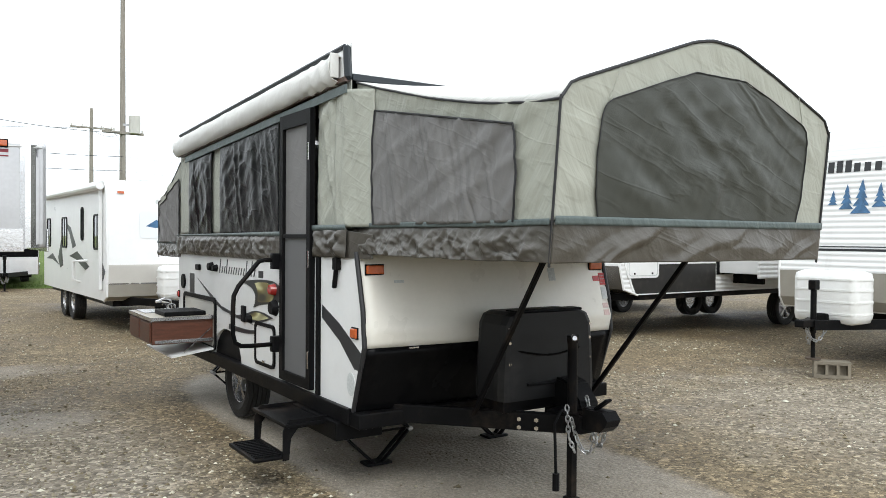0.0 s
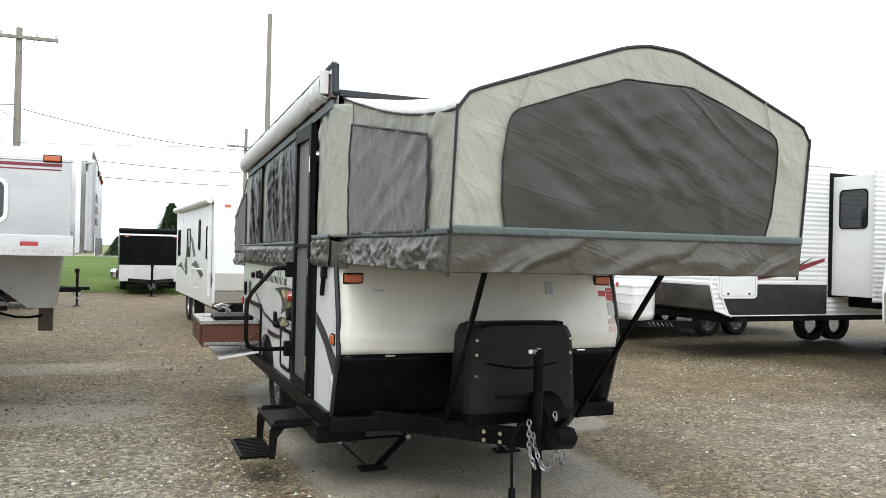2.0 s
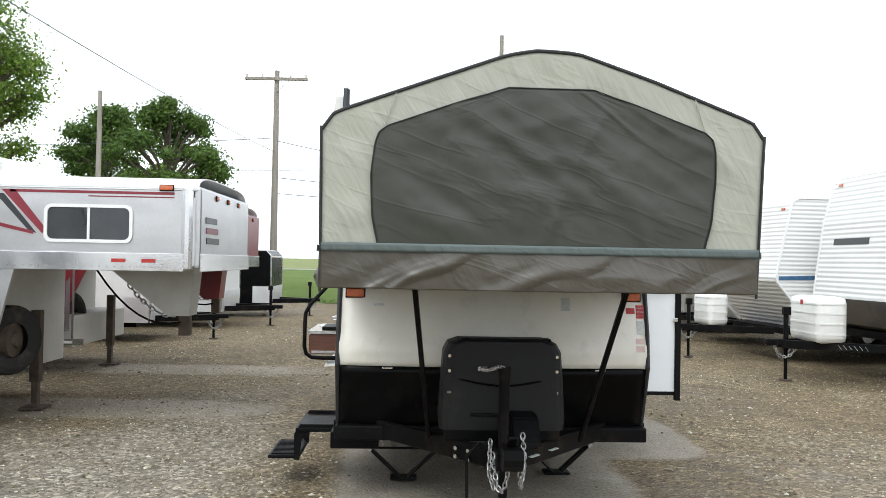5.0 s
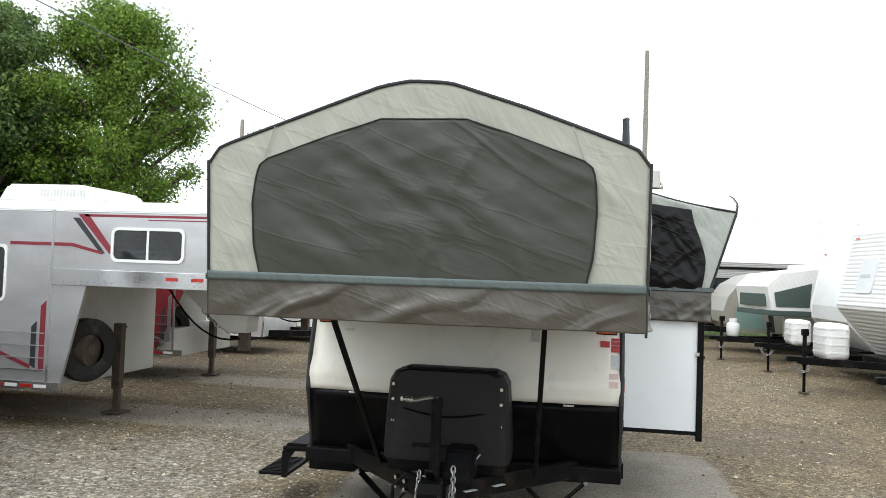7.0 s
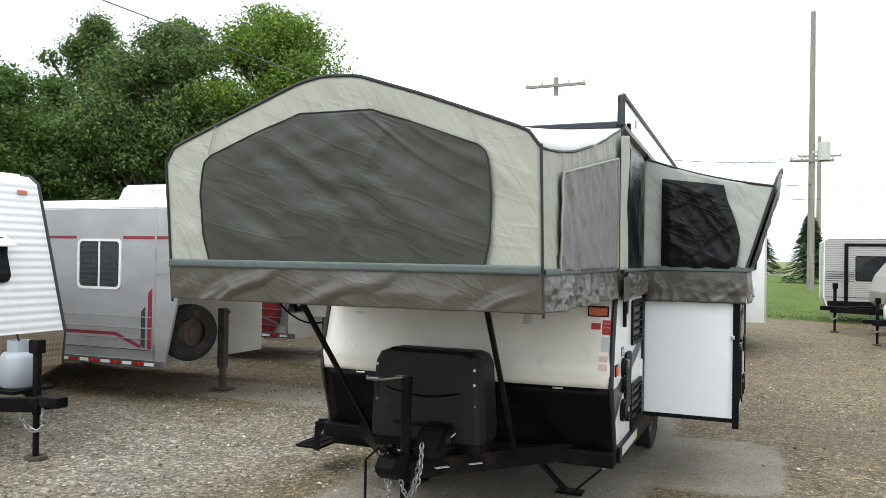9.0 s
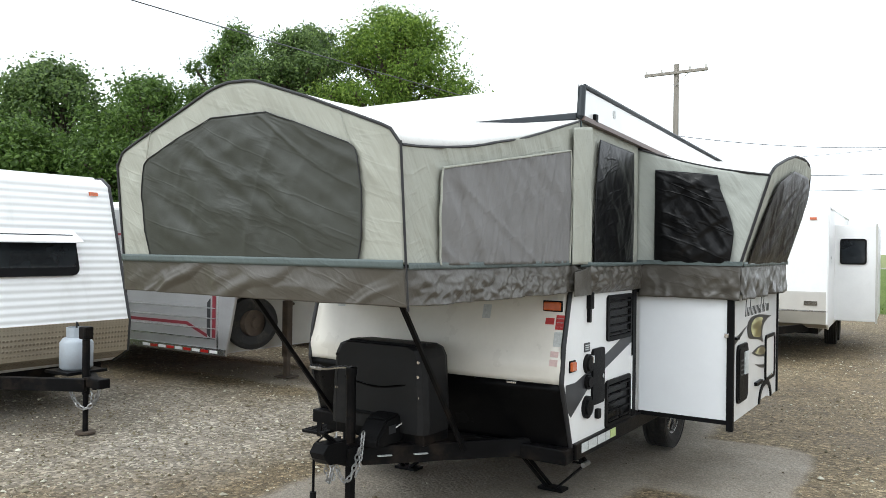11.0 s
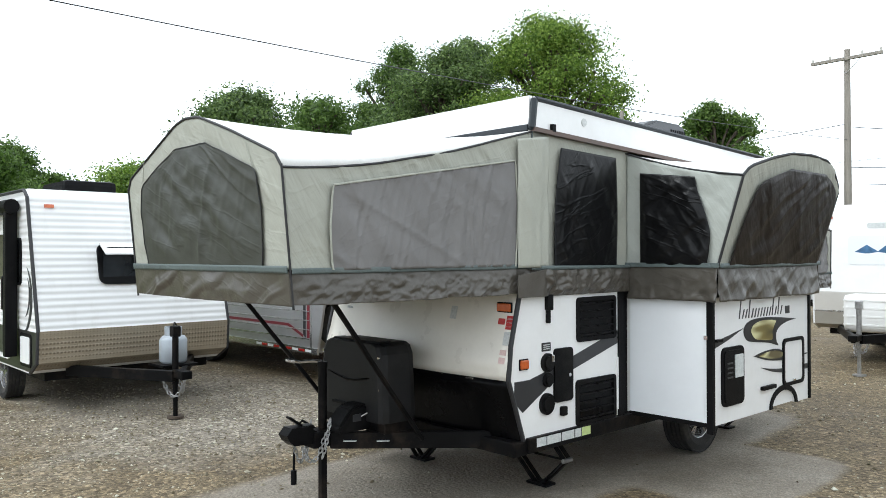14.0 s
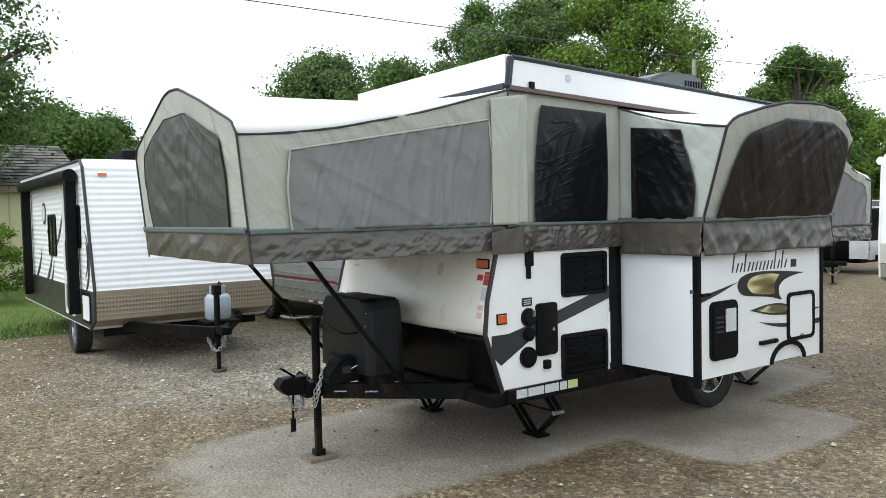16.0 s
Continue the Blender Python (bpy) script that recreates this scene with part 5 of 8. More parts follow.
def slide_tent():
    """The tent over the slide-out: a bowed outer wall that leans out, two end walls, a sloping top."""
    XB, XT = 1.80, 2.03
    ybow = [(1.33, 2.30), (1.37, 2.37), (1.44, 2.41), (1.75, 2.49), (2.0, 2.535), (2.35, 2.55), (2.66, 2.53), (2.86, 2.45), (3.03, 2.34), (3.06, 2.25)]
    def bz(y):
        return smooth_at(ybow, y, 0.03)
    def ox(z):
        return lerp(XB, XT, (z - 1.69) / 0.75)
    def wall(u, v):
        y = lerp(1.345, 3.045, u)
        z = lerp(1.68, bz(y), v)
        yy = lerp(y if v > 0.6 else y, y, v) - 0.0
        return (ox(z) + 0.012 * fold(0, y * 2, z, 2.6, 41) + 0.012 * pleat((z - y * 0.5) * 7, y, 42), yy, z)
    t = cloth("slide_tent", 60, 30, wall, CANVAS, camper, "sage canvas end of the slide-out tent")
    shape = [(1.70, 1.46, 2.985), (1.85, 1.475, 3.0), (2.05, 1.50, 3.005), (2.22, 1.545, 2.985), (2.30, 1.60, 2.94), (2.37, 1.82, 2.80), (2.42, 2.02, 2.62)]
    def scr(u, v):
        z = lerp(1.70, 2.42, v)
        a = smooth_at([(p[0], p[1]) for p in shape], z, 0.02)
        c = smooth_at([(p[0], p[2]) for p in shape], z, 0.02)
        y = lerp(a, c, u)
        return (ox(z) + 0.03 + rim(u, v) * (0.014 * fold(0, y * 1.4, z * 1.3, 2.6, 43) + 0.016 * pleat((y * 0.8 - z) * 5, y + z, 44) + 0.010 * pleat((y + z * 0.7) * 7, z, 45)), y, z)
    brown = cloth_material("brown_black_mesh", (0.016, 0.012, 0.010), 0.3, weave=500, rough=0.38, spec=0.25, fold=0.0, fold_stretch=(1, 1, 1), stain=(0.03, 0.026, 0.022))
    cloth("screen", 70, 40, scr, brown, t, "brown-black creased mesh window")
    part("bow_piping", tube(B(), [(ox(bz(y)), y, bz(y)) for y in [lerp(1.345, 3.045, k / 30) for k in range(31)]], 0.011, 7), PIPING, t)
    for y in (1.345, 3.045):
        part("corner_piping", tube(B(), [(ox(z) + 0.004, y, z) for z in [lerp(1.44, bz(y), k / 8) for k in range(9)]], 0.010, 7), PIPING, t)
    def sk(u, v):
        y = lerp(1.335, 3.05, u)
        z = lerp(1.445, 1.695, v)
        return (1.795 + 0.012 + (0.028 * crumple(0, y * 1.4, z, 3.0, 51) + 0.024 * pleat(y * 6 - z * 8, y + z, 51)) * (1.1 - v), y, z + 0.012 * fold(0, y, 0, 2.5, 5) * (1 - v))
    cloth("skirt", 100, 16, sk, SKIRT, t, "crumpled taupe vinyl skirt")
    def bd(u, v):
        y = lerp(1.335, 3.05, u)
        return (1.835 + 0.006 * fold(0, y, 0, 4, 3), y, lerp(1.685, 1.72, v))
    cloth("binding", 40, 2, bd, GREEN, t, "grey-green binding strip")
    def top_z(q, y):
        return lerp(roof_z(y) - 0.03, bz(y), q) - 0.03 * math.sin(math.pi * q)
    def top(u, v):
        y = lerp(1.345, 3.045, v)
        return (lerp(1.04, ox(bz(y)), u), y, top_z(u, y) + 0.004)
    cloth("tent_roof", 24, 40, top, CANVAS_ROOF, t, "pale vinyl tent roof")
    part("roof_piping", tube(B(), [Vector(top(k / 16, 0)) + Vector((0, -0.004, 0.004)) for k in range(17)], 0.008, 6), PIPING, t)
    for y, s, sd in ((1.345, -1, 61), (3.045, 1, 63)):
        def fw(u, v):
            zt = top_z(u, y)
            z = lerp(1.68, zt, v)
            x = lerp(1.04, ox(z), u)
            w = 0.018 * fold((x + z) * 1.4, 0, (x - z) * 2.0, 2.6, sd) + 0.016 * pleat((z * 1.2 + x) * 5, x, sd)
            return (x, y + s * w * min(1, 6 * u) * min(1, 6 * (1 - u)), z)
        cloth("end_canvas", 40, 34, fw, material_pale, t, "pale grey-green canvas end wall")
        def fs(u, v):
            z = lerp(1.695, lerp(2.41, 2.35, u), v)
            x = lerp(1.185, lerp(1.735, 1.645, max(0, v * 1.6 - 0.6)) + 0.03 * math.sin(math.pi * min(1, v * 1.2)), u)
            w = 0.014 * pleat((x + z * 0.7) * 6, x - z, sd) + 0.012 * pleat((z - x * 0.6) * 7, x + z, sd + 3) + 0.010 * crumple(x * 1.5, 0, z, 3.0, sd)
            return (x, y + s * (0.03 + w * rim(u, v)), z)
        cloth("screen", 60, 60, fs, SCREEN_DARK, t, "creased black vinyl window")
        def fk(u, v):
            x = lerp(1.07, 1.815, u)
            z = lerp(1.445, 1.695, v)
            return (x, y + s * (0.02 + (0.026 * crumple(x * 1.3, 0, z * 1.4, 3.4, sd) + 0.024 * pleat(x * 6 - z * 8, x + z, sd)) * (1.1 - v)), z + 0.012 * fold(x, 0, 0, 3, sd) * (1 - v))
        cloth("skirt", 60, 16, fk, SKIRT, t, "crumpled taupe vinyl skirt")
        part("binding", box(B(), (1.05, y + s * 0.03, 1.69), (1.83, y + s * 0.036, 1.722)), GREEN, t)


material_pale = cloth_material("grey_green_canvas", (0.40, 0.42, 0.385), 0.07)
slide_tent()


# ---- tongue, tank cover, jack, chains ----
def build_tongue():
    for s in (-1, 1):
        part("tongue_beam", slab(B(), (s * 0.80, 0.10, 0.50), (s * 0.06, -0.78, 0.51), 0.05, 0.115, 0.006), STEEL_BLACK, camper, "black steel A-frame beam")
    bm = B()
    box(bm, (-0.075, -0.92, 0.47), (0.075, -0.62, 0.58), 0.01)
    prism(bm, [(-1.10, 0.545), (-1.12, 0.585), (-1.08, 0.63), (-0.95, 0.625), (-0.88, 0.58), (-0.88, 0.50), (-1.06, 0.51)], 'x', -0.055, 0.055)
    box(bm, (-0.045, -0.98, 0.60), (0.045, -0.90, 0.63), 0.008)
    cp = part("coupler", bm, STEEL_BLACK, camper, "black hitch coupler")
    part("coupler_latch", slab(B(), (0, -0.98, 0.63), (0, -1.08, 0.70), 0.05, 0.016, 0.004), STEEL_BLACK, cp)
    part("coupler_plate", box(B(), (0.13, -0.60, 0.47), (0.145, -0.36, 0.55), 0.003), STEEL_BLACK, cp)
    for (x, y, z) in ((-0.2, -0.66, 0.53), (-0.2, -0.66, 0.48), (-0.27, -0.58, 0.53), (-0.27, -0.58, 0.48)):
        part("bolt", cyl(B(), (x, y - 0.01, z), (x - 0.02, y - 0.03, z), 0.014, 6), CHROME, cp, "shiny bolt head")
    jk = part("tongue_jack", cyl(B(), (-0.02, -0.79, 0.50), (-0.02, -0.79, 1.02), 0.031, 16), STEEL_BLACK, camper, "black tongue jack post")
    part("inner_tube", box(B(), (-0.043, -0.813, 0.06), (0.003, -0.767, 0.52), 0.006), STEEL_BLACK, jk)
    part("jack_head", cyl(B(), (-0.02, -0.79, 1.0), (-0.02, -0.79, 1.045), 0.036, 16), STEEL_BLACK, jk)
    part("crank", tube(B(), [(-0.02, -0.79, 1.045), (-0.06, -0.83, 1.05), (-0.12, -0.91, 1.045), (-0.15, -0.945, 1.05)], 0.012, 8), ALLOY, jk, "bare metal crank")
    part("crank_knob", cyl(B(), (-0.14, -0.935, 1.05), (-0.185, -0.985, 1.06), 0.018, 10, 0.013), ALLOY, jk)
    part("jack_pad", box(B(), (-0.055, -0.83, 0.012), (0.015, -0.75, 0.06), 0.006), STEEL_BLACK, jk)
    cov = B()
    # gas bottle cover: a tall rounded shell over two bottles
    prof = [(-0.385, 0.63), (-0.39, 0.70), (-0.375, 0.95), (-0.365, 1.10), (-0.335, 1.155), (-0.28, 1.175), (0.28, 1.175), (0.335, 1.155), (0.365, 1.10), (0.375, 0.95), (0.39, 0.70), (0.385, 0.63)]
    rows = [(-0.575, 0.86), (-0.56, 0.95), (-0.52, 1.0), (-0.32, 1.0), (-0.28, 0.97), (-0.26, 0.9)]
    rings = []
    for y, k in rows:
        rings.append([cov.verts.new((x * k, y + 0.05 * max(0, (z - 0.95)) * (1 if y < -0.5 else 0) + (0.03 if z < 0.9 and y < -0.5 else 0.0) * 0, 0.63 + (z - 0.63) * (0.9 + 0.1 * k))) for x, z in prof])
    for a, c in zip(rings, rings[1:]):
        for i in range(len(prof) - 1):
            cov.faces.new((a[i], a[i + 1], c[i + 1], c[i]))
    cov.faces.new(rings[0])
    cov.faces.new(rings[-1][::-1])
    tc = part("gas_bottle_cover", cov, material("charcoal_moulded_plastic", (0.012, 0.012, 0.0125), 0.5, var=0.2, scale=4, grain=300, bump=0.15, dirt=(0.06, 0.055, 0.05), dirt_amt=0.3, spec=0.22), camper, "charcoal moulded plastic gas bottle cover")
    part("groove", tube(B(), [(x, -0.58 + 0.03 * (abs(x) / 0.33) ** 3, 0.90 + 0.055 * abs(x / 0.33) ** 1.6) for x in [lerp(-0.33, 0.33, k / 14) for k in range(15)]], 0.007, 6), BLACK, tc)
    part("rib", box(B(), (-0.2, -0.59, 0.715), (0.2, -0.57, 0.735), 0.006), BLACK_PLASTIC, tc)
    part("top_seam", box(B(), (-0.26, -0.53, 1.165), (0.30, -0.43, 1.185), 0.008), BLACK_PLASTIC, tc)
    for z in (0.72, 0.86, 0.99, 1.08):
        for s in (-1, 1):
            part("rivet", cyl(B(), (s * 0.33, -0.54, z), (s * 0.33, -0.572, z), 0.010, 10), CHROME, tc)
    part("cover_base", box(B(), (-0.36, -0.54, 0.555), (0.36, -0.26, 0.635), 0.01), STEEL_BLACK, tc)
    bb = B()
    prism(bb, [(-0.80, 0.57), (-0.80, 0.62), (-0.70, 0.735), (-0.60, 0.755), (-0.52, 0.74), (-0.48, 0.57)], 'x', 0.03, 0.20)
    bmesh.ops.bevel(bb, geom=list(bb.edges), offset=0.015, segments=2, affect='EDGES')
    bt = part("battery_box", bb, BLACK_PLASTIC, camper, "black plastic battery box")
    part("label_plate", box(B(), (0.20, -0.69, 0.64), (0.203, -0.62, 0.69)), DECAL_GREY, bt)
    part("tongue_box", box(B(), (-0.36, -0.46, 0.55), (-0.22, -0.30, 0.70), 0.015), BLACK_PLASTIC, camper)
    # labels on the right beam
    for k, (m, lb) in enumerate(((DECAL_PALE, "white label on the beam"), (DECAL_PALE, "round white label on the beam"))):
        a = 0.42 if k else 0.22
        p = Vector((0.06, -0.78, 0.51)).lerp(Vector((0.80, 0.10, 0.50)), a - 0.1)
        dr = Vector((0.74, 0.88, 0)).normalized()
        nrm = Vector((0.88, -0.74, 0)).normalized()
        lp = part("label_plate", slab(B(), p + nrm * 0.027 - dr * 0.045, p + nrm * 0.027 + dr * 0.045, 0.05, 0.004), m, camper, lb)
    ch = B()
    chain(ch, sag((-0.09, -0.86, 0.56), (-0.02, -1.02, 0.50), 0.16, 8))
    chain(ch, [(-0.10, -0.83, 0.63), (-0.11, -0.86, 0.45), (-0.08, -0.88, 0.36)])
    part("safety_chain", ch, GALV, camper, "galvanised safety chain")
    ch = B()
    chain(ch, sag((0.09, -0.84, 0.57), (0.05, -1.0, 0.49), 0.14, 8))
    chain(ch, [(0.09, -0.80, 0.66), (0.10, -0.84, 0.50), (0.08, -0.86, 0.40)])
    part("safety_chain", ch, GALV, camper, "galvanised safety chain")
    part("breakaway_cable", tube(B(), [(0.14, -0.60, 0.60), (0.19, -0.64, 0.66), (0.22, -0.55, 0.70), (0.24, -0.42, 0.62)], 0.005, 6), CANVAS_ROOF, camper, "thin pale cable")
    pg = part("power_cable", tube(B(), [(-0.05, -0.80, 0.56), (-0.17, -0.86, 0.62), (-0.24, -0.88, 0.55), (-0.235, -0.89, 0.25)], 0.009, 7), BLACK_PLASTIC, camper, "black trailer plug lead")
    part("plug", cyl(B(), (-0.235, -0.89, 0.26), (-0.235, -0.89, 0.16), 0.021, 10), BLACK_PLASTIC, pg)


build_tongue()
wb = thing("wood_block", "short weathered timber block under the tongue jack", "wood block", at=(-0.02, -0.79, 0))
part("block", box(B(), (-0.09, -0.11, -0.012), (0.09, 0.11, 0.028), 0.004), TIMBER, wb)
for o in list(wb.children):
    o.location.z = -0.015


# ---- entry step, outdoor kitchen ----
def build_step():
    st = part("entry_step", box(B(), (-1.32, 0.33, 0.40), (-1.02, 0.95, 0.425), 0.006), STEEL_BLACK, camper, "black folding double entry step")
    part("tread", box(B(), (-1.52, 0.36, 0.195), (-1.29, 0.86, 0.222), 0.01), STEEL_BLACK, st, "black grip tread")
    for i in range(12):
        part("grip", box(B(), (-1.50, 0.385 + 0.039 * i, 0.222), (-1.33, 0.40 + 0.039 * i, 0.230), 0.002), BLACK_PLASTIC, st)
    for y in (0.345, 0.875):
        part("step_arm", prism(B(), [(-1.33, 0.19), (-1.29, 0.19), (-1.28, 0.33), (-1.24, 0.39), (-1.02, 0.40), (-1.02, 0.45), (-1.29, 0.45), (-1.33, 0.38)], 'y', y, y + 0.012), STEEL_BLACK, st)
    for ob in (st, *st.children):
        for v in ob.data.vertices:
            v.co.x -= 0.07 * min(1.0, max(0.0, (-0.9 - v.co.x) / 0.4))
            v.co.y += 0.07
    part("step_frame", box(B(), (-1.12, 0.22, 0.32), (-0.78, 0.98, 0.44), 0.01), STEEL_BLACK, st)


build_step()


def build_kitchen():
    k = part("outdoor_kitchen", box(B(), (-1.62, 2.80, 0.645), (-HX - 0.01, 3.62, 0.865), 0.004), WOOD_RED, camper, "cherry brown slide-out outdoor kitchen")
    part("hatch_frame", frame_ring(B(), rrect(2.72, 0.56, 3.74, 1.06, 0.06), rrect(2.76, 0.60, 3.70, 1.02, 0.04), 'x', -HX - 0.016, -HX), BLACK_PLASTIC, k)
    part("hatch_inside", prism(B(), rrect(2.76, 0.60, 3.70, 1.02, 0.04), 'x', -HX - 0.006, -HX), GOOSE_WHITE, k)
    part("counter", box(B(), (-1.635, 2.785, 0.865), (-HX - 0.02, 3.635, 0.892), 0.004), COUNTER, k, "beige laminate counter with metal edge")
    part("counter_edge", frame_ring(B(), [(-1.638, 2.782), (-1.07, 2.782), (-1.07, 3.638), (-1.638, 3.638)], [(-1.63, 2.79), (-1.08, 2.79), (-1.08, 3.63), (-1.63, 3.63)], 'z', 0.863, 0.894), ALLOY, k)
    for y0, y1 in ((2.83, 3.19), (3.23, 3.60)):
        part("drawer_front", box(B(), (-1.636, y0, 0.665), (-1.62, y1, 0.845), 0.01), WOOD_RED, k, "cherry wood drawer front")
    part("cooktop", box(B(), (-1.50, 2.84, 0.892), (-1.12, 3.20, 0.935), 0.012), BLACK_PLASTIC, k, "black two-burner cooktop cover")
    part("sink", box(B(), (-1.58, 3.24, 0.892), (-1.42, 3.58, 0.902), 0.004), ALLOY, k, "steel sink lid")
    fc = B()
    for y in (3.26, 3.50):
        cyl(fc, (-1.30, y, 0.892), (-1.30, y, 0.965), 0.014)
        tube(fc, [(-1.30, y, 0.965), (-1.36, y - 0.02, 0.980), (-1.42, y - 0.03, 0.975)], 0.008, 6)
    tube(fc, [(-1.30, 3.38, 0.892), (-1.30, 3.38, 1.000), (-1.36, 3.37, 1.020), (-1.45, 3.36, 0.990)], 0.011, 8)
    box(fc, (-1.33, 3.24, 0.892), (-1.27, 3.52, 0.910), 0.006)
    part("tap", fc, CHROME, k, "chrome twin tap")
    part("slide_rail", box(B(), (-1.60, 2.785, 0.655), (-1.07, 2.80, 0.685), 0.003), ALLOY, k, "metal drawer rail")
    hd = B()
    prism(hd, [(-1.07, 0.575), (-1.07, 0.59), (-1.46, 0.535), (-1.46, 0.52)], 'y', 2.76, 3.66)
    part("lower_hatch", hd, SMOOTH_WHITE, k, "white fold-down hatch cover")
    part("stay", slab(B(), (-1.09, 2.79, 0.78), (-1.34, 2.79, 0.56), 0.006, 0.006), ALLOY, k)


build_kitchen()


def lengthen_left_wall(k):
    """Spreads what is fixed on the long left wall along its full length, wheel and wall shells left as they are."""
    for ob in camper.children_recursive:
        if ob.type != 'MESH' or ob.name.split(".")[0] in ("tyre", "rim", "arm", "head", "screw", "pivot", "stabiliser_jack", "side_wall", "frame_rail"):
            continue
        v = ob.data.vertices
        if min(p.co.y for p in v) < 0.55 or max(p.co.x for p in v) > -1.0:
            continue
        if ob.parent.name.split(".")[0] in ("bed_platform", "entry_step", "roof"):
            continue
        for p in v:
            p.co.y = 0.35 + (p.co.y - 0.35) * k


lengthen_left_wall(1.085)


# ---- trailers round the yard ----
def tongue_set(t, z, reach, jack_mat=None, pad=0.0):
    """A-frame tongue, coupler, post jack and chains in front of a trailer's nose."""
    f = part("tongue", slab(B(), (-0.75, 0.25, z), (-0.05, -reach, z), 0.06, 0.12, 0.005), STEEL_BLACK, t, "black steel A-frame tongue")
    part("tongue_beam", slab(B(), (0.75, 0.25, z), (0.05, -reach, z), 0.06, 0.12, 0.005), STEEL_BLACK, f)
    part("coupler", box(B(), (-0.06, -reach - 0.22, z - 0.02), (0.06, -reach + 0.05, z + 0.07), 0.015), STEEL_BLACK, f)
    j = part("post_jack", cyl(B(), (0, -reach + 0.08, z - 0.1), (0, -reach + 0.08, z + 0.48), 0.035), jack_mat or STEEL_BLACK, t, "post jack on the tongue")
    part("leg", cyl(B(), (0, -reach + 0.08, 0.02 + pad), (0, -reach + 0.08, z), 0.026), jack_mat or STEEL_BLACK, j)
    part("foot", cyl(B(), (0, -reach + 0.08, pad), (0, -reach + 0.08, pad + 0.02), 0.09), jack_mat or RUST, j)
    part("jack_head", box(B(), (-0.045, -reach + 0.03, z + 0.42), (0.045, -reach + 0.14, z + 0.54), 0.015), jack_mat or STEEL_BLACK, j)
    ch = B()
    chain(ch, sag((-0.1, -reach + 0.2, z - 0.02), (0.03, -reach - 0.1, z - 0.04), 0.2, 8), 0.05, 0.007)
    chain(ch, sag((0.1, -reach + 0.2, z - 0.02), (0.02, -reach - 0.1, z - 0.04), 0.16, 8), 0.05, 0.007)
    part("safety_chain", ch, GALV, t, "galvanised safety chain")
    return f


def tank_cover(t, y, z0, z1, w=0.78, d=0.42, x=0.0):
    bm = B()
    box(bm, (x - w / 2, y - d / 2, z0), (x + w / 2, y + d / 2, z1), 0.1)
    c = part("tank_cover", bm, TANK_WHITE, t, "white moulded double tank cover", smooth=True)
    for k in (0.2, 0.42, 0.64, 0.84):
        z = lerp(z0, z1, k)
        part("rib", frame_ring(B(), rrect(x - w / 2 - 0.006, y - d / 2 - 0.006, x + w / 2 + 0.006, y + d / 2 + 0.006, 0.1), rrect(x - w / 2 + 0.02, y - d / 2 + 0.02, x + w / 2 - 0.02, y + d / 2 - 0.02, 0.08), 'z', z - 0.012, z + 0.012), TANK_WHITE, c)


def gas_bottle(t, x, y, z, mat, r=0.15, h=0.36):
    bm = B()
    prof = [(0.0, r * 0.8), (0.03, r), (h - 0.06, r), (h - 0.015, r * 0.8), (h, r * 0.3)]
    rings = [[bm.verts.new((x + q * math.cos(k * math.tau / 20), y + q * math.sin(k * math.tau / 20), z + a)) for k in range(20)] for a, q in prof]
    for a, c in zip(rings, rings[1:]):
        for k in range(20):
            bm.faces.new((a[k], a[(k + 1) % 20], c[(k + 1) % 20], c[k]))
    bm.faces.new(rings[0][::-1])
    bm.faces.new(rings[-1])
    g = part("gas_bottle", bm, mat, t, "pale grey-blue gas bottle", smooth=True)
    part("collar", frame_ring(B(), [(x + r * 0.62 * math.cos(k * math.tau / 16), y + r * 0.62 * math.sin(k * math.tau / 16)) for k in range(16)], [(x + r * 0.54 * math.cos(k * math.tau / 16), y + r * 0.54 * math.sin(k * math.tau / 16)) for k in range(16)], 'z', z + h - 0.02, z + h + 0.09), mat, g)
    part("valve", cyl(B(), (x, y, z + h), (x, y, z + h + 0.06), 0.02), STEEL_BLACK, g)


def side_window(t, side, hw, y0, z0, y1, z1, label="dark window in a black frame", frame_mat=None):
    x = side * hw
    f = part("window", frame_ring(B(), rrect(y0, z0, y1, z1, 0.07), rrect(y0 + 0.03, z0 + 0.03, y1 - 0.03, z1 - 0.03, 0.05), 'x', x, x + side * 0.018), frame_mat or BLACK_PLASTIC, t, label)
    part("pane", prism(B(), rrect(y0 + 0.03, z0 + 0.03, y1 - 0.03, z1 - 0.03, 0.05), 'x', x, x + side * 0.007), GLASS, f)
    part("mullion", box(B(), (x, (y0 + y1) / 2 - 0.012, z0 + 0.03), (x + side * 0.014, (y0 + y1) / 2 + 0.012, z1 - 0.03)), frame_mat or BLACK_PLASTIC, f)


def side_poly(t, name, side, hw, pts, mat, label="", thick=0.005, lift=0.0):
    x = side * (hw + lift)
    return part(name, prism(B(), pts, 'x', x, x + side * thick), mat, t, label)


def front_curve(front, z):
    return poly_at([(b, a) for a, b in front], z)


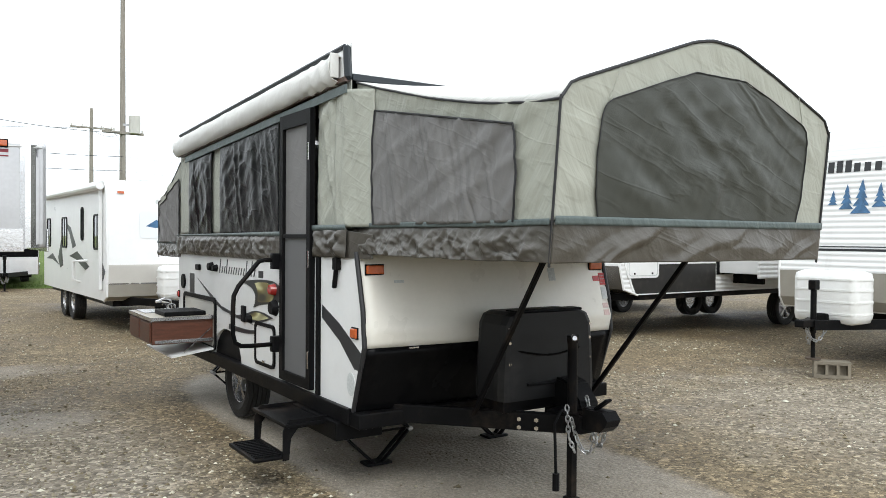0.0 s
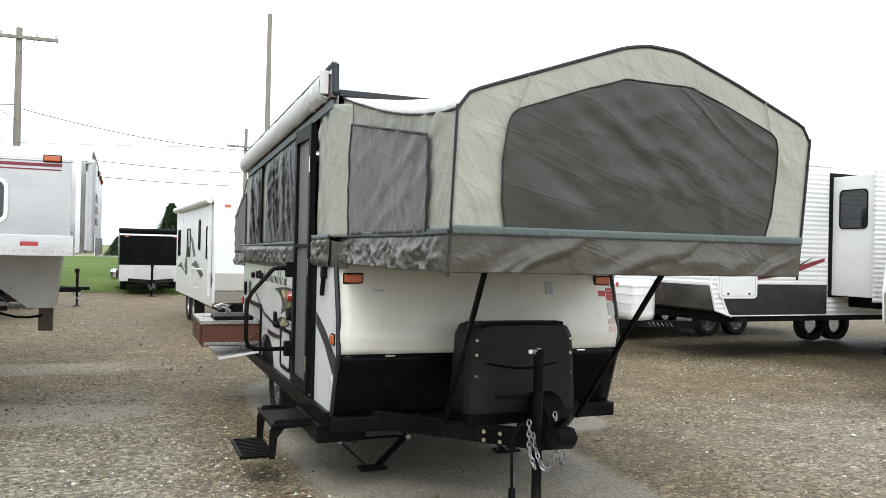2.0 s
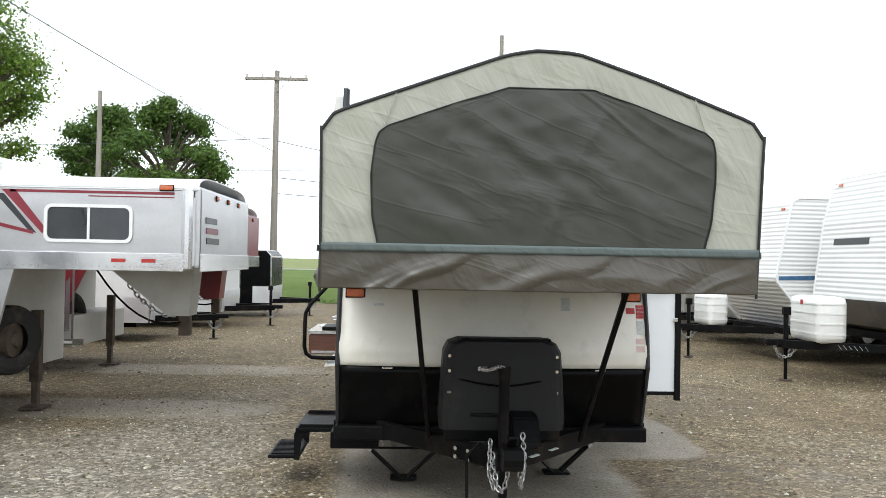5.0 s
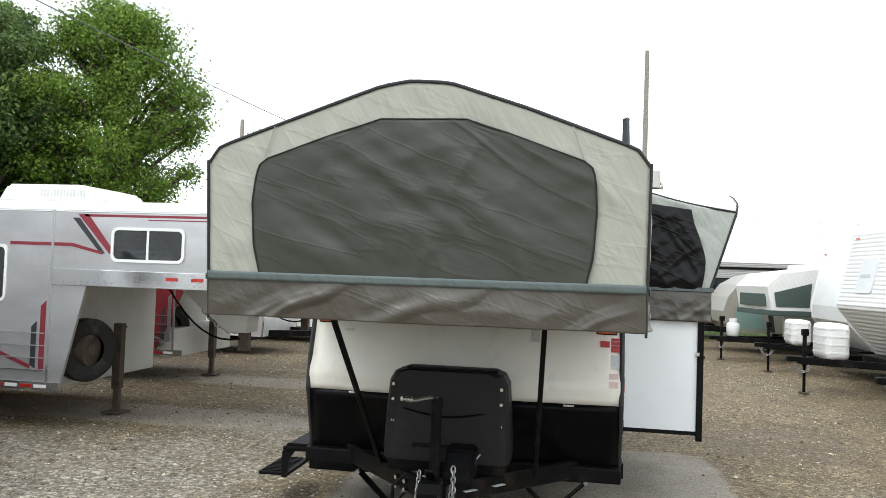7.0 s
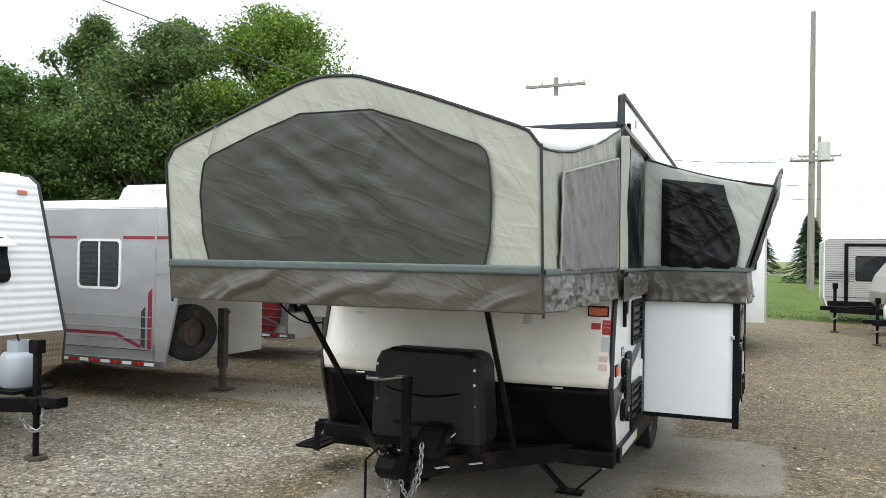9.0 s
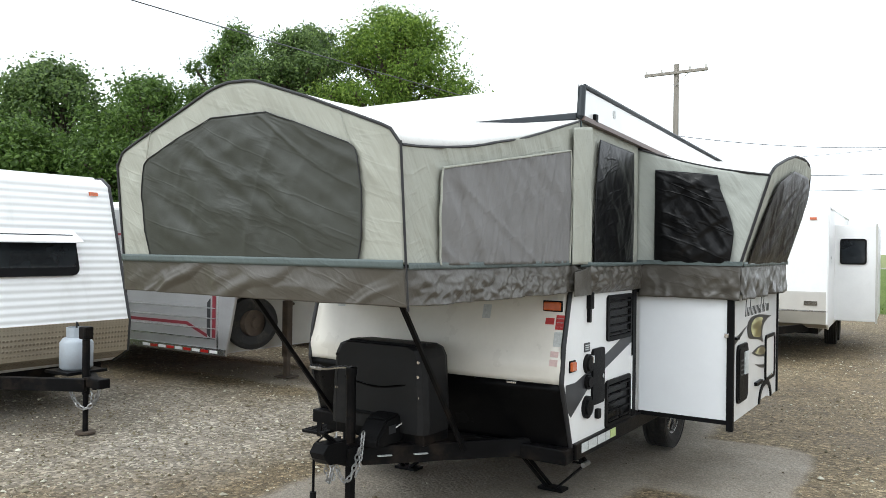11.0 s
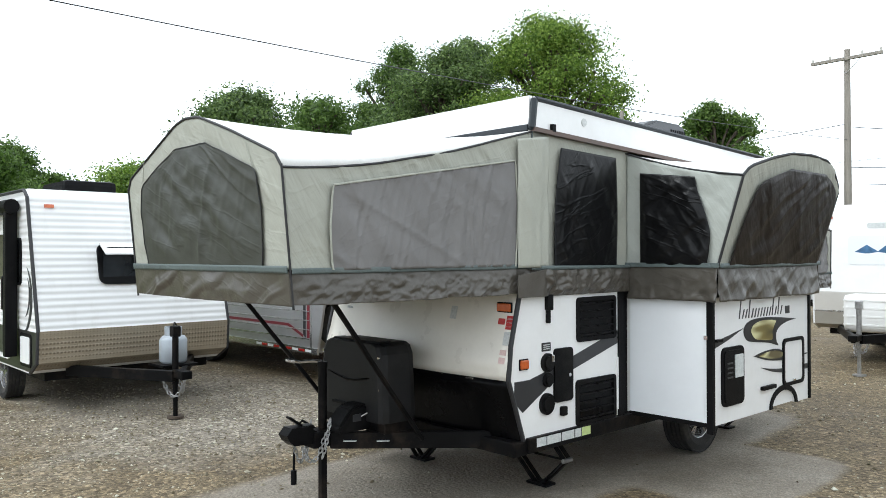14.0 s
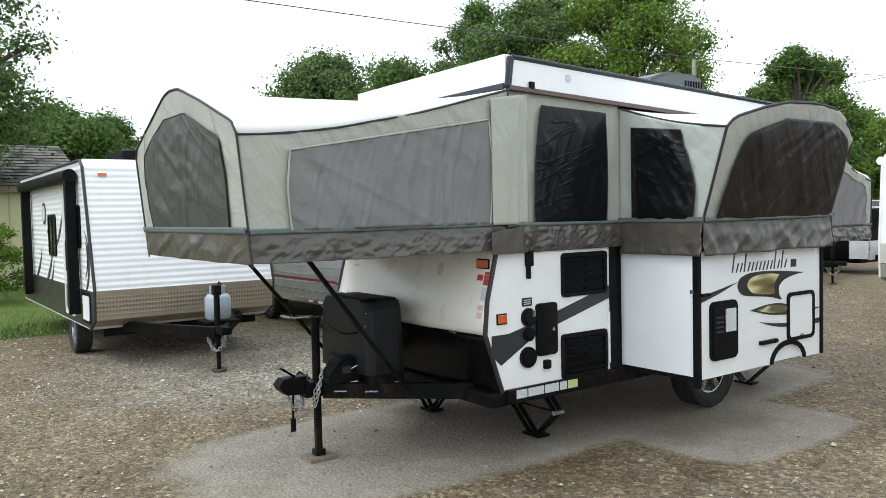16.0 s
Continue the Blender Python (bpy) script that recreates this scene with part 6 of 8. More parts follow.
def nose_poly(t, name, front, x0, z0, x1, z1, mat, label="", thick=0.006, r=0.0):
    """A plate that follows a sloping nose, with rounded ends if r."""
    zs = sorted({z0, z1, *[z for _, z in front if z0 < z < z1], *([z0 + r * k for k in (0.1, 0.3, 0.6, 1)] + [z1 - r * k for k in (0.1, 0.3, 0.6, 1)] if r else [])})
    bm = B()
    rows = []
    for z in zs:
        e = max(0.0, r - (z - z0), r - (z1 - z)) if r else 0.0
        ins = r - math.sqrt(max(0.0, r * r - e * e)) if r else 0.0
        y = front_curve(front, z) - 0.008
        rows.append([bm.verts.new(p) for p in ((x0 + ins, y, z), (x1 - ins, y, z), (x1 - ins, y - thick, z), (x0 + ins, y - thick, z))])
    for a, c in zip(rows, rows[1:]):
        for k in range(4):
            bm.faces.new((a[k], a[(k + 1) % 4], c[(k + 1) % 4], c[k]))
    bm.faces.new(rows[0])
    bm.faces.new(rows[-1][::-1])
    return part(name, bm, mat, t, label)


def trailer(label, at, turn, L, W, front, top, mat_side, mat_front, wheels=(0.55,), wheel_r=0.34, group="parked trailers", name="travel_trailer", trim=None, cat="trailer"):
    """A box trailer. front: y, z down the nose, bottom first."""
    t = thing(name, label, cat, group, at=(at[0], at[1], 0), turn=turn)
    hw = W / 2
    z0 = front[0][1]
    prof = list(front) + [(front[-1][0] + 0.12, top), (L - 0.1, top), (L, top - 0.12), (L, z0)]
    core = part("body", prism(B(), prof, 'x', -hw, hw), mat_side, t, "ribbed trailer body")
    nose = B()
    n = len(front)
    def nf(u, v):
        x = lerp(-hw + 0.01, hw - 0.01, u)
        k = v * (n - 1)
        i = min(n - 2, int(k))
        y = lerp(front[i][0], front[i + 1][0], k - i)
        z = lerp(front[i][1], front[i + 1][1], k - i)
        return (x, y - 0.006, z)
    part("nose_panel", grid(nose, 8, (n - 1) * 4, nf), mat_front, t, "front panel of the trailer")
    for s in (-1, 1):
        part("corner_trim", tube(B(), [(s * hw, y - 0.004, z) for y, z in front] + [(s * hw, front[-1][0] + 0.12, top + 0.004), (s * hw, L - 0.1, top + 0.004)], 0.02, 6), trim or SMOOTH_WHITE, t)
    part("chassis", box(B(), (-hw + 0.15, 0.3, z0 - 0.1), (hw - 0.15, L - 0.1, z0 + 0.01)), STEEL_BLACK, t)
    part("roof", box(B(), (-hw + 0.05, front[-1][0] + 0.2, top), (hw - 0.05, L - 0.15, top + 0.03), 0.01), SMOOTH_WHITE, t)
    for s in (-1, 1):
        for w in wheels:
            wheel(t, s * (hw - 0.14), L * w, wheel_r, 0.2, s)
    for s in (-1, 1):
        nose_poly(t, "marker_lamp", front, s * (hw - 0.22) - 0.05, top - 0.20, s * (hw - 0.22) + 0.05, top - 0.16, ORANGE, "orange marker lamp", 0.02)
    return t, hw


# white ribbed trailer with tan tread plate and a single gas bottle
FR = [(0.30, 0.46), (0.03, 0.60), (0.0, 0.95), (0.42, 2.46)]
wl, hw = trailer("white ribbed travel trailer with tan tread plate and black awning", (-4.74, -0.20), 90, 5.6, 2.26, FR, 2.54, SIDING_WHITE, SIDING_WHITE, (0.30,), 0.32, trim=PIPING)
nose_poly(wl, "stone_guard", FR, -1.12, 0.50, 1.12, 0.955, TREAD_PLATE, "tan tread plate stone guard", 0.008)
nw = nose_poly(wl, "window", FR, -0.43, 1.45, 0.60, 1.93, BLACK_PLASTIC, "black framed front window with raised cover", 0.03, r=0.09)
part("pane", prism(B(), [(x, z) for x, z in rrect(-0.39, 1.49, 0.56, 1.89, 0.07)], 'y', front_curve(FR, 1.6) - 0.055, front_curve(FR, 1.6) - 0.05), GLASS, nw)
part("window_cover", prism(B(), [(front_curve(FR, 1.92) - 0.04, 1.92), (front_curve(FR, 1.92) - 0.25, 1.80), (front_curve(FR, 1.92) - 0.25, 1.815), (front_curve(FR, 1.92) - 0.04, 1.94)], 'x', -0.40, 0.58), SMOOTH_WHITE, nw, "white raised window cover")
tongue_set(wl, 0.47, 1.05)
gas_bottle(wl, 0.16, -0.55, 0.545, TANK_GREY, 0.155, 0.33)
part("gas_hose", tube(B(), [(0.16, -0.55, 0.95), (0.22, -0.45, 1.0), (0.33, -0.35, 0.9), (0.34, -0.4, 0.65)], 0.01, 6), BLACK_PLASTIC, wl, "black gas hose")
part("bottle_tray", box(B(), (-0.05, -0.75, 0.52), (0.37, -0.35, 0.55), 0.006), STEEL_BLACK, wl)
part("awning_roll", cyl(B(), (-hw - 0.1, 0.65, 2.36), (-hw - 0.1, 4.6, 2.36), 0.085, 14), BLACK_PLASTIC, wl, "rolled black awning")
for y in (0.72, 4.4):
    part("awning_arm", box(B(), (-hw - 0.15, y, 0.62), (-hw - 0.02, y + 0.11, 2.36), 0.012), BLACK_PLASTIC, wl, "black awning arm")
dr = part("door", frame_ring(B(), rrect(1.1, 0.55, 1.75, 2.28, 0.06), rrect(1.15, 0.60, 1.70, 2.23, 0.04), 'x', -hw - 0.02, -hw), SMOOTH_WHITE, wl, "white entry door with a dark window")
part("pane", box(B(), (-hw - 0.012, 1.25, 1.5), (-hw, 1.6, 2.05)), GLASS, dr)
part("grab_rail", tube(B(), [(-hw, 0.98, 1.3), (-hw - 0.1, 0.98, 1.28), (-hw - 0.1, 0.98, 0.75), (-hw, 0.98, 0.72)], 0.015, 6), STEEL_BLACK, dr)
side_window(wl, -1, hw, 0.62, 1.45, 0.98, 2.0)
side_window(wl, -1, hw, 2.3, 1.3, 2.9, 1.9)
side_poly(wl, "lower_band", -1, hw, [(0.04, 0.60), (0.02, 0.94), (5.55, 0.94), (5.55, 0.48), (0.3, 0.48)], CHARCOAL, "charcoal lower side band")
def arc_band(cy, cz, r, a0, a1, w):
    """A curved tapering decal in y, z."""
    n = 12
    out = [(cy + r * math.cos(radians(lerp(a0, a1, k / n))), cz + r * math.sin(radians(lerp(a0, a1, k / n)))) for k in range(n + 1)]
    return out + [(cy + (r - w * math.sin(math.pi * k / n)) * math.cos(radians(lerp(a0, a1, k / n))), cz + (r - w * math.sin(math.pi * k / n)) * math.sin(radians(lerp(a0, a1, k / n)))) for k in range(n - 1, 0, -1)]


for cy, cz, r, a0, a1, w in ((0.62, 1.30, 0.42, 120, 265, 0.07), (0.55, 1.34, 0.26, 130, 250, 0.04), (2.6, 2.3, 0.9, 200, 260, 0.07), (3.6, 1.9, 1.1, 205, 265, 0.09), (3.4, 1.55, 0.9, 200, 270, 0.09), (4.3, 1.7, 0.8, 200, 270, 0.08)):
    side_poly(wl, "swoosh", -1, hw, arc_band(cy, cz, r, a0, a1, w), DECAL_GREY, "charcoal curved decal", lift=0.002)
side_poly(wl, "emblem", -1, hw, [(3.25 + 0.17 * math.cos(k * math.tau / 20), 1.92 + 0.17 * math.sin(k * math.tau / 20)) for k in range(20)], DECAL_GREY, "round charcoal emblem", lift=0.002)
side_poly(wl, "emblem_centre", -1, hw, [(3.25 + 0.12 * math.cos(k * math.tau / 20), 1.92 + 0.12 * math.sin(k * math.tau / 20)) for k in range(20)], DECAL_PALE, "", lift=0.008)
side_poly(wl, "emblem_peak", -1, hw, [(2.75, 1.62), (3.05, 1.62), (2.9, 1.78)], DECAL_BLACK, "black printed peak", lift=0.002)
part("door_rail", box(B(), (-hw - 0.12, 0.98, 1.15), (-hw - 0.03, 1.06, 1.55), 0.02), BLACK_PLASTIC, wl, "black folded grab handle")
side_poly(wl, "baggage_frame", -1, hw, rrect(0.22, 0.53, 0.65, 0.91, 0.05), BLACK_PLASTIC, "black baggage door frame", 0.008, lift=0.006)
side_poly(wl, "baggage_door", -1, hw, rrect(0.26, 0.57, 0.61, 0.87, 0.03), SMOOTH_WHITE, "white baggage door", 0.012, lift=0.010)
part("air_conditioner", box(B(), (-0.35, 1.7, 2.56), (0.35, 2.7, 2.80), 0.07), BLACK_PLASTIC, wl, "black roof air conditioner")

# smooth white trailer behind the camper, with a slide-out
FR = [(0.22, 0.52), (0.03, 0.60), (0.0, 1.10), (0.10, 2.36)]
ta, hw = trailer("smooth white travel trailer with taupe nose band, slide-out and awning", (0.24, 9.60), 3, 5.7, 2.12, FR, 2.48, SMOOTH_WHITE, SMOOTH_WHITE, (0.52, 0.66), 0.33)
nose_poly(ta, "nose_band", FR, -1.07, 0.53, 1.07, 0.80, TAUPE, "taupe lower nose band", 0.008)
nose_poly(ta, "nose_band", FR, -1.07, 0.82, 1.07, 1.12, material("pale_taupe_panel", (0.55, 0.53, 0.49), 0.3, var=0.05), "pale taupe nose band", 0.008)
nose_poly(ta, "nose_trim", FR, -1.07, 0.80, 1.07, 0.82, ALLOY, "", 0.012)
nose_poly(ta, "print_panel", FR, -0.55, 1.55, 0.32, 2.0, material("white_print_panel", (0.74, 0.76, 0.78), 0.3, var=0.03), "white panel with a printed landscape", 0.006, r=0.06)
for x0, x1, zt in ((-0.45, -0.1, 1.86), (-0.12, 0.24, 1.90)):
    bm = B()
    prism(bm, [(x0, 1.75), ((x0 + x1) / 2, zt), (x1, 1.75), ((x0 + x1) / 2, 1.72)], 'y', front_curve(FR, 1.8) - 0.02, front_curve(FR, 1.8) - 0.015)
    part("printed_hill", bm, BLUE, ta, "blue printed hill")
nose_poly(ta, "mark", FR, -0.28, 2.12, 0.18, 2.20, DECAL_PALE, "grey oval mark", 0.004, r=0.038)
nose_poly(ta, "clear_lamp", FR, 0.72, 0.90, 0.92, 0.97, CHROME, "small chrome lamp", 0.02)
tongue_set(ta, 0.52, 1.38, GALV)
tank_cover(ta, -0.55, 0.56, 1.12, 0.8)
so = part("slide_out", box(B(), (hw - 0.05, 1.6, 0.56), (hw + 0.66, 4.2, 2.24), 0.01), SMOOTH_WHITE, ta, "white slide-out room")
sw = part("window", frame_ring(B(), rrect(hw + 0.08, 1.55, hw + 0.50, 2.0, 0.05), rrect(hw + 0.11, 1.58, hw + 0.47, 1.97, 0.04), 'y', 1.58, 1.6), BLACK_PLASTIC, so, "dark window in black frame")
part("pane", prism(B(), rrect(hw + 0.11, 1.58, hw + 0.47, 1.97, 0.04), 'y', 1.588, 1.6), GLASS, sw)
part("slide_trim", box(B(), (hw + 0.64, 1.585, 0.53), (hw + 0.675, 1.61, 2.26), 0.004), GOOSE_WHITE, so)
part("awning_roll", cyl(B(), (-hw - 0.07, 0.2, 2.40), (-hw - 0.07, 5.4, 2.40), 0.065, 12), SMOOTH_WHITE, ta, "rolled white awning")
part("awning_arm", box(B(), (-hw - 0.07, 0.3, 0.7), (-hw - 0.01, 0.36, 2.4), 0.01), SMOOTH_WHITE, ta)
for y0, z0, y1, z1 in ((0.45, 1.35, 0.95, 1.95), (3.2, 1.35, 3.7, 1.95), (4.9, 1.35, 5.3, 1.95), (1.75, 1.5, 1.95, 2.1)):
    side_window(ta, -1, hw, y0, z0, y1, z1)
for pts in ([(0.15, 1.0), (0.5, 1.25), (0.62, 1.2), (0.4, 0.95), (0.6, 0.85), (0.3, 0.85)], [(1.3, 1.05), (2.3, 1.3), (3.0, 1.2), (2.4, 1.15), (1.6, 0.98)], [(2.4, 1.4), (2.9, 1.75), (3.6, 1.9), (3.0, 1.65), (2.7, 1.35)], [(4.0, 1.0), (4.7, 1.22), (5.4, 1.1), (4.7, 1.1)], [(3.6, 1.0), (3.8, 1.5), (4.1, 1.15), (3.9, 0.95)]):
    side_poly(ta, "swoosh", -1, hw, pts, DECAL_GREY, "grey swoosh decal")
part("grab_rail", tube(B(), [(-hw, 1.45, 1.15), (-hw - 0.12, 1.5, 1.15), (-hw - 0.12, 2.0, 1.12), (-hw - 0.12, 2.05, 0.8), (-hw, 2.05, 0.75)], 0.02, 6), SMOOTH_WHITE, ta, "white folding grab rail")
part("roof_vent", box(B(), (-0.3, 0.9, 2.5), (0.2, 1.5, 2.58), 0.04), DECAL_PALE, ta, "pale roof vent")

# dark cargo trailer at the end of the lane
FR = [(0.02, 0.42), (0.0, 0.9), (0.0, 1.9)]
tb, hw = trailer("black and aluminium enclosed cargo trailer by the grass", (-1.50, 22.6), 0, 4.0, 1.85, FR, 1.98, BLACK, BLACK, (0.62,), 0.33, name="cargo_trailer", trim=ALU_BRIGHT)
nose_poly(tb, "stone_guard", FR, -0.92, 0.42, 0.92, 0.92, GUARD, "polished stone guard", 0.01)
nose_poly(tb, "top_band", FR, -0.92, 1.83, 0.92, 1.885, SMOOTH_WHITE, "white trim band", 0.012)
part("roof_cap", box(B(), (-hw - 0.02, -0.02, 1.92), (hw + 0.02, 4.0, 2.05), 0.05), BLACK_PLASTIC, tb)
for s in (-1, 1):
    part("fender", box(B(), (s * hw, 2.0, 0.38), (s * (hw + 0.26), 3.0, 0.72), 0.08), ALU_BRIGHT, tb, "polished wheel fender")
tongue_set(tb, 0.45, 1.1)

# right-hand row, tongues towards the lane
FR = [(0.12, 0.70), (0.02, 0.85), (0.0, 1.25), (0.22, 2.75), (0.34, 2.98)]
tw, hw = trailer("white ribbed travel trailer with printed spruce trees and double tank cover", (6.85, 1.12), -90, 8.0, 2.5, FR, 3.06, SIDING_WHITE, SIDING_WHITE, (0.55, 0.66), 0.34)
nose_poly(tw, "nose_band", FR, -1.24, 0.72, 1.24, 1.22, TAUPE, "taupe lower nose panel", 0.008)
nose_poly(tw, "stripe", FR, -1.24, 1.50, 1.24, 1.53, DECAL_BLACK, "thin dark stripe", 0.004)
nose_poly(tw, "stripe", FR, -1.24, 1.55, 1.24, 1.565, DECAL_GREY, "thin grey stripe", 0.004)
for i, (x, h) in enumerate(((-0.78, 0.16), (-0.66, 0.15), (-0.54, 0.16), (-0.42, 0.16), (-0.30, 0.12), (-0.16, 0.12), (-0.02, 0.12), (0.12, 0.16))):
    nose_poly(tw, "mark_stroke", FR, x, 2.56, x + 0.085, 2.56 + h, DECAL_BLACK, "", 0.005)
def spruce_print(x, z, w, h):
    bm = B()
    for k in range(4):
        a, c = z + h * k * 0.22, z + h * (k * 0.22 + 0.34)
        ww = w * (1 - 0.22 * k)
        vs = [bm.verts.new((xx, front_curve(FR, zz) - 0.012 - 0.001 * k, zz)) for xx, zz in ((x - ww / 2, a), (x + ww / 2, a), (x, c))]
        bm.faces.new(vs)
    ob = part("printed_spruce", bm, BLUE, tw, "blue printed spruce tree")
    s = ob.modifiers.new("thickness", 'SOLIDIFY')
    s.thickness = 0.002
for x, z, w, h in ((-0.78, 2.08, 0.2, 0.30), (-0.55, 2.12, 0.14, 0.2), (-0.36, 2.06, 0.2, 0.34), (-0.16, 2.0, 0.28, 0.46), (0.08, 2.08, 0.2, 0.32)):
    spruce_print(x, z, w, h)
side_window(tw, -1, hw, 1.2, 1.6, 1.9, 2.3)
side_poly(tw, "slide_wall", -1, hw, [(0.9, 1.0), (0.9, 2.7), (4.0, 2.7), (4.0, 1.0)], SMOOTH_WHITE, "white slide-out wall", 0.25)
sf = part("slide_window", frame_ring(B(), rrect(1.4, 1.75, 1.95, 2.35, 0.06), rrect(1.43, 1.78, 1.92, 2.32, 0.04), 'x', -hw - 0.27, -hw - 0.25), BLACK_PLASTIC, tw, "dark window in black frame")
part("pane", prism(B(), rrect(1.43, 1.78, 1.92, 2.32, 0.04), 'x', -hw - 0.26, -hw - 0.25), GLASS, sf)
tongue_set(tw, 0.62, 1.28, pad=0.2)
tank_cover(tw, -0.78, 0.62, 1.27, 0.82, 0.45)
part("propane_regulator", box(B(), (-0.1, -1.05, 0.62), (0.08, -0.98, 0.75), 0.02), BLACK_PLASTIC, tw)
cbk = thing("concrete_block", "hollow concrete block under the trailer jack", "concrete block", at=(5.76, 0.95, -0.006), turn=-52)
bm = B()
frame_ring(bm, [(-0.2, 0), (0.2, 0), (0.2, 0.2), (-0.2, 0.2)], [(-0.165, 0.04), (0.165, 0.04), (0.165, 0.16), (-0.165, 0.16)], 'y', -0.1, 0.1)
for x in (-0.06, 0.06):
    box(bm, (x - 0.016, -0.1, 0.03), (x + 0.016, 0.1, 0.17))
box(bm, (-0.168, -0.02, 0.038), (0.168, 0.0, 0.162))
part("block", bm, CONCRETE, cbk)

FR = [(0.42, 0.72), (0.10, 0.82), (0.0, 1.20), (0.16, 2.4), (0.36, 3.10)]
te, hw = trailer("white ribbed trailer with burgundy swoosh and dark metal nose cap", (6.02, 5.92), -90, 8.2, 2.5, FR, 3.17, SIDING_WHITE, SIDING_WHITE, (0.56, 0.64), 0.34)
nose_poly(te, "nose_cap", FR, -1.24, 0.73, 1.24, 1.20, material("dark_metal_nose", (0.16, 0.15, 0.14), 0.22, metal=0.7, var=0.15), "dark metal nose cap", 0.012)
nose_poly(te, "mark", FR, -0.85, 2.02, 0.1, 2.12, DECAL_GREY, "grey maker's mark", 0.005)
side_poly(te, "lower_band", 1, hw, [(0.38, 0.74), (0.24, 1.0), (0.16, 1.22), (2.40, 1.22), (2.40, 0.74)], CHARCOAL, "charcoal lower side band")
side_poly(te, "lower_band", 1, hw, [(5.8, 0.74), (5.8, 1.22), (8.1, 1.22), (8.1, 0.74)], CHARCOAL, "charcoal lower side band")
side_poly(te, "band_edge", 1, hw, [(0.36, 0.72), (0.31, 0.74), (0.10, 1.22), (0.15, 1.22)], SMOOTH_WHITE, "white edge strip", lift=0.006)
side_poly(te, "band_trim", 1, hw, [(0.10, 1.225), (0.10, 1.265), (2.40, 1.265), (2.40, 1.225)], SMOOTH_WHITE, "white trim strip", 0.012)
side_poly(te, "swoosh", 1, hw, [(0.10, 2.34), (0.15, 2.57), (0.55, 2.74), (1.31, 2.88), (0.80, 2.66), (0.45, 2.48)], BURGUNDY, "burgundy swoosh decal")
side_poly(te, "swoosh", 1, hw, [(0.10, 1.36), (0.7, 1.37), (1.5, 1.46), (2.34, 1.66), (2.34, 1.61), (1.6, 1.38), (0.9, 1.29)], BURGUNDY, "burgundy swoosh decal")
side_poly(te, "swoosh", 1, hw, [(0.5, 1.30), (1.2, 1.34), (1.7, 1.47), (2.14, 1.70), (1.75, 1.53), (1.2, 1.43), (0.8, 1.39)], CHARCOAL, "charcoal swoosh decal", lift=0.006)
bd = side_poly(te, "baggage_door", 1, hw, rrect(0.15, 1.00, 0.90, 1.50, 0.07), SMOOTH_WHITE, "white baggage door", 0.02, lift=0.006)
part("door_seam", frame_ring(B(), rrect(0.185, 1.035, 0.865, 1.465, 0.05), rrect(0.195, 1.045, 0.855, 1.455, 0.045), 'x', hw + 0.026, hw + 0.029), DECAL_PALE, bd)
for y in (0.30, 0.72):
    part("latch", box(B(), (hw + 0.026, y, 1.06), (hw + 0.036, y + 0.035, 1.09), 0.004), BLACK_PLASTIC, bd, "black latch")
side_window(te, 1, hw, 0.86, 1.92, 1.82, 2.52)
# the slide-out room: a smooth end wall with a tall window, black seals and a ribbed outer wall
side_poly(te, "slide_seal", 1, hw, [(2.42, 1.02), (2.42, 3.07), (5.8, 3.07), (5.8, 1.02)], BLACK_PLASTIC, "black slide-out seal", 0.012)
so = part("slide_room", box(B(), (hw - 0.1, 2.50, 1.05), (hw + 0.80, 5.70, 3.00), 0.012), SMOOTH_WHITE, te, "smooth white slide-out room")
part("outer_wall", box(B(), (hw + 0.80, 2.46, 0.98), (hw + 0.84, 5.74, 3.04), 0.01), SIDING_WHITE, so, "white ribbed outer wall")
part("slide_window", frame_ring(B(), [(hw + a, z) for a, z in rrect(0.14, 2.14, 0.67, 2.78, 0.08)], [(hw + a, z) for a, z in rrect(0.16, 2.16, 0.65, 2.76, 0.07)], 'y', 2.485, 2.50), BLACK_PLASTIC, so, "black window frame")
part("pane", prism(B(), [(hw + a, z) for a, z in rrect(0.16, 2.16, 0.65, 2.76, 0.07)], 'y', 2.492, 2.50), GLASS, so, "dark window")
part("slide_rail", box(B(), (hw - 0.3, 2.9, 0.86), (hw + 0.6, 2.98, 1.05), 0.008), STEEL_BLACK, te, "black slide-out rail")
part("slide_rail", box(B(), (hw - 0.3, 5.0, 0.86), (hw + 0.6, 5.08, 1.05), 0.008), STEEL_BLACK, te, "black slide-out rail")
part("underbelly", box(B(), (-hw + 0.05, 0.5, 0.63), (hw - 0.03, 8.0, 0.735), 0.01), STEEL_BLACK, te, "black underbelly")
part("roof_vent", prism(B(), [(4.0, 3.17), (4.08, 3.62), (4.36, 3.62), (4.44, 3.17)], 'x', -0.2, 0.2), SMOOTH_WHITE, te, "white roof vent")
marker_light(te, (hw, 0.12, 1.62), (0.06, 0.05), ORANGE, 'x', 1)
marker_light(te, (hw, 0.55, 3.0), (0.06, 0.05), ORANGE, 'x', 1)
for k in range(6):
    part("number_stroke", slab(B(), (0.62 - 0.055 * k * 0.7, -0.20 - 0.055 * k, 0.51), (0.60 - 0.055 * k * 0.7, -0.24 - 0.055 * k, 0.57), 0.012, 0.004), DECAL_PALE, te)
tongue_set(te, 0.54, 1.15)
tank_cover(te, -0.6, 0.58, 1.25, 0.86, 0.45)
part("tank_mark", box(B(), (-0.05, -0.835, 1.12), (0.02, -0.828, 1.19), 0.002), DECAL_RED, te)

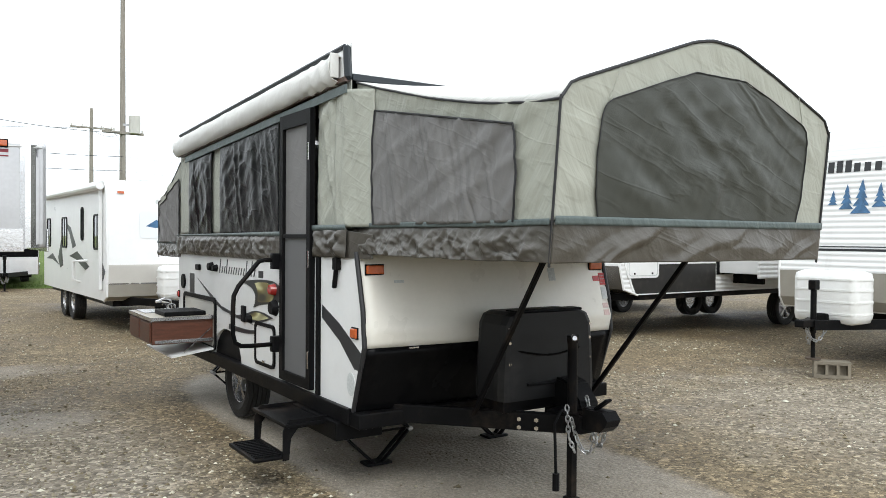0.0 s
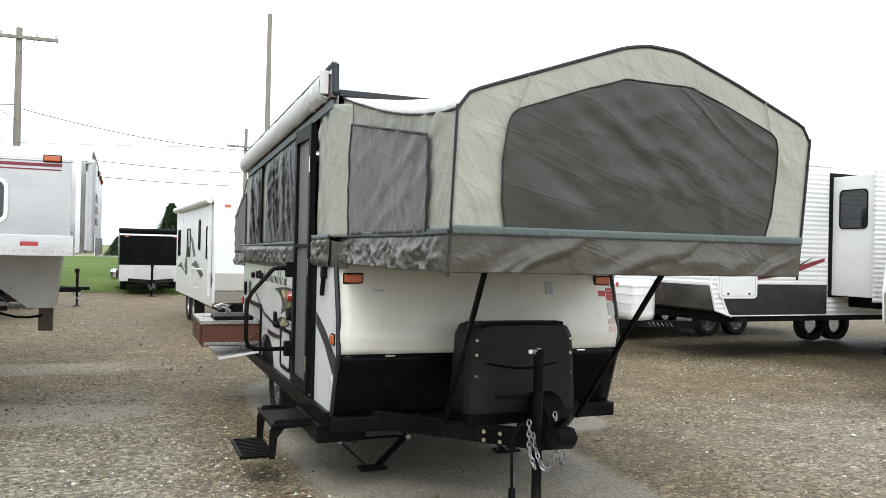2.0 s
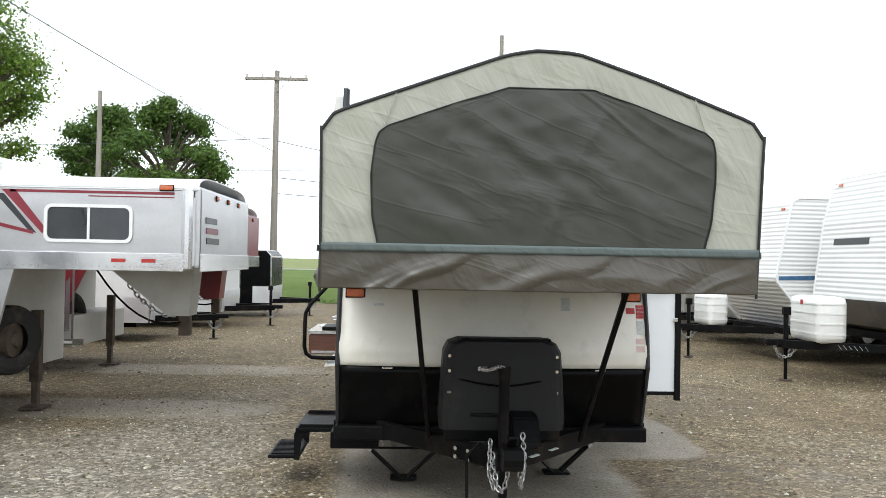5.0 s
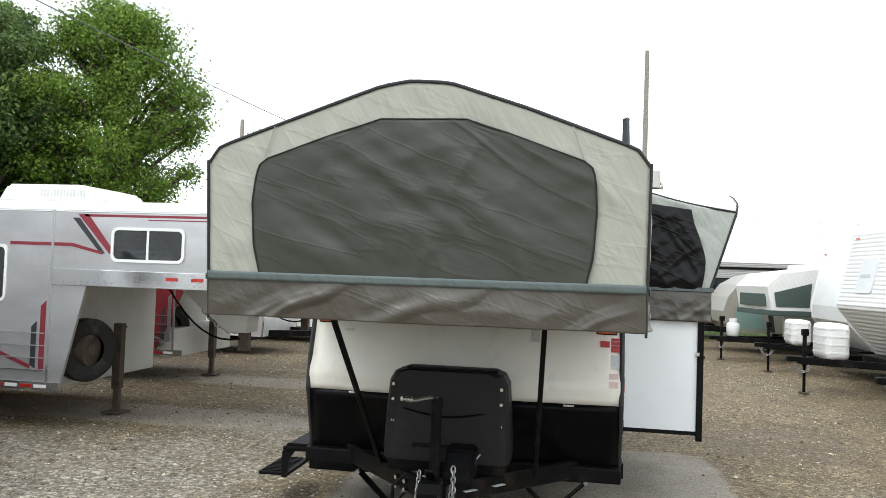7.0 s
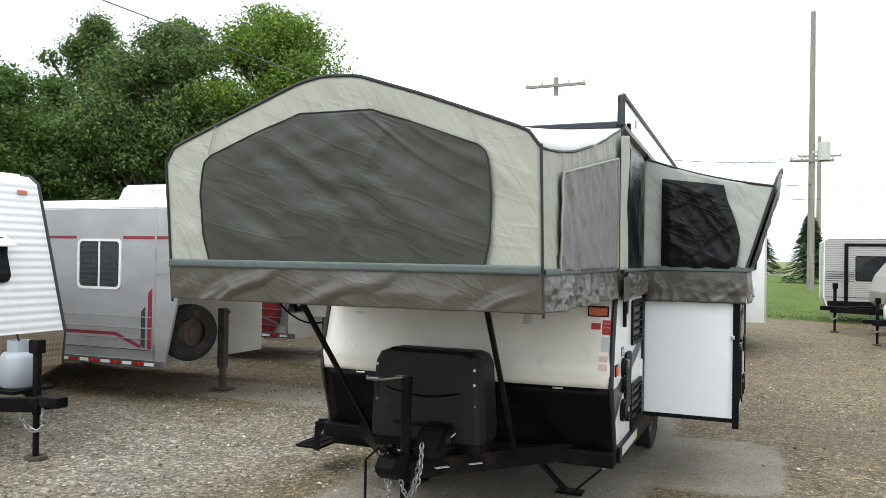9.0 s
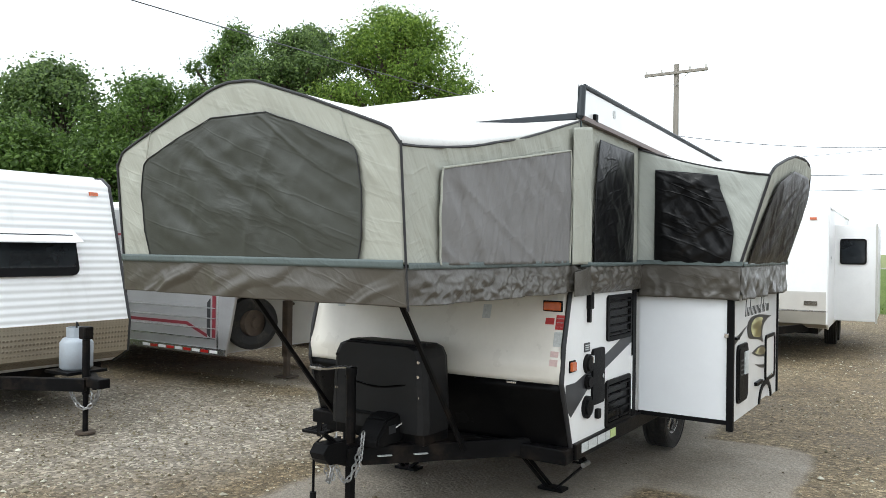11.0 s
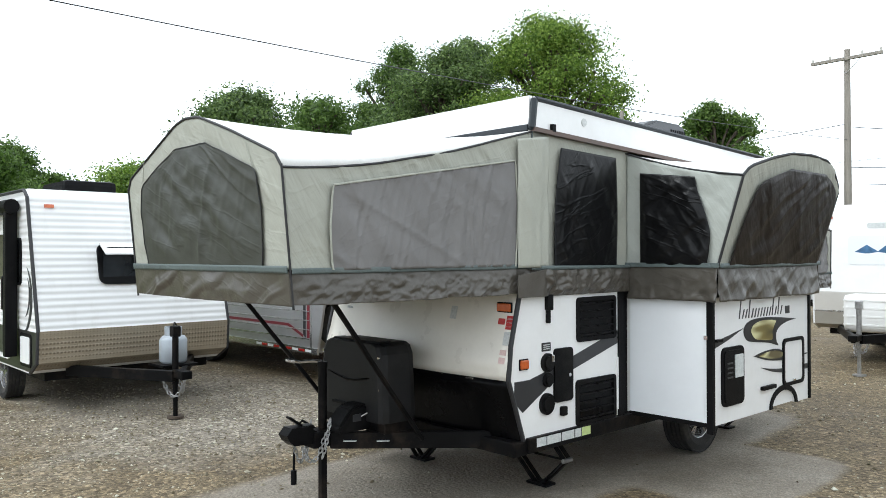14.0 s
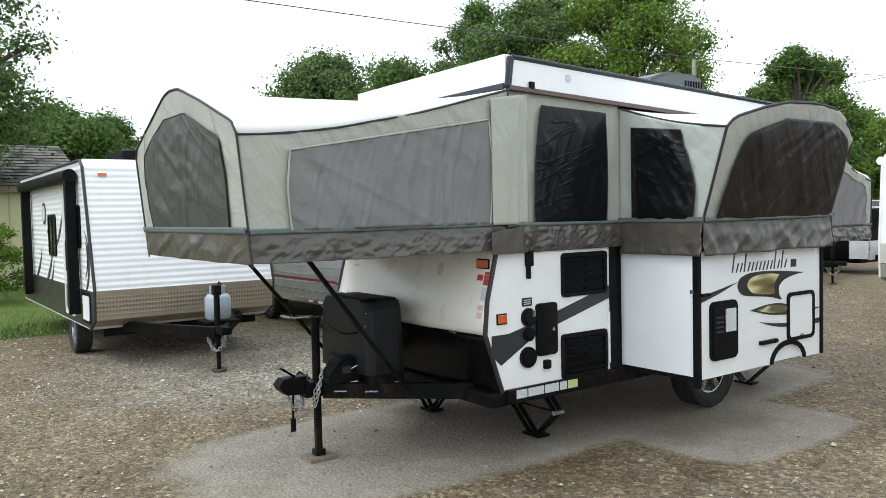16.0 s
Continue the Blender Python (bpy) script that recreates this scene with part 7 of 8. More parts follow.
FR = [(0.75, 0.62), (0.02, 1.45), (0.0, 1.52), (0.30, 2.84)]
tf, hw = trailer("older white ribbed travel trailer with twin white tanks", (5.50, 8.80), -84, 7.0, 2.4, FR, 2.92, SIDING_WHITE, SIDING_WHITE, (0.5, 0.62), 0.33)
nose_poly(tf, "window_cover", FR, -0.55, 1.75, 0.05, 2.35, material("faded_white_panel", (0.72, 0.73, 0.74), 0.5, var=0.06), "white front window cover", 0.03, r=0.05)
nose_poly(tf, "mark", FR, -0.45, 2.02, -0.1, 2.08, DECAL_PALE, "grey maker's mark", 0.036)
side_poly(tf, "swoosh", 1, hw, [(0.05, 1.55), (3.0, 1.62), (3.0, 1.52), (0.05, 1.48)], BLUE, "faded blue stripe")
side_window(tf, 1, hw, 1.5, 1.7, 2.3, 2.3)
tongue_set(tf, 0.56, 1.12)
tank_cover(tf, -0.6, 0.60, 1.22, 0.66, 0.40)

FR = [(0.6, 0.6), (0.02, 1.2), (0.0, 1.5), (0.25, 2.75)]
tg, hw = trailer("white travel trailer with a white tank", (5.80, 11.9), -90, 6.5, 2.4, FR, 2.85, SMOOTH_WHITE, SMOOTH_WHITE, (0.5, 0.62), 0.33)
tongue_set(tg, 0.56, 1.3)
tank_cover(tg, -0.62, 0.62, 1.18, 0.70, 0.42)
side_window(tg, 1, hw, 1.5, 1.6, 2.2, 2.2)


def resize(t, kx, kz):
    """Sets a parked vehicle's true length and width (kx) and height (kz)."""
    t.matrix_world = t.matrix_world @ Matrix.Diagonal((kx, kx, kz, 1))


def folded_tent_trailer(label, at, turn, cloth_mat):
    """A small pop-up seen from far: box, roof, and one bed tent."""
    t = thing("popup_camper", label, "camper", "parked trailers", at=(at[0], at[1], 0), turn=turn)
    part("box", box(B(), (-1.0, 0, 0.45), (1.0, 3.2, 1.15), 0.04), GOOSE_WHITE, t)
    part("roof", box(B(), (-1.02, 0.1, 2.15), (1.02, 3.1, 2.3), 0.05), SMOOTH_WHITE, t)
    part("canvas", box(B(), (-0.97, 0.12, 1.15), (0.97, 3.05, 2.16), 0.02), SCREEN_GREY, t, "grey tent wall")
    bm = B()
    prism(bm, [(0.12, 1.2), (-1.1, 1.2), (-1.2, 1.75), (-0.9, 2.05), (0.12, 2.2)], 'x', -0.95, 0.95)
    b = part("bed_tent", bm, CANVAS_ROOF, t, "white bed tent")
    part("tent_window", prism(B(), [(-0.25, 1.3), (-1.0, 1.3), (-1.05, 1.62), (-0.2, 1.85)], 'x', 0.955, 0.965), cloth_mat, b)
    part("end_window", box(B(), (-0.75, -1.17, 1.3), (0.75, -1.15, 1.7), 0.02), cloth_mat, b)
    part("bed_skirt", box(B(), (-0.98, -1.15, 1.1), (0.98, 0.1, 1.22), 0.02), cloth_mat, b)
    for s in (-1, 1):
        wheel(t, s * 0.85, 1.7, 0.3, 0.18, s)
    tongue_set(t, 0.48, 1.95)
    gas_bottle(t, 0.0, -1.6, 0.55, TANK_WHITE, 0.15, 0.33)
    return t


resize(ta, 1.02, 1.03)
resize(tb, 1.07, 1.06)
resize(tf, 0.96, 0.97)
resize(tg, 0.93, 0.93)
folded_tent_trailer("small white pop-up camper with an open bed tent", (5.98, 14.55), -80, material("green_tent", (0.05, 0.075, 0.065), 0.6))


def teardrop_trailer(label, at, turn):
    """A low teardrop camper: curved profile, green side flash, dark doorway edge."""
    t = thing("teardrop_trailer", label, "trailer", "parked trailers", at=(at[0], at[1], 0), turn=turn)
    prof = [(3.3, 0.42), (0.25, 0.42), (0.02, 0.62), (0.0, 0.85), (0.1, 1.15), (0.32, 1.42), (0.65, 1.60), (1.1, 1.70), (1.7, 1.68), (2.4, 1.5), (3.0, 1.1), (3.3, 0.6)]
    part("body", prism(B(), prof, 'x', -0.9, 0.9), TAUPE, t, "tan curved body")
    for s in (-1, 1):
        part("side_flash", prism(B(), [(0.35, 0.5), (0.25, 0.8), (0.4, 1.15), (0.75, 1.45), (1.05, 1.5), (0.85, 1.0), (0.95, 0.5)], 'x', s * 0.9, s * 0.906), material_teal, t, "pale green side panel")
        part("door_edge", prism(B(), [(1.05, 0.45), (0.95, 1.0), (1.15, 1.5), (1.25, 1.5), (1.07, 1.0), (1.15, 0.45)], 'x', s * 0.9, s * 0.908), DECAL_GREY, t, "dark grey swoosh")
        wheel(t, s * 0.82, 1.9, 0.3, 0.18, s)
    tongue_set(t, 0.46, 0.9)
    t.matrix_world = t.matrix_world @ Matrix.Diagonal((1.1, 1.15, 1.25, 1))


material_teal = material("pale_green_paint", (0.20, 0.30, 0.27), 0.35, var=0.06)
teardrop_trailer("small tan teardrop camper with pale green flash", (4.46, 17.3), -86)
FR = [(0.1, 0.55), (0.0, 0.8), (0.0, 2.7)]
tgy, hw = trailer("long grey ribbed travel trailer with a dark doorway", (3.47, 21.8), -90, 9.0, 2.4, FR, 2.80, SIDING_GREY, SIDING_GREY, (0.6, 0.7), 0.33)
side_window(tgy, 1, hw, 0.93, 1.40, 2.6, 2.23)
side_poly(tgy, "slide_frame", 1, hw, [(0.60, 0.62), (0.60, 2.64), (0.72, 2.64), (0.72, 0.62)], BLACK_PLASTIC, "black slide-out trim", 0.03)
side_poly(tgy, "slide_frame", 1, hw, [(0.60, 2.55), (0.60, 2.64), (6.5, 2.64), (6.5, 2.55)], BLACK_PLASTIC, "black slide-out trim", 0.034)
side_poly(tgy, "lower_band", 1, hw, [(0.1, 0.5), (0.1, 0.72), (9.0, 0.72), (9.0, 0.5)], BLACK_PLASTIC, "black lower band", 0.006)
for k in range(5):
    side_poly(tgy, "dark_rib", 1, hw, [(0.05, 1.38 + 0.075 * k), (0.05, 1.405 + 0.075 * k), (0.90, 1.405 + 0.075 * k), (0.90, 1.38 + 0.075 * k)], DECAL_GREY, "thin dark stripe", 0.006)
side_poly(tgy, "dark_rib", 1, hw, [(0.05, 0.84), (0.05, 0.865), (9.0, 0.865), (9.0, 0.84)], DECAL_GREY, "thin dark stripe", 0.006)
resize(tgy, 0.88, 0.885)


# ---- gooseneck stock trailers ----
def gooseneck(label, at, W, skin, stripe, L, with_ac, name="horse_trailer", slant=(1.67, 1.94), inner=None):
    """Aluminium gooseneck trailer; local y runs back from the nose."""
    t = thing(name, label, "trailer", "parked trailers", at=(at[0], at[1], 0), turn=90)
    hw = W / 2
    neck, zg, zb, zt = 1.92, 1.52, 0.40, 2.30
    prof = [(0.12, zg), (0.0, zg + 0.05), (0.0, zt - 0.1), (0.10, zt), (L, zt), (L, zb), (slant[1] + 0.2, zb), (slant[1] + 0.2, zg)]
    bm = prism(B(), prof, 'x', -hw, hw)
    es = [e for e in bm.edges if all(v.co.y < 0.05 for v in e.verts)]
    body = part("body", bm, skin, t, "smooth metal trailer skin")
    for s in (-1, 1):
        part("nose_corner", cyl(B(), (s * (hw - 0.09), 0.075, zg + 0.02), (s * (hw - 0.09), 0.075, zt), 0.105, 18), ALU_BRIGHT, t, "polished rounded nose corner")
    part("neck_gusset", prism(B(), [(slant[0], zg), (slant[1], zb), (slant[1] + 0.2, zb), (slant[1] + 0.2, zg)], 'x', -hw, -hw + 0.035), skin, t, "slanted side wall under the neck")
    def rf(u, v):
        x = lerp(-hw - 0.005, hw + 0.005, u)
        s = 2 * u - 1
        return (x, lerp(-0.02, L, v), zt - 0.02 + 0.15 * (1 - abs(s) ** 5) ** 0.5)
    cloth("roof", 24, 10, rf, SMOOTH_WHITE, t, "white rounded roof", 0.01)
    part("nose_face", box(B(), (-hw, -0.05, zg + 0.02), (hw, 0.01, zt + 0.02), 0.026), skin, t)
    part("rub_rail", box(B(), (-hw - 0.012, 0.1, zg - 0.01), (-hw, neck + 0.15, zg + 0.16), 0.004), ALU_BRIGHT, t, "polished lower rail")
    part("rub_rail", box(B(), (-hw - 0.012, neck, zb), (-hw, L, zb + 0.09), 0.004), ALU_BRIGHT, t, "polished lower rail")
    rail = part("nose_rail", box(B(), (-hw, -0.064, zg - 0.01), (hw, -0.05, zg + 0.16), 0.004), ALU_BRIGHT, t)
    bm = B()
    for k in range(26):
        cyl(bm, (-hw - 0.012, 0.18 + 0.07 * k, zg + 0.03), (-hw - 0.017, 0.18 + 0.07 * k, zg + 0.03), 0.007, 6)
    tagged(part("rivets", bm, GALV, t, "row of rivets"), kind="stuff")
    for y in (0.36, 0.64):
        part("reflector", box(B(), (-hw - 0.017, y, zg + 0.07), (-hw - 0.012, y + 0.13, zg + 0.105)), RED, t, "red reflector strip")
    for k in range(9):
        part("reflector", box(B(), (-hw - 0.017, neck + 0.15 + 0.17 * k, zb + 0.025), (-hw - 0.012, neck + 0.29 + 0.17 * k, zb + 0.06)), RED if k % 2 else SMOOTH_WHITE, t, "red and white reflector strip")
    side_window(t, -1, hw, 0.58, 1.77, 1.40, 2.13, "dark sliding window in a white frame", SMOOTH_WHITE)
    side_window(t, -1, hw, neck + 0.68, 1.31, neck + 1.38, 1.92, "dark sliding window in a white frame", SMOOTH_WHITE)
    side_poly(t, "stripe", -1, hw, [(0.2, 2.235), (0.2, 2.26), (1.72, 2.26), (1.72, 2.235)], stripe, "red pinstripe")
    side_poly(t, "stripe", -1, hw, [(0.2, 2.205), (0.2, 2.215), (1.0, 2.215), (1.0, 2.205)], stripe, "red pinstripe")
    side_poly(t, "stripe", -1, hw, [(1.35, 1.85), (1.42, 1.85), (1.80, 2.26), (1.68, 2.26)], stripe, "red diagonal stripe")
    side_poly(t, "stripe", -1, hw, [(1.47, 1.85), (1.54, 1.87), (1.86, 2.22), (1.78, 2.22)], DECAL_GREY, "dark diagonal stripe")
    side_poly(t, "stripe", -1, hw, [(1.5, 1.87), (1.85, 1.955), (neck + 0.66, 1.955), (neck + 0.66, 1.92), (1.86, 1.92), (1.5, 1.84)], stripe, "red pinstripe", lift=0.001)
    side_poly(t, "stripe", -1, hw, [(neck + 1.42, 1.955), (L, 1.955), (L, 1.92), (neck + 1.42, 1.92)], stripe, "red pinstripe")
    side_poly(t, "stripe", -1, hw, [(neck + 0.20, 0.62), (neck + 0.26, 0.62), (neck + 0.26, 1.28), (neck + 0.20, 1.34)], stripe, "red upright stripe")
    side_poly(t, "stripe", -1, hw, [(neck + 0.30, 0.62), (neck + 0.36, 0.66), (neck + 0.36, 1.06), (neck + 0.30, 1.12)], DECAL_GREY, "dark upright stripe")
    side_poly(t, "stripe", -1, hw, [(neck + 0.36, 0.66), (neck + 0.75, 0.80), (L, 0.80), (L, 0.76), (neck + 0.76, 0.76), (neck + 0.36, 0.62)], stripe, "red pinstripe", lift=0.001)
    for k in range(4):
        side_poly(t, "rib", -1, hw, [(neck + 0.2, 0.60 + 0.13 * k), (L, 0.60 + 0.13 * k), (L, 0.612 + 0.13 * k), (neck + 0.2, 0.612 + 0.13 * k)], ALU_BRIGHT, "", 0.012)
    part("seam_strip", box(B(), (-hw - 0.008, neck + 0.14, zb), (-hw, neck + 0.17, zt)), ALU_BRIGHT, t)
    marker_light(t, (-hw - 0.01, 0.27, zt - 0.0), (0.12, 0.045), ORANGE, 'x', -1)
    for x in (-0.5, 0.0, 0.5):
        marker_light(t, (x, -0.052, zt - 0.05), (0.06, 0.04), ORANGE)
    for k, (z, m) in enumerate(((1.98, DECAL_GREY), (1.88, stripe), (1.78, DECAL_GREY))):
        part("nose_stripe", box(B(), (-hw + 0.18 + 0.02 * k, -0.056, z), (-hw + 0.62 + 0.05 * k, -0.051, z + 0.06)), m, t, "slanted stripe on the nose")
    # neck: coupler post with gussets
    g = B()
    prism(g, [(0.25, zg), (1.15, zg), (0.52, 1.02), (0.30, 1.02)], 'x', -0.16, 0.16)
    nk = part("neck_box", g, inner or GOOSE_WHITE, t, "painted steel gooseneck box")
    part("coupler_post", box(B(), (-0.05, 0.32, 0.80), (0.05, 0.44, 1.04), 0.01), RUST, nk, "rusty coupler post")
    ch = B()
    chain(ch, sag((0.05, 0.5, 1.0), (0.1, 1.1, 1.45), 0.12), 0.06, 0.008)
    part("neck_chain", ch, GALV, nk)
    part("neck_cable", tube(B(), sag((-0.1, 0.4, 0.95), (-0.1, 1.3, 1.5), 0.2), 0.012, 6), BLACK_PLASTIC, nk)
    # front leg, spare wheel, recess panels
    lg = part("landing_leg", box(B(), (-0.05, neck - 0.02, 0.28), (0.05, neck + 0.08, 1.05), 0.008), RUST, t, "rusty landing leg")
    part("inner_leg", box(B(), (-0.035, neck - 0.005, 0.02), (0.035, neck + 0.065, 0.4), 0.006), RUST, lg)
    part("foot", box(B(), (-0.12, neck - 0.09, 0.0), (0.12, neck + 0.15, 0.02), 0.004), RUST, lg)
    part("crank_shaft", cyl(B(), (0, neck + 0.03, 1.0), (0.12, neck + 0.03, 1.0), 0.02), RUST, lg)
    sp = B()
    cy, cz, r = slant[1] - 0.03, 0.80, 0.345
    seg = 28
    prof2 = [(0.08, 0.5), (0.10, 0.8), (0.085, 0.95), (0.05, 1.0), (-0.05, 1.0), (-0.085, 0.95), (-0.10, 0.8), (-0.08, 0.5)]
    rings = [[sp.verts.new((-hw + 0.40 + r * q * math.cos(k * math.tau / seg), cy - dx, cz + r * q * math.sin(k * math.tau / seg))) for k in range(seg)] for dx, q in prof2]
    for a, c in zip(rings, rings[1:]):
        for k in range(seg):
            sp.faces.new((a[k], a[(k + 1) % seg], c[(k + 1) % seg], c[k]))
    turn_w = Matrix.Translation((-hw + 0.40, cy, cz)) @ Matrix.Rotation(radians(-24), 4, 'Z') @ Matrix.Translation((hw - 0.40, -cy, -cz))
    bmesh.ops.transform(sp, matrix=turn_w, verts=sp.verts)
    spw = part("spare_wheel", sp, RUBBER, t, "black spare tyre on the front wall")
    part("rim", cyl(B(), (-hw + 0.40, cy + 0.08, cz), (-hw + 0.40, cy - 0.07, cz), r * 0.5, 20), RUST, spw, "rusty dark rim")
    part("hub", cyl(B(), (-hw + 0.40, cy - 0.07, cz), (-hw + 0.40, cy - 0.11, cz), r * 0.2, 14), RUST, spw)
    part("front_wall", box(B(), (-hw + 0.04, slant[1] + 0.185, zb + 0.02), (hw - 0.04, slant[1] + 0.198, zg - 0.01)), GOOSE_WHITE, t)
    if inner:
        part("tool_box", box(B(), (-hw + 0.06, slant[1] - 0.30, 0.36), (hw - 0.06, slant[1] + 0.18, 0.80), 0.02), GOOSE_WHITE, t, "white steel box low between the neck walls")
    for y in (L * 0.62, L * 0.74):
        for s in (-1, 1):
            wheel(t, s * (hw - 0.12), y, 0.36, 0.22, s, ALUMINIUM)
    if with_ac:
        bm = B()
        prism(bm, [(neck + 0.0 - 0.25, zt + 0.10), (neck - 0.12, zt + 0.26), (neck + 0.15, zt + 0.31), (neck + 1.05, zt + 0.31), (neck + 1.18, zt + 0.10)], 'x', -0.72, 0.05)
        bmesh.ops.bevel(bm, geom=list(bm.edges), offset=0.03, segments=2, affect='EDGES')
        a = part("air_conditioner", bm, SMOOTH_WHITE, t, "white roof air conditioner")
        for k in range(14):
            part("grille_slot", box(B(), (-0.724, neck + 0.08 + 0.04 * k, zt + 0.17), (-0.72, neck + 0.10 + 0.04 * k, zt + 0.25)), DECAL_PALE, a)
    return t


gooseneck("aluminium gooseneck horse trailer with red stripes and white roof", (-2.62, 3.27), 2.2, ALUMINIUM, BURGUNDY, 8.5, True)
gooseneck("maroon gooseneck stock trailer with a white roof", (-3.14, 6.75), 2.1, MAROON, ALU_BRIGHT, 7.5, False, "stock_trailer", (1.88, 2.4), MAROON)
for y, x, lab, mat, h in ((10.7, -5.48, "white enclosed cargo trailer with a polished stone guard", SMOOTH_WHITE, 2.1), (14.0, -4.92, "white enclosed cargo trailer with a polished stone guard", SMOOTH_WHITE, 2.05), (17.6, -4.42, "black enclosed cargo trailer with a polished stone guard", BLACK, 1.85)):
    FR = [(0.02, 0.38), (0.0, 0.7), (0.02, h - 0.12)]
    tv, hw = trailer(lab, (x, y), 90, 4.4, 1.9, FR, h, mat, mat, (0.6,), 0.32, name="cargo_trailer", trim=ALU_BRIGHT)
    nose_poly(tv, "stone_guard", FR, -0.94, 0.38, 0.94, 0.86, GUARD, "polished stone guard", 0.01)
    nose_poly(tv, "top_band", FR, -0.94, h - 0.18, 0.94, h - 0.13, SMOOTH_WHITE, "white trim band", 0.012)
    side_poly(tv, "stone_guard", -1, hw, [(0.0, 0.40), (0.0, 0.86), (0.5, 0.86), (0.5, 0.40)], GUARD, "polished stone guard")
    tongue_set(tv, 0.44, 1.05)


# ---- grass, road, house, poles ----
GRASS = island_material("grass_blades", [(0.0, (0.055, 0.095, 0.02)), (0.5, (0.09, 0.15, 0.034)), (1.0, (0.15, 0.21, 0.06))], 0.7, 0.25)


def turf_material(name, a, c):
    m, t, b = nodes_of(name)
    n1, n2 = noise_node(t, 0.5, 6, 0.6), noise_node(t, 14, 4, 0.7)
    base = ramp_node(t, n1.outputs[0], [(0.3, a), (0.7, c)]).outputs[0]
    fine = ramp_node(t, n2.outputs[0], [(0.3, (0.6, 0.6, 0.5)), (0.7, (1.25, 1.2, 1.1))]).outputs[0]
    t.links.new(mix_node(t, base, fine, 1.0, 'MULTIPLY'), b.inputs["Base Color"])
    b.inputs["Roughness"].default_value = 0.85
    b.inputs["Specular IOR Level"].default_value = 0.15
    bp = t.nodes.new("ShaderNodeBump")
    bp.inputs["Strength"].default_value = 0.8
    bp.inputs["Distance"].default_value = 0.05
    t.links.new(n2.outputs[0], bp.inputs["Height"])
    t.links.new(bp.outputs[0], b.inputs["Normal"])
    return m


TURF = turf_material("mown_grass", (0.085, 0.135, 0.030), (0.135, 0.195, 0.050))
FIELD = turf_material("far_field", (0.17, 0.21, 0.09), (0.24, 0.27, 0.13))


def rise(y):
    return poly_at([(22, 0.0), (24, 0.03), (30, 0.55), (45, 0.75), (70, 0.8), (160, 1.1), (900, 1.5)], y)


def build_lawn():
    def far(u, v):
        y = [22.6, 23.2, 24, 26, 28, 30, 34, 40, 48, 56][round(v * 9)]
        x = lerp(-60, 60, u)
        slant = max(-2.0, min(2.0, -0.45 * x))
        return (x, y + slant * (1 - v) + (noise.noise(Vector((x * 0.7, 0, 0))) * 0.5 if v == 0 else 0), rise(y) + (0.004 if v else -0.01))
    ob = link_mesh("lawn", grid(B(), 120, 9, far), TURF, True)
    tagged(ob, "mown green grass verge rising behind the yard", "grass", kind="structure")
    def field(u, v):
        y = [60, 75, 100, 160, 300, 900][round(v * 5)]
        return (lerp(-700, 700, u), y, rise(y))
    ob = link_mesh("field", grid(B(), 8, 5, field), FIELD, True)
    tagged(ob, "pale green far field", "field", kind="structure")
    def rd(u, v):
        return (lerp(-200, 200, u), lerp(55.5, 60.5, v), rise(57) + 0.02)
    ob = link_mesh("road", grid(B(), 4, 1, rd), material("asphalt", (0.30, 0.29, 0.27), 0.9, var=0.1), True)
    tagged(ob, "pale grey country road beyond the grass", "road", kind="structure")
    def side(u, v):
        x0 = -8.5 + noise.noise(Vector((0, v * 9, 2))) * 0.35
        x = lerp(x0, -60, u ** 1.6)
        y = lerp(-14, 30, v)
        if y > -0.3:
            x = min(x, lerp(-11.5, -60, u ** 1.6) + noise.noise(Vector((0, v * 9, 2))) * 0.35)
        return (x, y, 0.012 + (0.02 if u > 0.1 else -0.02))
    ob = link_mesh("side_lawn", grid(B(), 24, 120, side), TURF, True)
    tagged(ob, "mown green grass beside the yard", "grass", kind="structure")


build_lawn()


def grass_tufts():
    rng = np.random.default_rng(5)
    n = 9000
    pts = []
    a = rng.uniform(0, 1, n)
    x = np.where(a < 0.6, -8.45 - rng.exponential(2.2, n), rng.uniform(-12, 8, n))
    y = np.where(a < 0.6, rng.uniform(-7, -0.4, n), 22.7 + rng.exponential(1.3, n))
    z = np.where(a < 0.6, 0.0, np.interp(y, [22, 24, 30, 45], [0, 0.03, 0.55, 0.75]))
    y = np.where(a < 0.6, y, y + np.clip(-0.45 * x, -2, 2))
    h = rng.uniform(0.03, 0.10, n)
    ang = rng.uniform(0, math.tau, n)
    w = rng.uniform(0.006, 0.016, n)
    lx, ly = rng.normal(0, 0.03, n), rng.normal(0, 0.03, n)
    v = np.stack([np.stack([x - w * np.cos(ang), y - w * np.sin(ang), z], 1), np.stack([x + w * np.cos(ang), y + w * np.sin(ang), z], 1), np.stack([x + lx, y + ly, z + h], 1)], 1).reshape(-1, 3)
    me = bpy.data.meshes.new("grass")
    me.from_pydata(v.tolist(), [], np.arange(3 * n).reshape(-1, 3).tolist())
    me.materials.append(GRASS)
    tagged(new("grass", me), "short grass blades along the yard edge", "grass", kind="stuff")


grass_tufts()


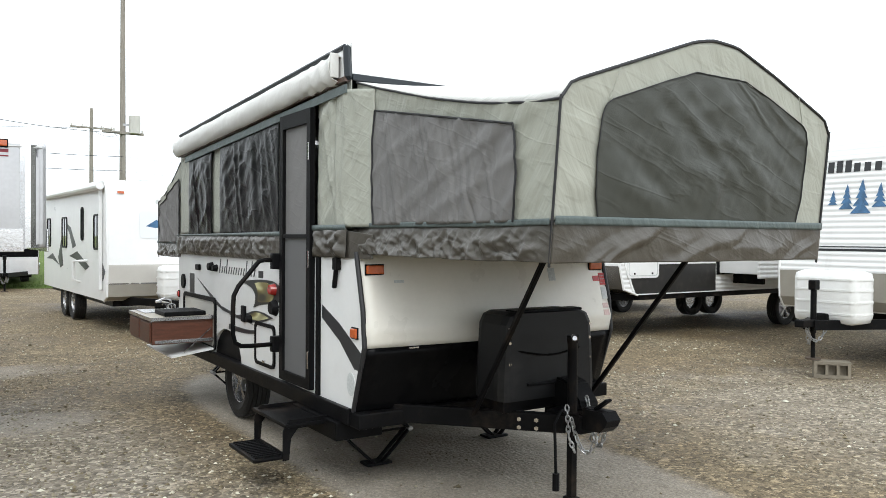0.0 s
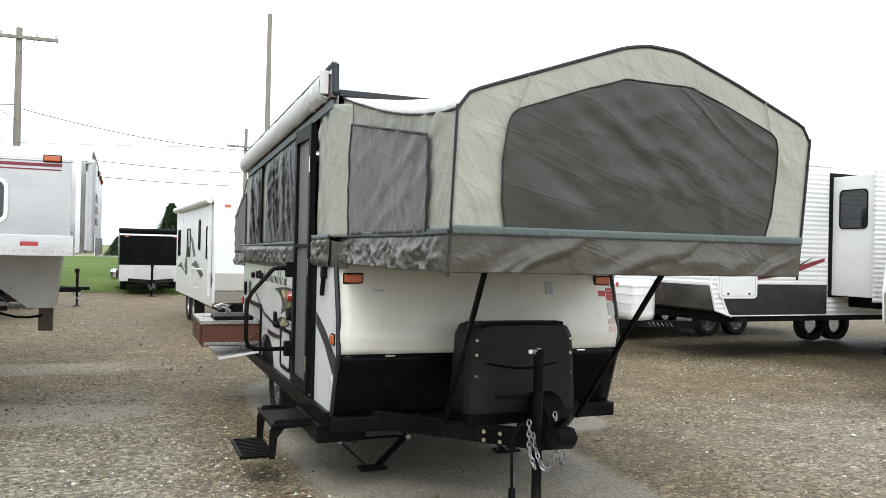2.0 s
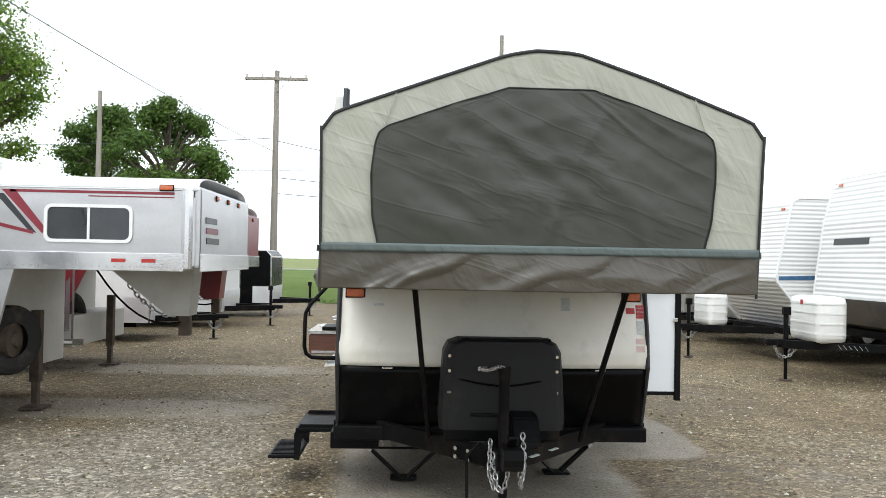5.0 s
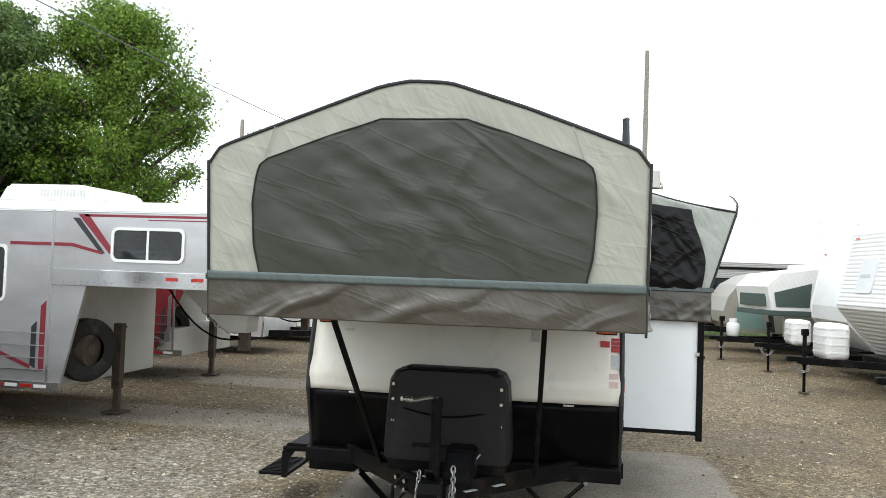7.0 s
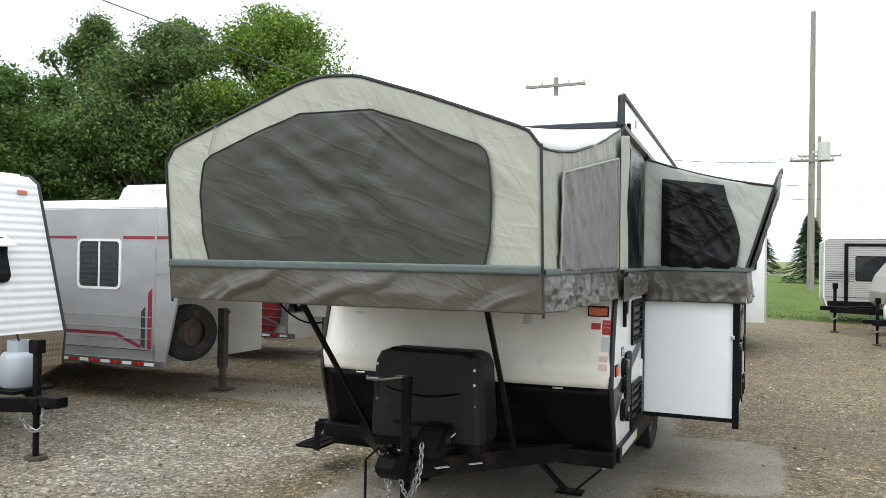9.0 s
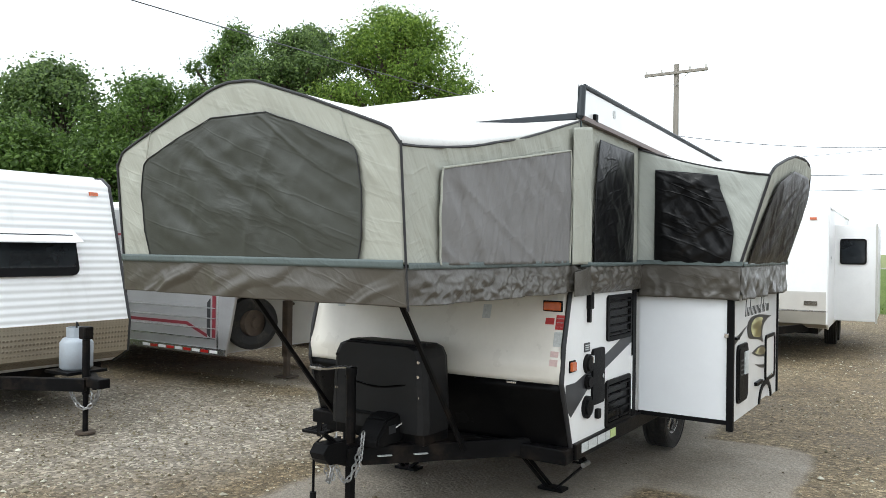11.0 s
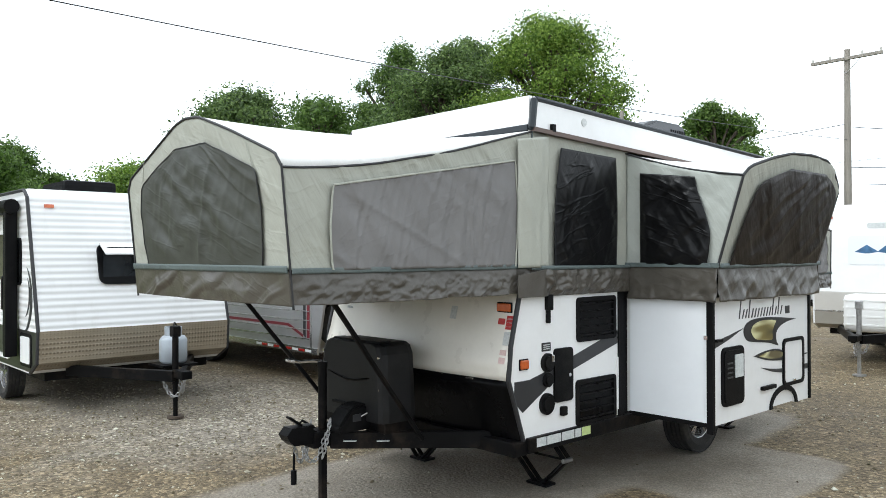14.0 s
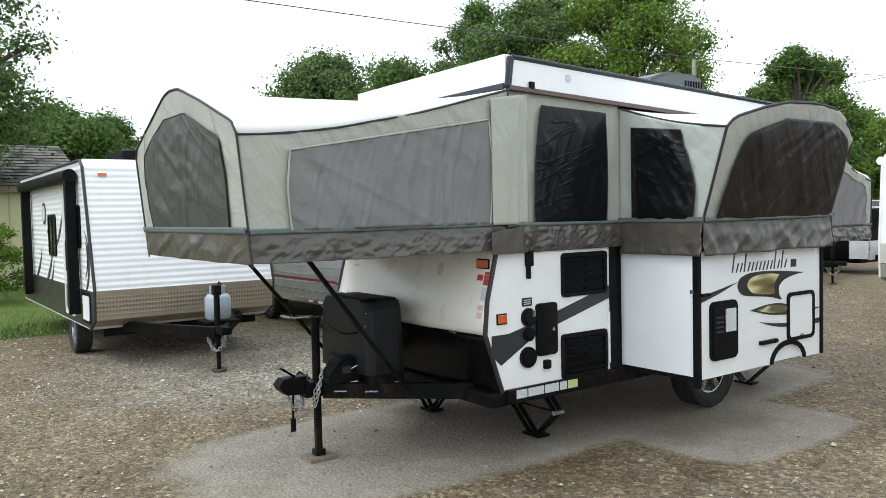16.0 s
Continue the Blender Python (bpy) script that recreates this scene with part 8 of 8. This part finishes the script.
def loose_stones():
    """Pebbles lying on the yard, larger ones among them."""
    rng = np.random.default_rng(11)
    n = 170000
    x = rng.uniform(-9, 9, n)
    y = -5 + 19 * rng.uniform(0, 1, n) ** 1.7
    dens = np.array([0.42 + 0.9 * noise.noise(Vector((a * 0.45, c * 0.45, 7))) for a, c in zip(x, y)])
    heap = np.exp(-(((x + 3.6) / 2.0) ** 2 + ((y + 0.8) / 1.6) ** 2)) + 0.7 * np.exp(-(((x + 2.5) / 0.8) ** 2 + ((y - 1.2) / 2.4) ** 2))
    dry = ((np.abs(x) < 1.1) & (y > -1.7) & (y < 4.9)) | ((x > 1) & (x < 2.1) & (y > 1.35) & (y < 3.15))
    keep = rng.uniform(0, 1, n) < np.clip(dens + heap, 0.1, 1) * np.where(dry, 0.15, 1.0)
    x, y = x[keep], y[keep]
    n = len(x)
    r = np.clip(rng.lognormal(-4.85, 0.45, n), 0.004, 0.034)
    base = np.array([[1, 0, 0], [-1, 0, 0], [0, 1, 0], [0, -1, 0], [0, 0, 1], [0, 0, -0.6]], float)
    tri = np.array([[0, 2, 4], [2, 1, 4], [1, 3, 4], [3, 0, 4], [2, 0, 5], [1, 2, 5], [3, 1, 5], [0, 3, 5]])
    z = np.array([ground_height(a, c) for a, c in zip(x, y)])
    jit = rng.uniform(0.65, 1.3, (n, 6, 3))
    v = base[None] * jit * r[:, None, None]
    v[:, :, 2] *= 0.62
    a = rng.uniform(0, math.tau, n)
    ca, sa = np.cos(a)[:, None], np.sin(a)[:, None]
    vx = v[:, :, 0] * ca - v[:, :, 1] * sa
    vy = v[:, :, 0] * sa + v[:, :, 1] * ca
    P = np.stack([vx + x[:, None], vy + y[:, None], v[:, :, 2] + (z + r * 0.22)[:, None]], 2).reshape(-1, 3)
    F = (tri[None] + 6 * np.arange(n)[:, None, None]).reshape(-1, 3)
    me = bpy.data.meshes.new("pebbles")
    me.from_pydata(P.tolist(), [], F.tolist())
    me.materials.append(STONE)
    tagged(new("pebbles", me), "loose limestone pebbles on the gravel yard", "gravel", kind="stuff")


loose_stones()


def build_house():
    h = thing("house", "low pale yellow house with a dark shingle roof behind the grass", "house", at=(-19, 0, 0))
    wall = part("wall", box(B(), (-8, -16, -0.02), (0, 1.1, 2.72)), material("pale_yellow_wall", (0.52, 0.49, 0.29), 0.7, var=0.06, stretch=(1, 6, 1)), h, "pale yellow board wall")
    for k in range(28):
        part("board_joint", box(B(), (0.0, -15.5 + 0.6 * k, 0), (0.012, -15.46 + 0.6 * k, 2.7)), material_wall_joint, wall)
    part("fascia", box(B(), (0.3, -16.3, 2.62), (0.36, 1.5, 2.78), 0.01), TIMBER, h, "grey-brown fascia board")
    rng = random.Random(4)
    roof = part("roof", prism(B(), [(0.36, 2.76), (-4, 4.25), (-8.4, 2.76)], 'y', -16.3, 1.5), SHINGLE, h, "worn dark shingle roof")
    for r in range(14):
        a, c = r / 14, (r + 1.25) / 14
        y = -16.3
        bm = B()
        while y < 1.45:
            w = rng.uniform(0.22, 0.42)
            x0, z0 = lerp(0.40, -4, a), lerp(2.775, 4.27, a)
            x1, z1 = lerp(0.40, -4, min(1, c)), lerp(2.775, 4.27, min(1, c)) - 0.012
            dz = rng.uniform(0.0, 0.02)
            vs = [bm.verts.new(p) for p in ((x0, y, z0 + 0.02 + dz), (x0, min(1.5, y + w - 0.012), z0 + 0.02 + dz), (x1, min(1.5, y + w - 0.012), z1 + 0.006), (x1, y, z1 + 0.006))]
            bm.faces.new(vs)
            y += w
        part("roof_course", bm, SHINGLE, roof)


material_wall_joint = material("pale_yellow_joint", (0.40, 0.37, 0.22), 0.8)
SHINGLE = island_material("worn_shingle", [(0.0, (0.045, 0.043, 0.042)), (0.6, (0.11, 0.105, 0.10)), (1.0, (0.22, 0.21, 0.20))], 0.9)
build_house()


def utility_pole(label, x, y, z0, top, arm_z, arm_len, arm_turn, r=0.14, box_at=None):
    p = thing("utility_pole", label, "utility pole", "utility poles", at=(x, y, z0))
    part("post", cyl(B(), (0, 0, -0.3), (0, 0, top - z0), r, 12, r * 0.62), POLE_WOOD, p, "weathered wooden post")
    a = radians(arm_turn)
    dx, dy = math.cos(a) * arm_len / 2, math.sin(a) * arm_len / 2
    if arm_len:
        arm = part("crossarm", slab(B(), (-dx, -dy - 0.12, arm_z - z0), (dx, dy - 0.12, arm_z - z0), 0.11, 0.10), POLE_WOOD, p, "wooden crossarm")
        for k in (-0.95, -0.45, 0.45, 0.95):
            part("insulator", cyl(B(), (dx * k, dy * k - 0.12, arm_z - z0 + 0.05), (dx * k, dy * k - 0.12, arm_z - z0 + 0.17), 0.04, 8), GOOSE_WHITE, arm)
        for s in (-1, 1):
            part("brace", slab(B(), (s * dx * 0.45, s * dy * 0.45 - 0.1, arm_z - z0), (0, -0.1, arm_z - z0 - 0.5), 0.03, 0.012), GALV, arm)
    if box_at:
        part("transformer", cyl(B(), (box_at[0], -0.1, box_at[1] - z0), (box_at[0], -0.1, box_at[1] - z0 + 0.75), 0.24, 16), GOOSE_WHITE, p, "pale grey transformer can")
        part("can_bracket", box(B(), (0, -0.12, box_at[1] - z0 + 0.3), (box_at[0], -0.06, box_at[1] - z0 + 0.4)), GALV, p)
    return p


utility_pole("wooden utility pole with a crossarm by the yard edge", -5.72, 24.5, 0.05, 8.75, 8.42, 2.35, -2, 0.15)
utility_pole("tall wooden utility pole with a transformer and short crossarm", 3.55, 31.0, 0.55, 12.25, 6.0, 1.7, 8, 0.15, (0.46, 6.0))
utility_pole("wooden utility pole with a crossarm near the road", 4.55, 45.0, 0.7, 9.05, 7.9, 2.3, 5, 0.15)
utility_pole("plain thin wooden pole between the trailers", -8.84, 15.7, 0.0, 6.0, 5.8, 0, 0, 0.09)


def wire(p0, p1, drop, r=0.012):
    w = link_mesh("power_line", tube(B(), sag(p0, p1, drop, 16), r, 5), DECAL_GREY)
    tagged(w, "thin black overhead power line", "power line", "overhead lines")


wire((-5.72, 24.4, 5.65), (-6.7, -22.0, 5.7), 0.6, 0.009)
wire((-5.72, 24.5, 6.1), (3.55, 30.9, 6.0), 0.3)
wire((-5.72, 24.5, 6.2), (-42, 27, 7.4), 0.9)
wire((-5.72, 24.5, 4.7), (3.55, 30.9, 5.0), 0.15)
wire((-5.72, 24.5, 4.1), (3.55, 30.9, 4.4), 0.12)
wire((3.55, 30.9, 6.0), (4.55, 44.9, 7.9), 0.3)
wire((3.55, 30.9, 5.0), (48, 36, 6.4), 1.0, 0.006)
wire((3.55, 30.9, 4.4), (48, 36, 5.4), 1.0, 0.006)
wire((4.55, 45.0, 7.9), (-60, 52, 10.0), 1.4)


# ---- trees ----
LEAF_DARK = island_material("dark_leaves", [(0.0, (0.038, 0.070, 0.022)), (0.5, (0.10, 0.165, 0.048)), (1.0, (0.20, 0.29, 0.09))], 0.5, 0.35)
LEAF_MID = island_material("mid_green_leaves", [(0.0, (0.045, 0.085, 0.018)), (0.5, (0.085, 0.155, 0.032)), (1.0, (0.15, 0.24, 0.055))], 0.5, 0.4)
LEAF_BRIGHT = island_material("bright_leaves", [(0.0, (0.06, 0.115, 0.018)), (0.5, (0.15, 0.25, 0.038)), (1.0, (0.28, 0.39, 0.08))], 0.5, 0.45)
NEEDLE = island_material("needles", [(0.0, (0.020, 0.040, 0.018)), (1.0, (0.05, 0.085, 0.04))], 0.7)


def tree(label, x, y, z0, h, rad, trunk_h, leaf_mat, leaves, leaf, seed, clumps=26, name="tree", group="yard trees"):
    """Tapered trunk, limbs that fork to leaf clumps, and many small leaves with gaps between the clumps."""
    leaves, leaf, clumps = int(leaves * 5.6), leaf * 0.42, int(clumps * 3.2)
    rng = np.random.default_rng(seed)
    t = thing(name, label, "tree", group, at=(x, y, z0))
    bm = B()
    bend = rng.normal(0, 0.25, 2)
    top = h * 0.72
    trunk = [(bend[0] * (k / 6) ** 2, bend[1] * (k / 6) ** 2, top * k / 6) for k in range(7)]
    for a, c, k in zip(trunk, trunk[1:], range(6)):
        cyl(bm, a, c, max(0.05, 0.028 * h * (1 - k / 7)), 9, max(0.04, 0.028 * h * (1 - (k + 1) / 7)))
    cs = []
    crown = h - trunk_h
    for k in range(clumps):
        a = rng.uniform(0, math.tau)
        q = rng.uniform(0.0, 1.0)
        zc = trunk_h + crown * (0.12 + 0.80 * q)
        prof = math.sin(math.pi * min(0.98, 0.18 + 0.80 * q)) ** 0.75
        rr = rad * prof * rng.uniform(0.30, 1.06)
        c = np.array([rr * math.cos(a), rr * math.sin(a), zc])
        s = rad * rng.uniform(0.10, 0.23)
        cs.append((c, s))
        base = trunk[min(6, max(1, int(6 * (zc - crown * 0.25) / top)))]
        mid = ((base[0] + c[0]) * 0.45, (base[1] + c[1]) * 0.45, base[2] * 0.35 + c[2] * 0.65)
        tube(bm, [base, mid, tuple(c)], 0.006 * h, 5)
    part("trunk", bm, BARK, t, "grey-brown trunk with limbs")
    w = np.array([s ** 2 for _, s in cs])
    idx = rng.choice(len(cs), leaves, p=w / w.sum())
    C = np.array([c for c, _ in cs])[idx]
    S = np.array([s for _, s in cs])[idx]
    d = rng.normal(0, 1, (leaves, 3))
    d /= np.linalg.norm(d, axis=1)[:, None]
    rr = S * rng.uniform(0.25, 1.0, leaves) ** 0.55 * rng.choice([0.9, 1.0, 1.15, 1.45, 1.9], leaves)
    P = C + d * rr[:, None] * np.array([1.15, 1.15, 0.8])
    nrm = d * 0.7 + rng.normal(0, 0.6, (leaves, 3)) + np.array([0, 0, 0.35])
    nrm /= np.linalg.norm(nrm, axis=1)[:, None]
    ref = rng.normal(0, 1, (leaves, 3))
    u = np.cross(nrm, ref)
    u /= np.linalg.norm(u, axis=1)[:, None]
    v = np.cross(nrm, u)
    sz = leaf * rng.uniform(0.6, 1.35, leaves)[:, None]
    q = np.stack([P - u * sz, P + v * sz * 0.5 - nrm * sz * 0.15, P + u * sz, P - v * sz * 0.5 - nrm * sz * 0.15], 1).reshape(-1, 3)
    me = bpy.data.meshes.new("crown")
    me.from_pydata(q.tolist(), [], np.arange(4 * leaves).reshape(-1, 4).tolist())
    me.materials.append(leaf_mat)
    ob = new("crown", me)
    ob.parent = t
    return t


def spruce(label, x, y, z0, h, rad, seed):
    rng = np.random.default_rng(seed)
    t = thing("spruce", label, "tree", "yard trees", at=(x, y, z0))
    bm = B()
    cyl(bm, (0, 0, 0), (0, 0, h), 0.02 * h, 8, 0.01)
    part("trunk", bm, BARK, t)
    vs, fs = [], []
    for k in range(1400):
        q = rng.uniform(0, 1) ** 0.8
        z = h * (0.06 + 0.93 * q)
        r = rad * (1 - q) * rng.uniform(0.25, 1.05) + 0.05
        a = rng.uniform(0, math.tau)
        p = Vector((r * math.cos(a), r * math.sin(a), z - 0.18 * r))
        o = Vector((math.cos(a), math.sin(a), -0.25)) * rad * 0.2
        s = Vector((-math.sin(a), math.cos(a), 0)) * rad * 0.055
        i = len(vs)
        vs += [p - o, p - s, p + o + Vector((0, 0, -0.05 * rad)), p + s]
        fs.append((i, i + 1, i + 2, i + 3))
    me = bpy.data.meshes.new("crown")
    me.from_pydata([tuple(v) for v in vs], [], fs)
    me.materials.append(NEEDLE)
    ob = new("crown", me)
    ob.parent = t


tree("tall dark green tree with a full round crown", -35.0, 17.6, 0, 11.2, 4.3, 2.4, LEAF_DARK, 9000, 0.27, 1, 34)
tree("broad pale green trees far behind", -52.0, 18.0, 0, 8.4, 5.5, 1.5, LEAF_BRIGHT, 5000, 0.36, 2, 26)
tree("mid green tree with a loose crown", -35.0, 23.2, 0, 10.6, 4.2, 2.0, LEAF_MID, 6500, 0.27, 3, 26)
tree("tall airy green tree with open gaps", -28.1, 23.0, 0, 13.6, 2.7, 2.4, LEAF_MID, 7000, 0.20, 4, 30)
tree("tall dark green tree with a loose crown", -22.4, 23.0, 0, 12.9, 3.0, 2.0, LEAF_DARK, 9500, 0.20, 5, 34)
tree("tall bright green tree with a dense crown", -17.3, 22.5, 0, 12.7, 3.4, 2.2, LEAF_BRIGHT, 15000, 0.17, 6, 44)
tree("dark green tree among the row", -21.2, 20.0, 0, 11.5, 3.6, 1.6, LEAF_DARK, 11000, 0.19, 16, 36)
tree("mid green tree among the row", -26.6, 16.8, 0, 9.6, 3.8, 1.4, LEAF_MID, 9000, 0.22, 17, 30)
tree("low mid green tree among the row", -29.0, 12.5, 0, 6.8, 3.4, 0.8, LEAF_MID, 6500, 0.24, 18, 24)
tree("small bright green tree with feathery leaves", -8.5, 20.6, 0, 7.1, 1.75, 2.2, LEAF_MID, 4200, 0.15, 7, 18)
tree("low bright tree behind the pole", -10.0, 30.0, 0.6, 4.8, 1.9, 1.2, LEAF_BRIGHT, 2200, 0.2, 8, 14)
tree("green tree behind the yard", -14.2, 30.5, 0.5, 8.1, 2.2, 2.2, LEAF_MID, 4200, 0.2, 9, 18)
tree("low bright green tree", -12.6, 32.6, 0.6, 5.6, 2.2, 1.0, LEAF_BRIGHT, 3000, 0.22, 10, 16)
tree("large dark tree overhanging the house", -18.0, -3.35, 0, 11.4, 3.5, 1.9, LEAF_DARK, 19000, 0.16, 11, 60)
tree("dark green trees behind the house", -32.3, 2.6, 0, 7.0, 3.6, 0.8, LEAF_MID, 7000, 0.24, 12, 26)
tree("green tree behind the house", -38.8, 6.6, 0, 7.4, 3.4, 1.0, LEAF_MID, 5000, 0.27, 13, 22)
tree("leafy bush at the house wall", -14.2, -1.55, 0, 2.0, 0.95, 0.15, LEAF_BRIGHT, 2600, 0.085, 14, 20, "bush", "bushes")
spruce("dark spruce beyond the road", 1.05, 60.0, 0.8, 4.2, 2.0, 21)
spruce("dark spruce on the verge", 3.9, 40.0, 0.7, 3.6, 1.4, 22)
spruce("small dark spruce beyond the road", -2.75, 60.0, 0.8, 1.5, 1.1, 23)
